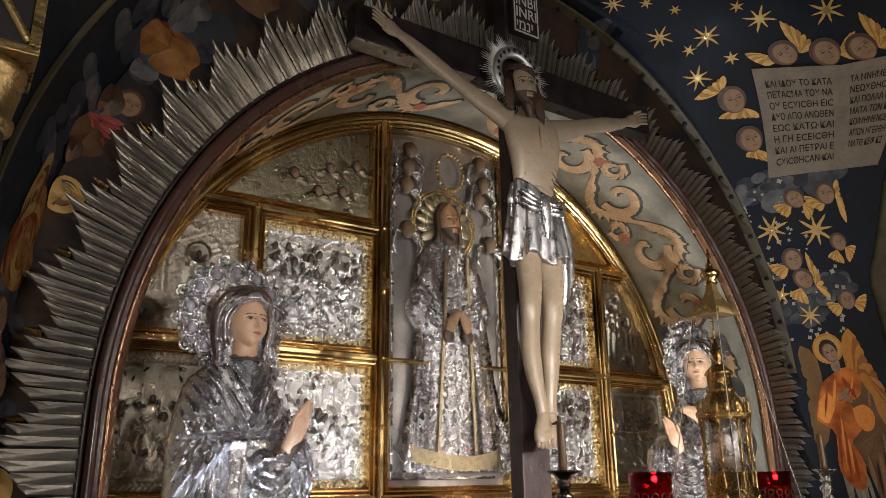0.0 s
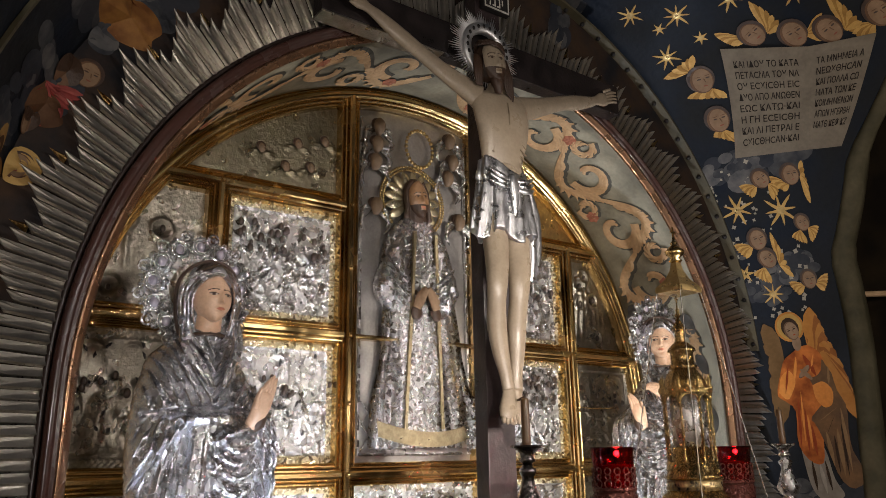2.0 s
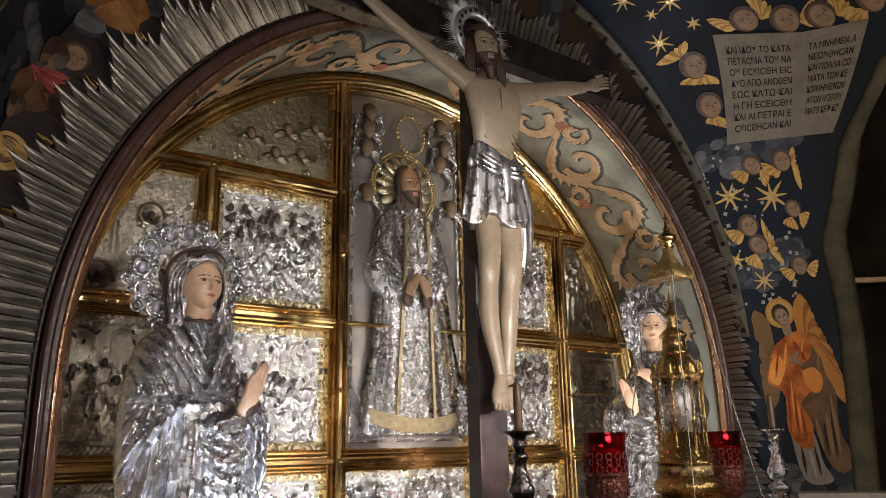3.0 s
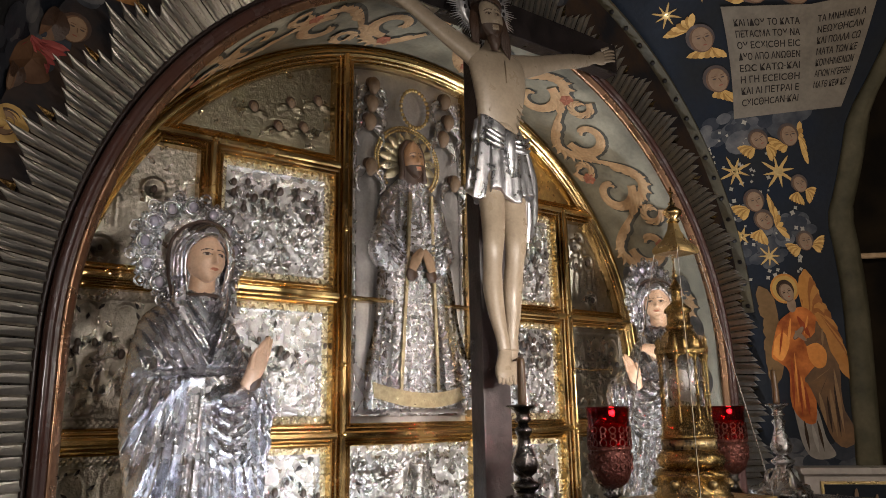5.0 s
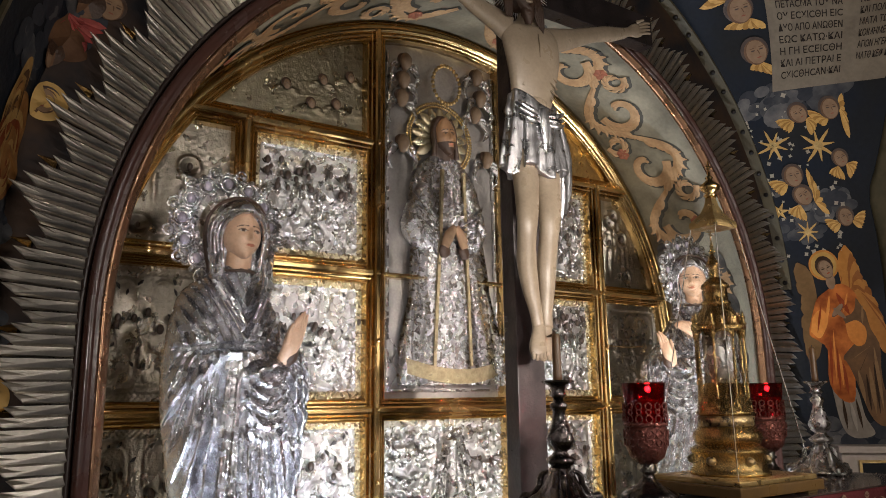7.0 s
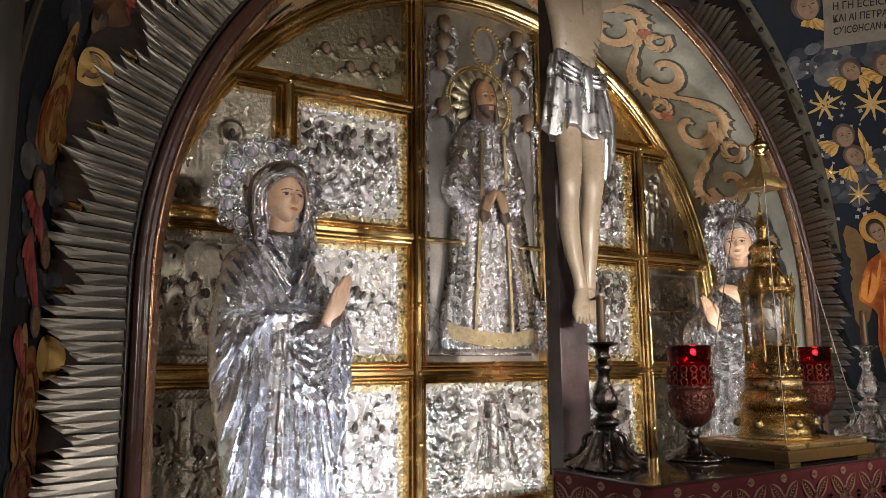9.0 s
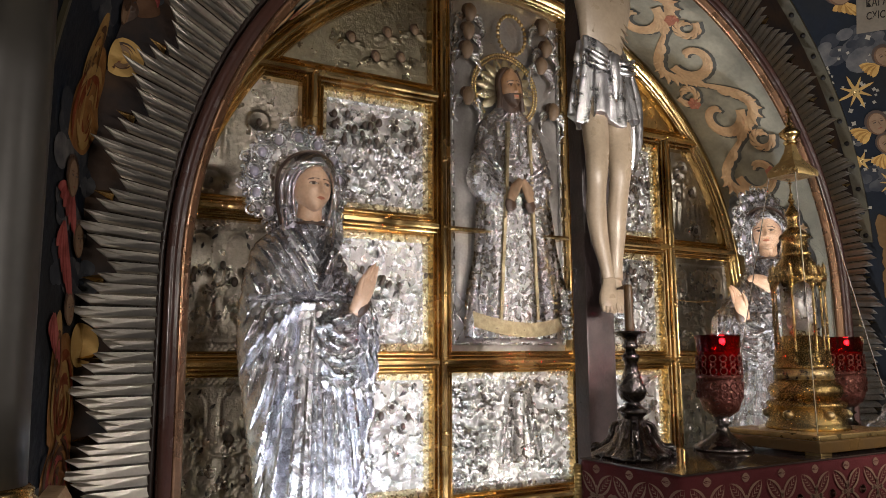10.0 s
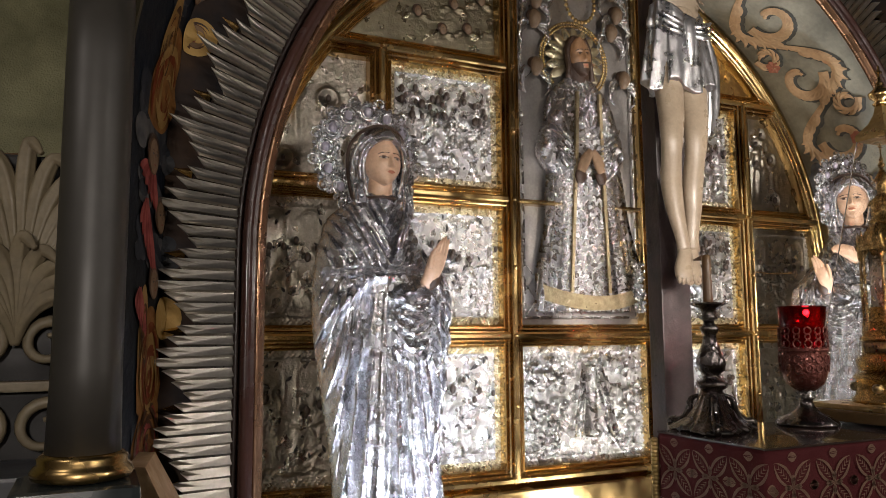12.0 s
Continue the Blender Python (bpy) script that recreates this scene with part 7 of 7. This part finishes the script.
def ribbon(bm, pts, widths, lift):
    prev = None
    for i, (p, w) in enumerate(zip(pts, widths)):
        q, o = pts[min(i + 1, len(pts) - 1)], pts[max(i - 1, 0)]
        t = np.array(q) - np.array(o)
        t = t / (np.linalg.norm(t) + 1e-9)
        nrm = np.array((-t[1], t[0]))
        a = [bm.verts.new(on_lining(*(np.array(p) + nrm * w * k), lift + (0.004 if k == 0 else 0))) for k in (-1, 0, 1)]
        if prev:
            for k in (0, 1):
                bm.faces.new((prev[k], prev[k + 1], a[k + 1], a[k]))
        prev = a


def spiral(c, r, turn, sweep, n=26):
    return [(c[0] + r * (1 - 0.8 * i / n) * math.cos(turn + sweep * i / n), c[1] + r * (1 - 0.8 * i / n) * math.sin(turn + sweep * i / n)) for i in range(n + 1)]


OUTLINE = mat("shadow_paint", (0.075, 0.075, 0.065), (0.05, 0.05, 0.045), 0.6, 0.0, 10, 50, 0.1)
rng = random.Random(31)


def leaflet(bm, c, a, L, w, curl, lift):
    pts = [(c[0] + L * t * math.cos(a + curl * t), c[1] + L * t * math.sin(a + curl * t)) for t in np.linspace(0, 1, 7)]
    if all(0.03 < p[1] < 0.57 for p in pts):
        ribbon(bm, pts, [w * math.sin(math.pi * min(0.98, 0.18 + 0.8 * t)) for t in np.linspace(0, 1, 7)], lift)


for side in (-1, 1):
    for j in range(8):
        a0 = side * (0.10 + j * 0.40)
        up = 1 if j % 2 == 0 else -1
        # each tan scroll gets a wider, offset dark copy as painted shadow
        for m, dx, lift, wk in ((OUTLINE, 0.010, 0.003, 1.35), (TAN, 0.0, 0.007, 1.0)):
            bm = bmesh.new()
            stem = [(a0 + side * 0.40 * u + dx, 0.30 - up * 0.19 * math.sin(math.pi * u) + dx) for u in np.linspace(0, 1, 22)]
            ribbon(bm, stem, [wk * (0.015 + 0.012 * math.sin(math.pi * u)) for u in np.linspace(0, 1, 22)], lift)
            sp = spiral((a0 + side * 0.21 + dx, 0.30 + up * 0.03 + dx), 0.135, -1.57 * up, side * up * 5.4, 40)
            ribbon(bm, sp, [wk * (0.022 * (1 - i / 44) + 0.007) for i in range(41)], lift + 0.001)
            for k in range(2, 34, 2):
                q, o = np.array(sp[k + 1]), np.array(sp[k - 1])
                t = math.atan2(*(q - o)[::-1])
                leaflet(bm, sp[k], t - side * up * 1.0, 0.085 * (1 - k / 60), wk * 0.020, side * up * 0.9, lift + 0.002)
            for k in range(2, 20, 2):
                q, o = np.array(stem[k + 1]), np.array(stem[k - 1])
                t = math.atan2(*(q - o)[::-1])
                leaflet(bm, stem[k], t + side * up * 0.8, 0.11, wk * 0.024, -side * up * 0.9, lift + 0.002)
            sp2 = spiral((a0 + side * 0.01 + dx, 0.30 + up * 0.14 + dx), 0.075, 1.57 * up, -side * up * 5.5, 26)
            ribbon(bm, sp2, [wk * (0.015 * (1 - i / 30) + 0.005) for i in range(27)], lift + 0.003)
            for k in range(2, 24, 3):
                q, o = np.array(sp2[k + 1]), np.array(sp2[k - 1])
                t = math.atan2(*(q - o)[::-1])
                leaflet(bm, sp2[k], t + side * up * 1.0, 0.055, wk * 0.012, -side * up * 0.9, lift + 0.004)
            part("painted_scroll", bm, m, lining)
    for j in range(6):
        bm = bmesh.new()
        c = (side * (0.28 + 0.55 * j), 0.16 + 0.26 * (j % 2))
        for k in range(6):
            a = 2 * math.pi * k / 6
            pts = [(c[0] + 0.042 * t * math.cos(a), c[1] + 0.042 * t * math.sin(a)) for t in np.linspace(0.05, 1, 5)]
            ribbon(bm, pts, [0.006, 0.014, 0.02, 0.017, 0.004], 0.010 + 0.0008 * k)
        part("painted_flower", bm, PINK, lining)
# dark storm cloud painted low on the lining
bm = bmesh.new()
for k in range(26):
    c = (2.35 + rng.uniform(-0.28, 0.45), rng.uniform(0.05, 0.5))
    w = rng.uniform(0.03, 0.07)
    ribbon(bm, [(c[0] + w * 1.4 * t, c[1] + 0.3 * w * t * t) for t in np.linspace(-1, 1, 9)], [w * math.sqrt(max(0.02, 1 - t * t)) for t in np.linspace(-1, 1, 9)], 0.003 + 0.0003 * k)
part("painted_cloud", bm, mat("storm_paint", (0.045, 0.045, 0.045), (0.13, 0.13, 0.125), 0.6, 0.0, 12, 50, 0.1, 0.9), lining)

# ---- column, carved screen and far bay ----
column = thing("column", "slender grey marble column with gilt base ring", "column", place=(-1.838, -1.3, 0))
bm = bmesh.new()
lathe(bm, [(0.077, 1.12), (0.073, 1.3), (0.072, 2.0), (0.069, 2.26)], segs=36)
part("shaft", bm, MARBLE, column, "", True)
bm = bmesh.new()
lathe(bm, [(0.085, 1.065), (0.10, 1.07), (0.105, 1.082), (0.098, 1.094), (0.090, 1.10), (0.092, 1.112), (0.082, 1.122)], segs=36)
part("base_ring", bm, GOLD, column, "gilt ring", True)
bm = bmesh.new()
lathe(bm, [(0.068, 2.24), (0.085, 2.25), (0.088, 2.27), (0.078, 2.28), (0.082, 2.33), (0.09, 2.37), (0.098, 2.385), (0.10, 2.405), (0.09, 2.415)], segs=32, ripple=lambda a, z: 1 + 0.06 * math.cos(8 * a) * (2.3 < z < 2.38))
part("capital", bm, GOLD_DULL, column, "gilt capital", True)
bm = bmesh.new()
for x0, x1, z0, z1 in ((-0.11, 0.11, 2.416, 2.44), (-0.11, 0.11, 2.73, 2.76), (-0.11, -0.085, 2.44, 2.73), (0.085, 0.11, 2.44, 2.73)):
    box(bm, x0, x1, -0.11, 0.11, z0, z1, 0.004)
limb(bm, [(-0.085, -0.105, 2.45, 0.010, 0.008), (0.085, -0.105, 2.72, 0.010, 0.008)], 8)
limb(bm, [(0.085, -0.105, 2.45, 0.010, 0.008), (-0.085, -0.105, 2.72, 0.010, 0.008)], 8)
part("impost", bm, GOLD_DULL, column, "gilt lattice impost")
bm = bmesh.new()
box(bm, -0.083, 0.083, -0.100, 0.100, 2.442, 2.728)
part("impost_core", bm, DARK, column)
bm = bmesh.new()
box(bm, -0.135, 0.115, -0.13, 0.12, 0.0, 1.062, 0.02)
part("pedestal", bm, mat("dark_green_marble", (0.020, 0.026, 0.028), (0.04, 0.05, 0.05), 0.18, 0.0, 6, 50, 0.0), column, "dark polished pedestal")
bm = bmesh.new()
loft(bm, [[(-1.74, -1.10, 1.05), (-1.70, -1.13, 1.05), (-1.56, -1.16, 0.75), (-1.60, -1.12, 0.75)], [(-1.70, -0.85, 1.05), (-1.66, -0.88, 1.05), (-1.50, -0.90, 0.75), (-1.55, -0.86, 0.75)]])
tagged(part("sloped_board", bm, TAN, None, "sloping tan board beside the column pedestal"), "", "board")
bm = bmesh.new()
box(bm, -5.0, -1.78, -0.22, -0.10, 0.0, 5.0)
structure("wall_mosaic", bm, mat("pale_mosaic", (0.26, 0.25, 0.13), (0.10, 0.095, 0.040), 0.5, 0.0, 5.5, 150, 0.5, 0.9), "olive and gold mosaic wall of the next bay", "wall")
bm = bmesh.new()
for k in range(6):
    limb(bm, smooth_path([(-2.5 + 0.02 * k, -0.225, 2.0 - 0.06 * k, 0.004, 0.004), (-2.3, -0.226, 1.98 - 0.05 * k + 0.02 * math.sin(k), 0.010, 0.005), (-2.08, -0.225, 2.0 - 0.07 * k, 0.003, 0.003)], 9), 6)
tagged(part("mosaic_branch", bm, BROWN, None, "dark branches drawn on the mosaic wall"), "", "mosaic")
# carved acanthus
acan = thing("carved_acanthus", "cream carved acanthus panel on a dark ground", "carving", place=(-2.03, -0.66, 1.05))
CREAM = mat("cream_carving", (0.25, 0.205, 0.13), (0.14, 0.11, 0.07), 0.5, 0.0, 12, 60, 0.2)
for tier, (z0, tall, n) in enumerate(((0.34, 0.54, 13), (0.30, 0.30, 9))):
    for k in range(n):
        a = math.radians(-62 + 124 * k / (n - 1))
        L = tall * (1 - 0.42 * abs(a))
        bm = bmesh.new()
        sgn = math.copysign(1, a) if abs(a) > 0.05 else 1
        y = -0.045 * tier
        limb(bm, smooth_path([(0.0, y, z0, 0.012, 0.012), (0.16 * L * math.sin(a), y - 0.02, z0 + 0.42 * L, 0.016, 0.016), (0.42 * L * math.sin(a), y - 0.035, z0 + 0.80 * L * math.cos(a * 0.4), 0.024, 0.016), (0.72 * L * math.sin(a) + 0.012 * sgn, y - 0.060, z0 + L * math.cos(a * 0.55), 0.020, 0.014), (0.82 * L * math.sin(a) + 0.045 * sgn, y - 0.085, z0 + L * math.cos(a * 0.55) - 0.035, 0.008, 0.008)], 26), 20, 0, lambda q, f: 1 + 0.16 * math.cos(5 * q) * math.sin(math.pi * f))
        part("leaf", bm, CREAM, acan, "", True)
for sx in (-1, 1):
    for zc, r in ((0.30, 0.075), (0.06, 0.085)):
        bm = bmesh.new()
        limb(bm, [(sx * (0.085 + r * (1 - 0.028 * i) * math.cos(0.32 * i)), -0.02 - 0.001 * i, zc + r * (1 - 0.028 * i) * math.sin(0.32 * i), 0.020 - 0.0005 * i, 0.016) for i in range(26)], 8)
        part("volute", bm, CREAM, acan, "", True)
bm = bmesh.new()
box(bm, -0.20, 0.20, -0.05, 0.02, 0.165, 0.195, 0.008)
part("cornice", bm, CREAM, acan)
bm = bmesh.new()
box(bm, -0.26, 0.22, 0.022, 0.06, -0.1, 0.86, 0.01)
part("ground", bm, DARK, acan)
bm = bmesh.new()
box(bm, -2.9, -1.95, -0.95, -0.25, 0.0, 1.02, 0.01)
tagged(part("side_plinth", bm, mat("blue_grey_stone", (0.06, 0.075, 0.09), (0.10, 0.08, 0.08), 0.4, 0.0, 5, 40, 0.1), None, "blue-grey stone plinth under the carved panel"), "", "plinth")
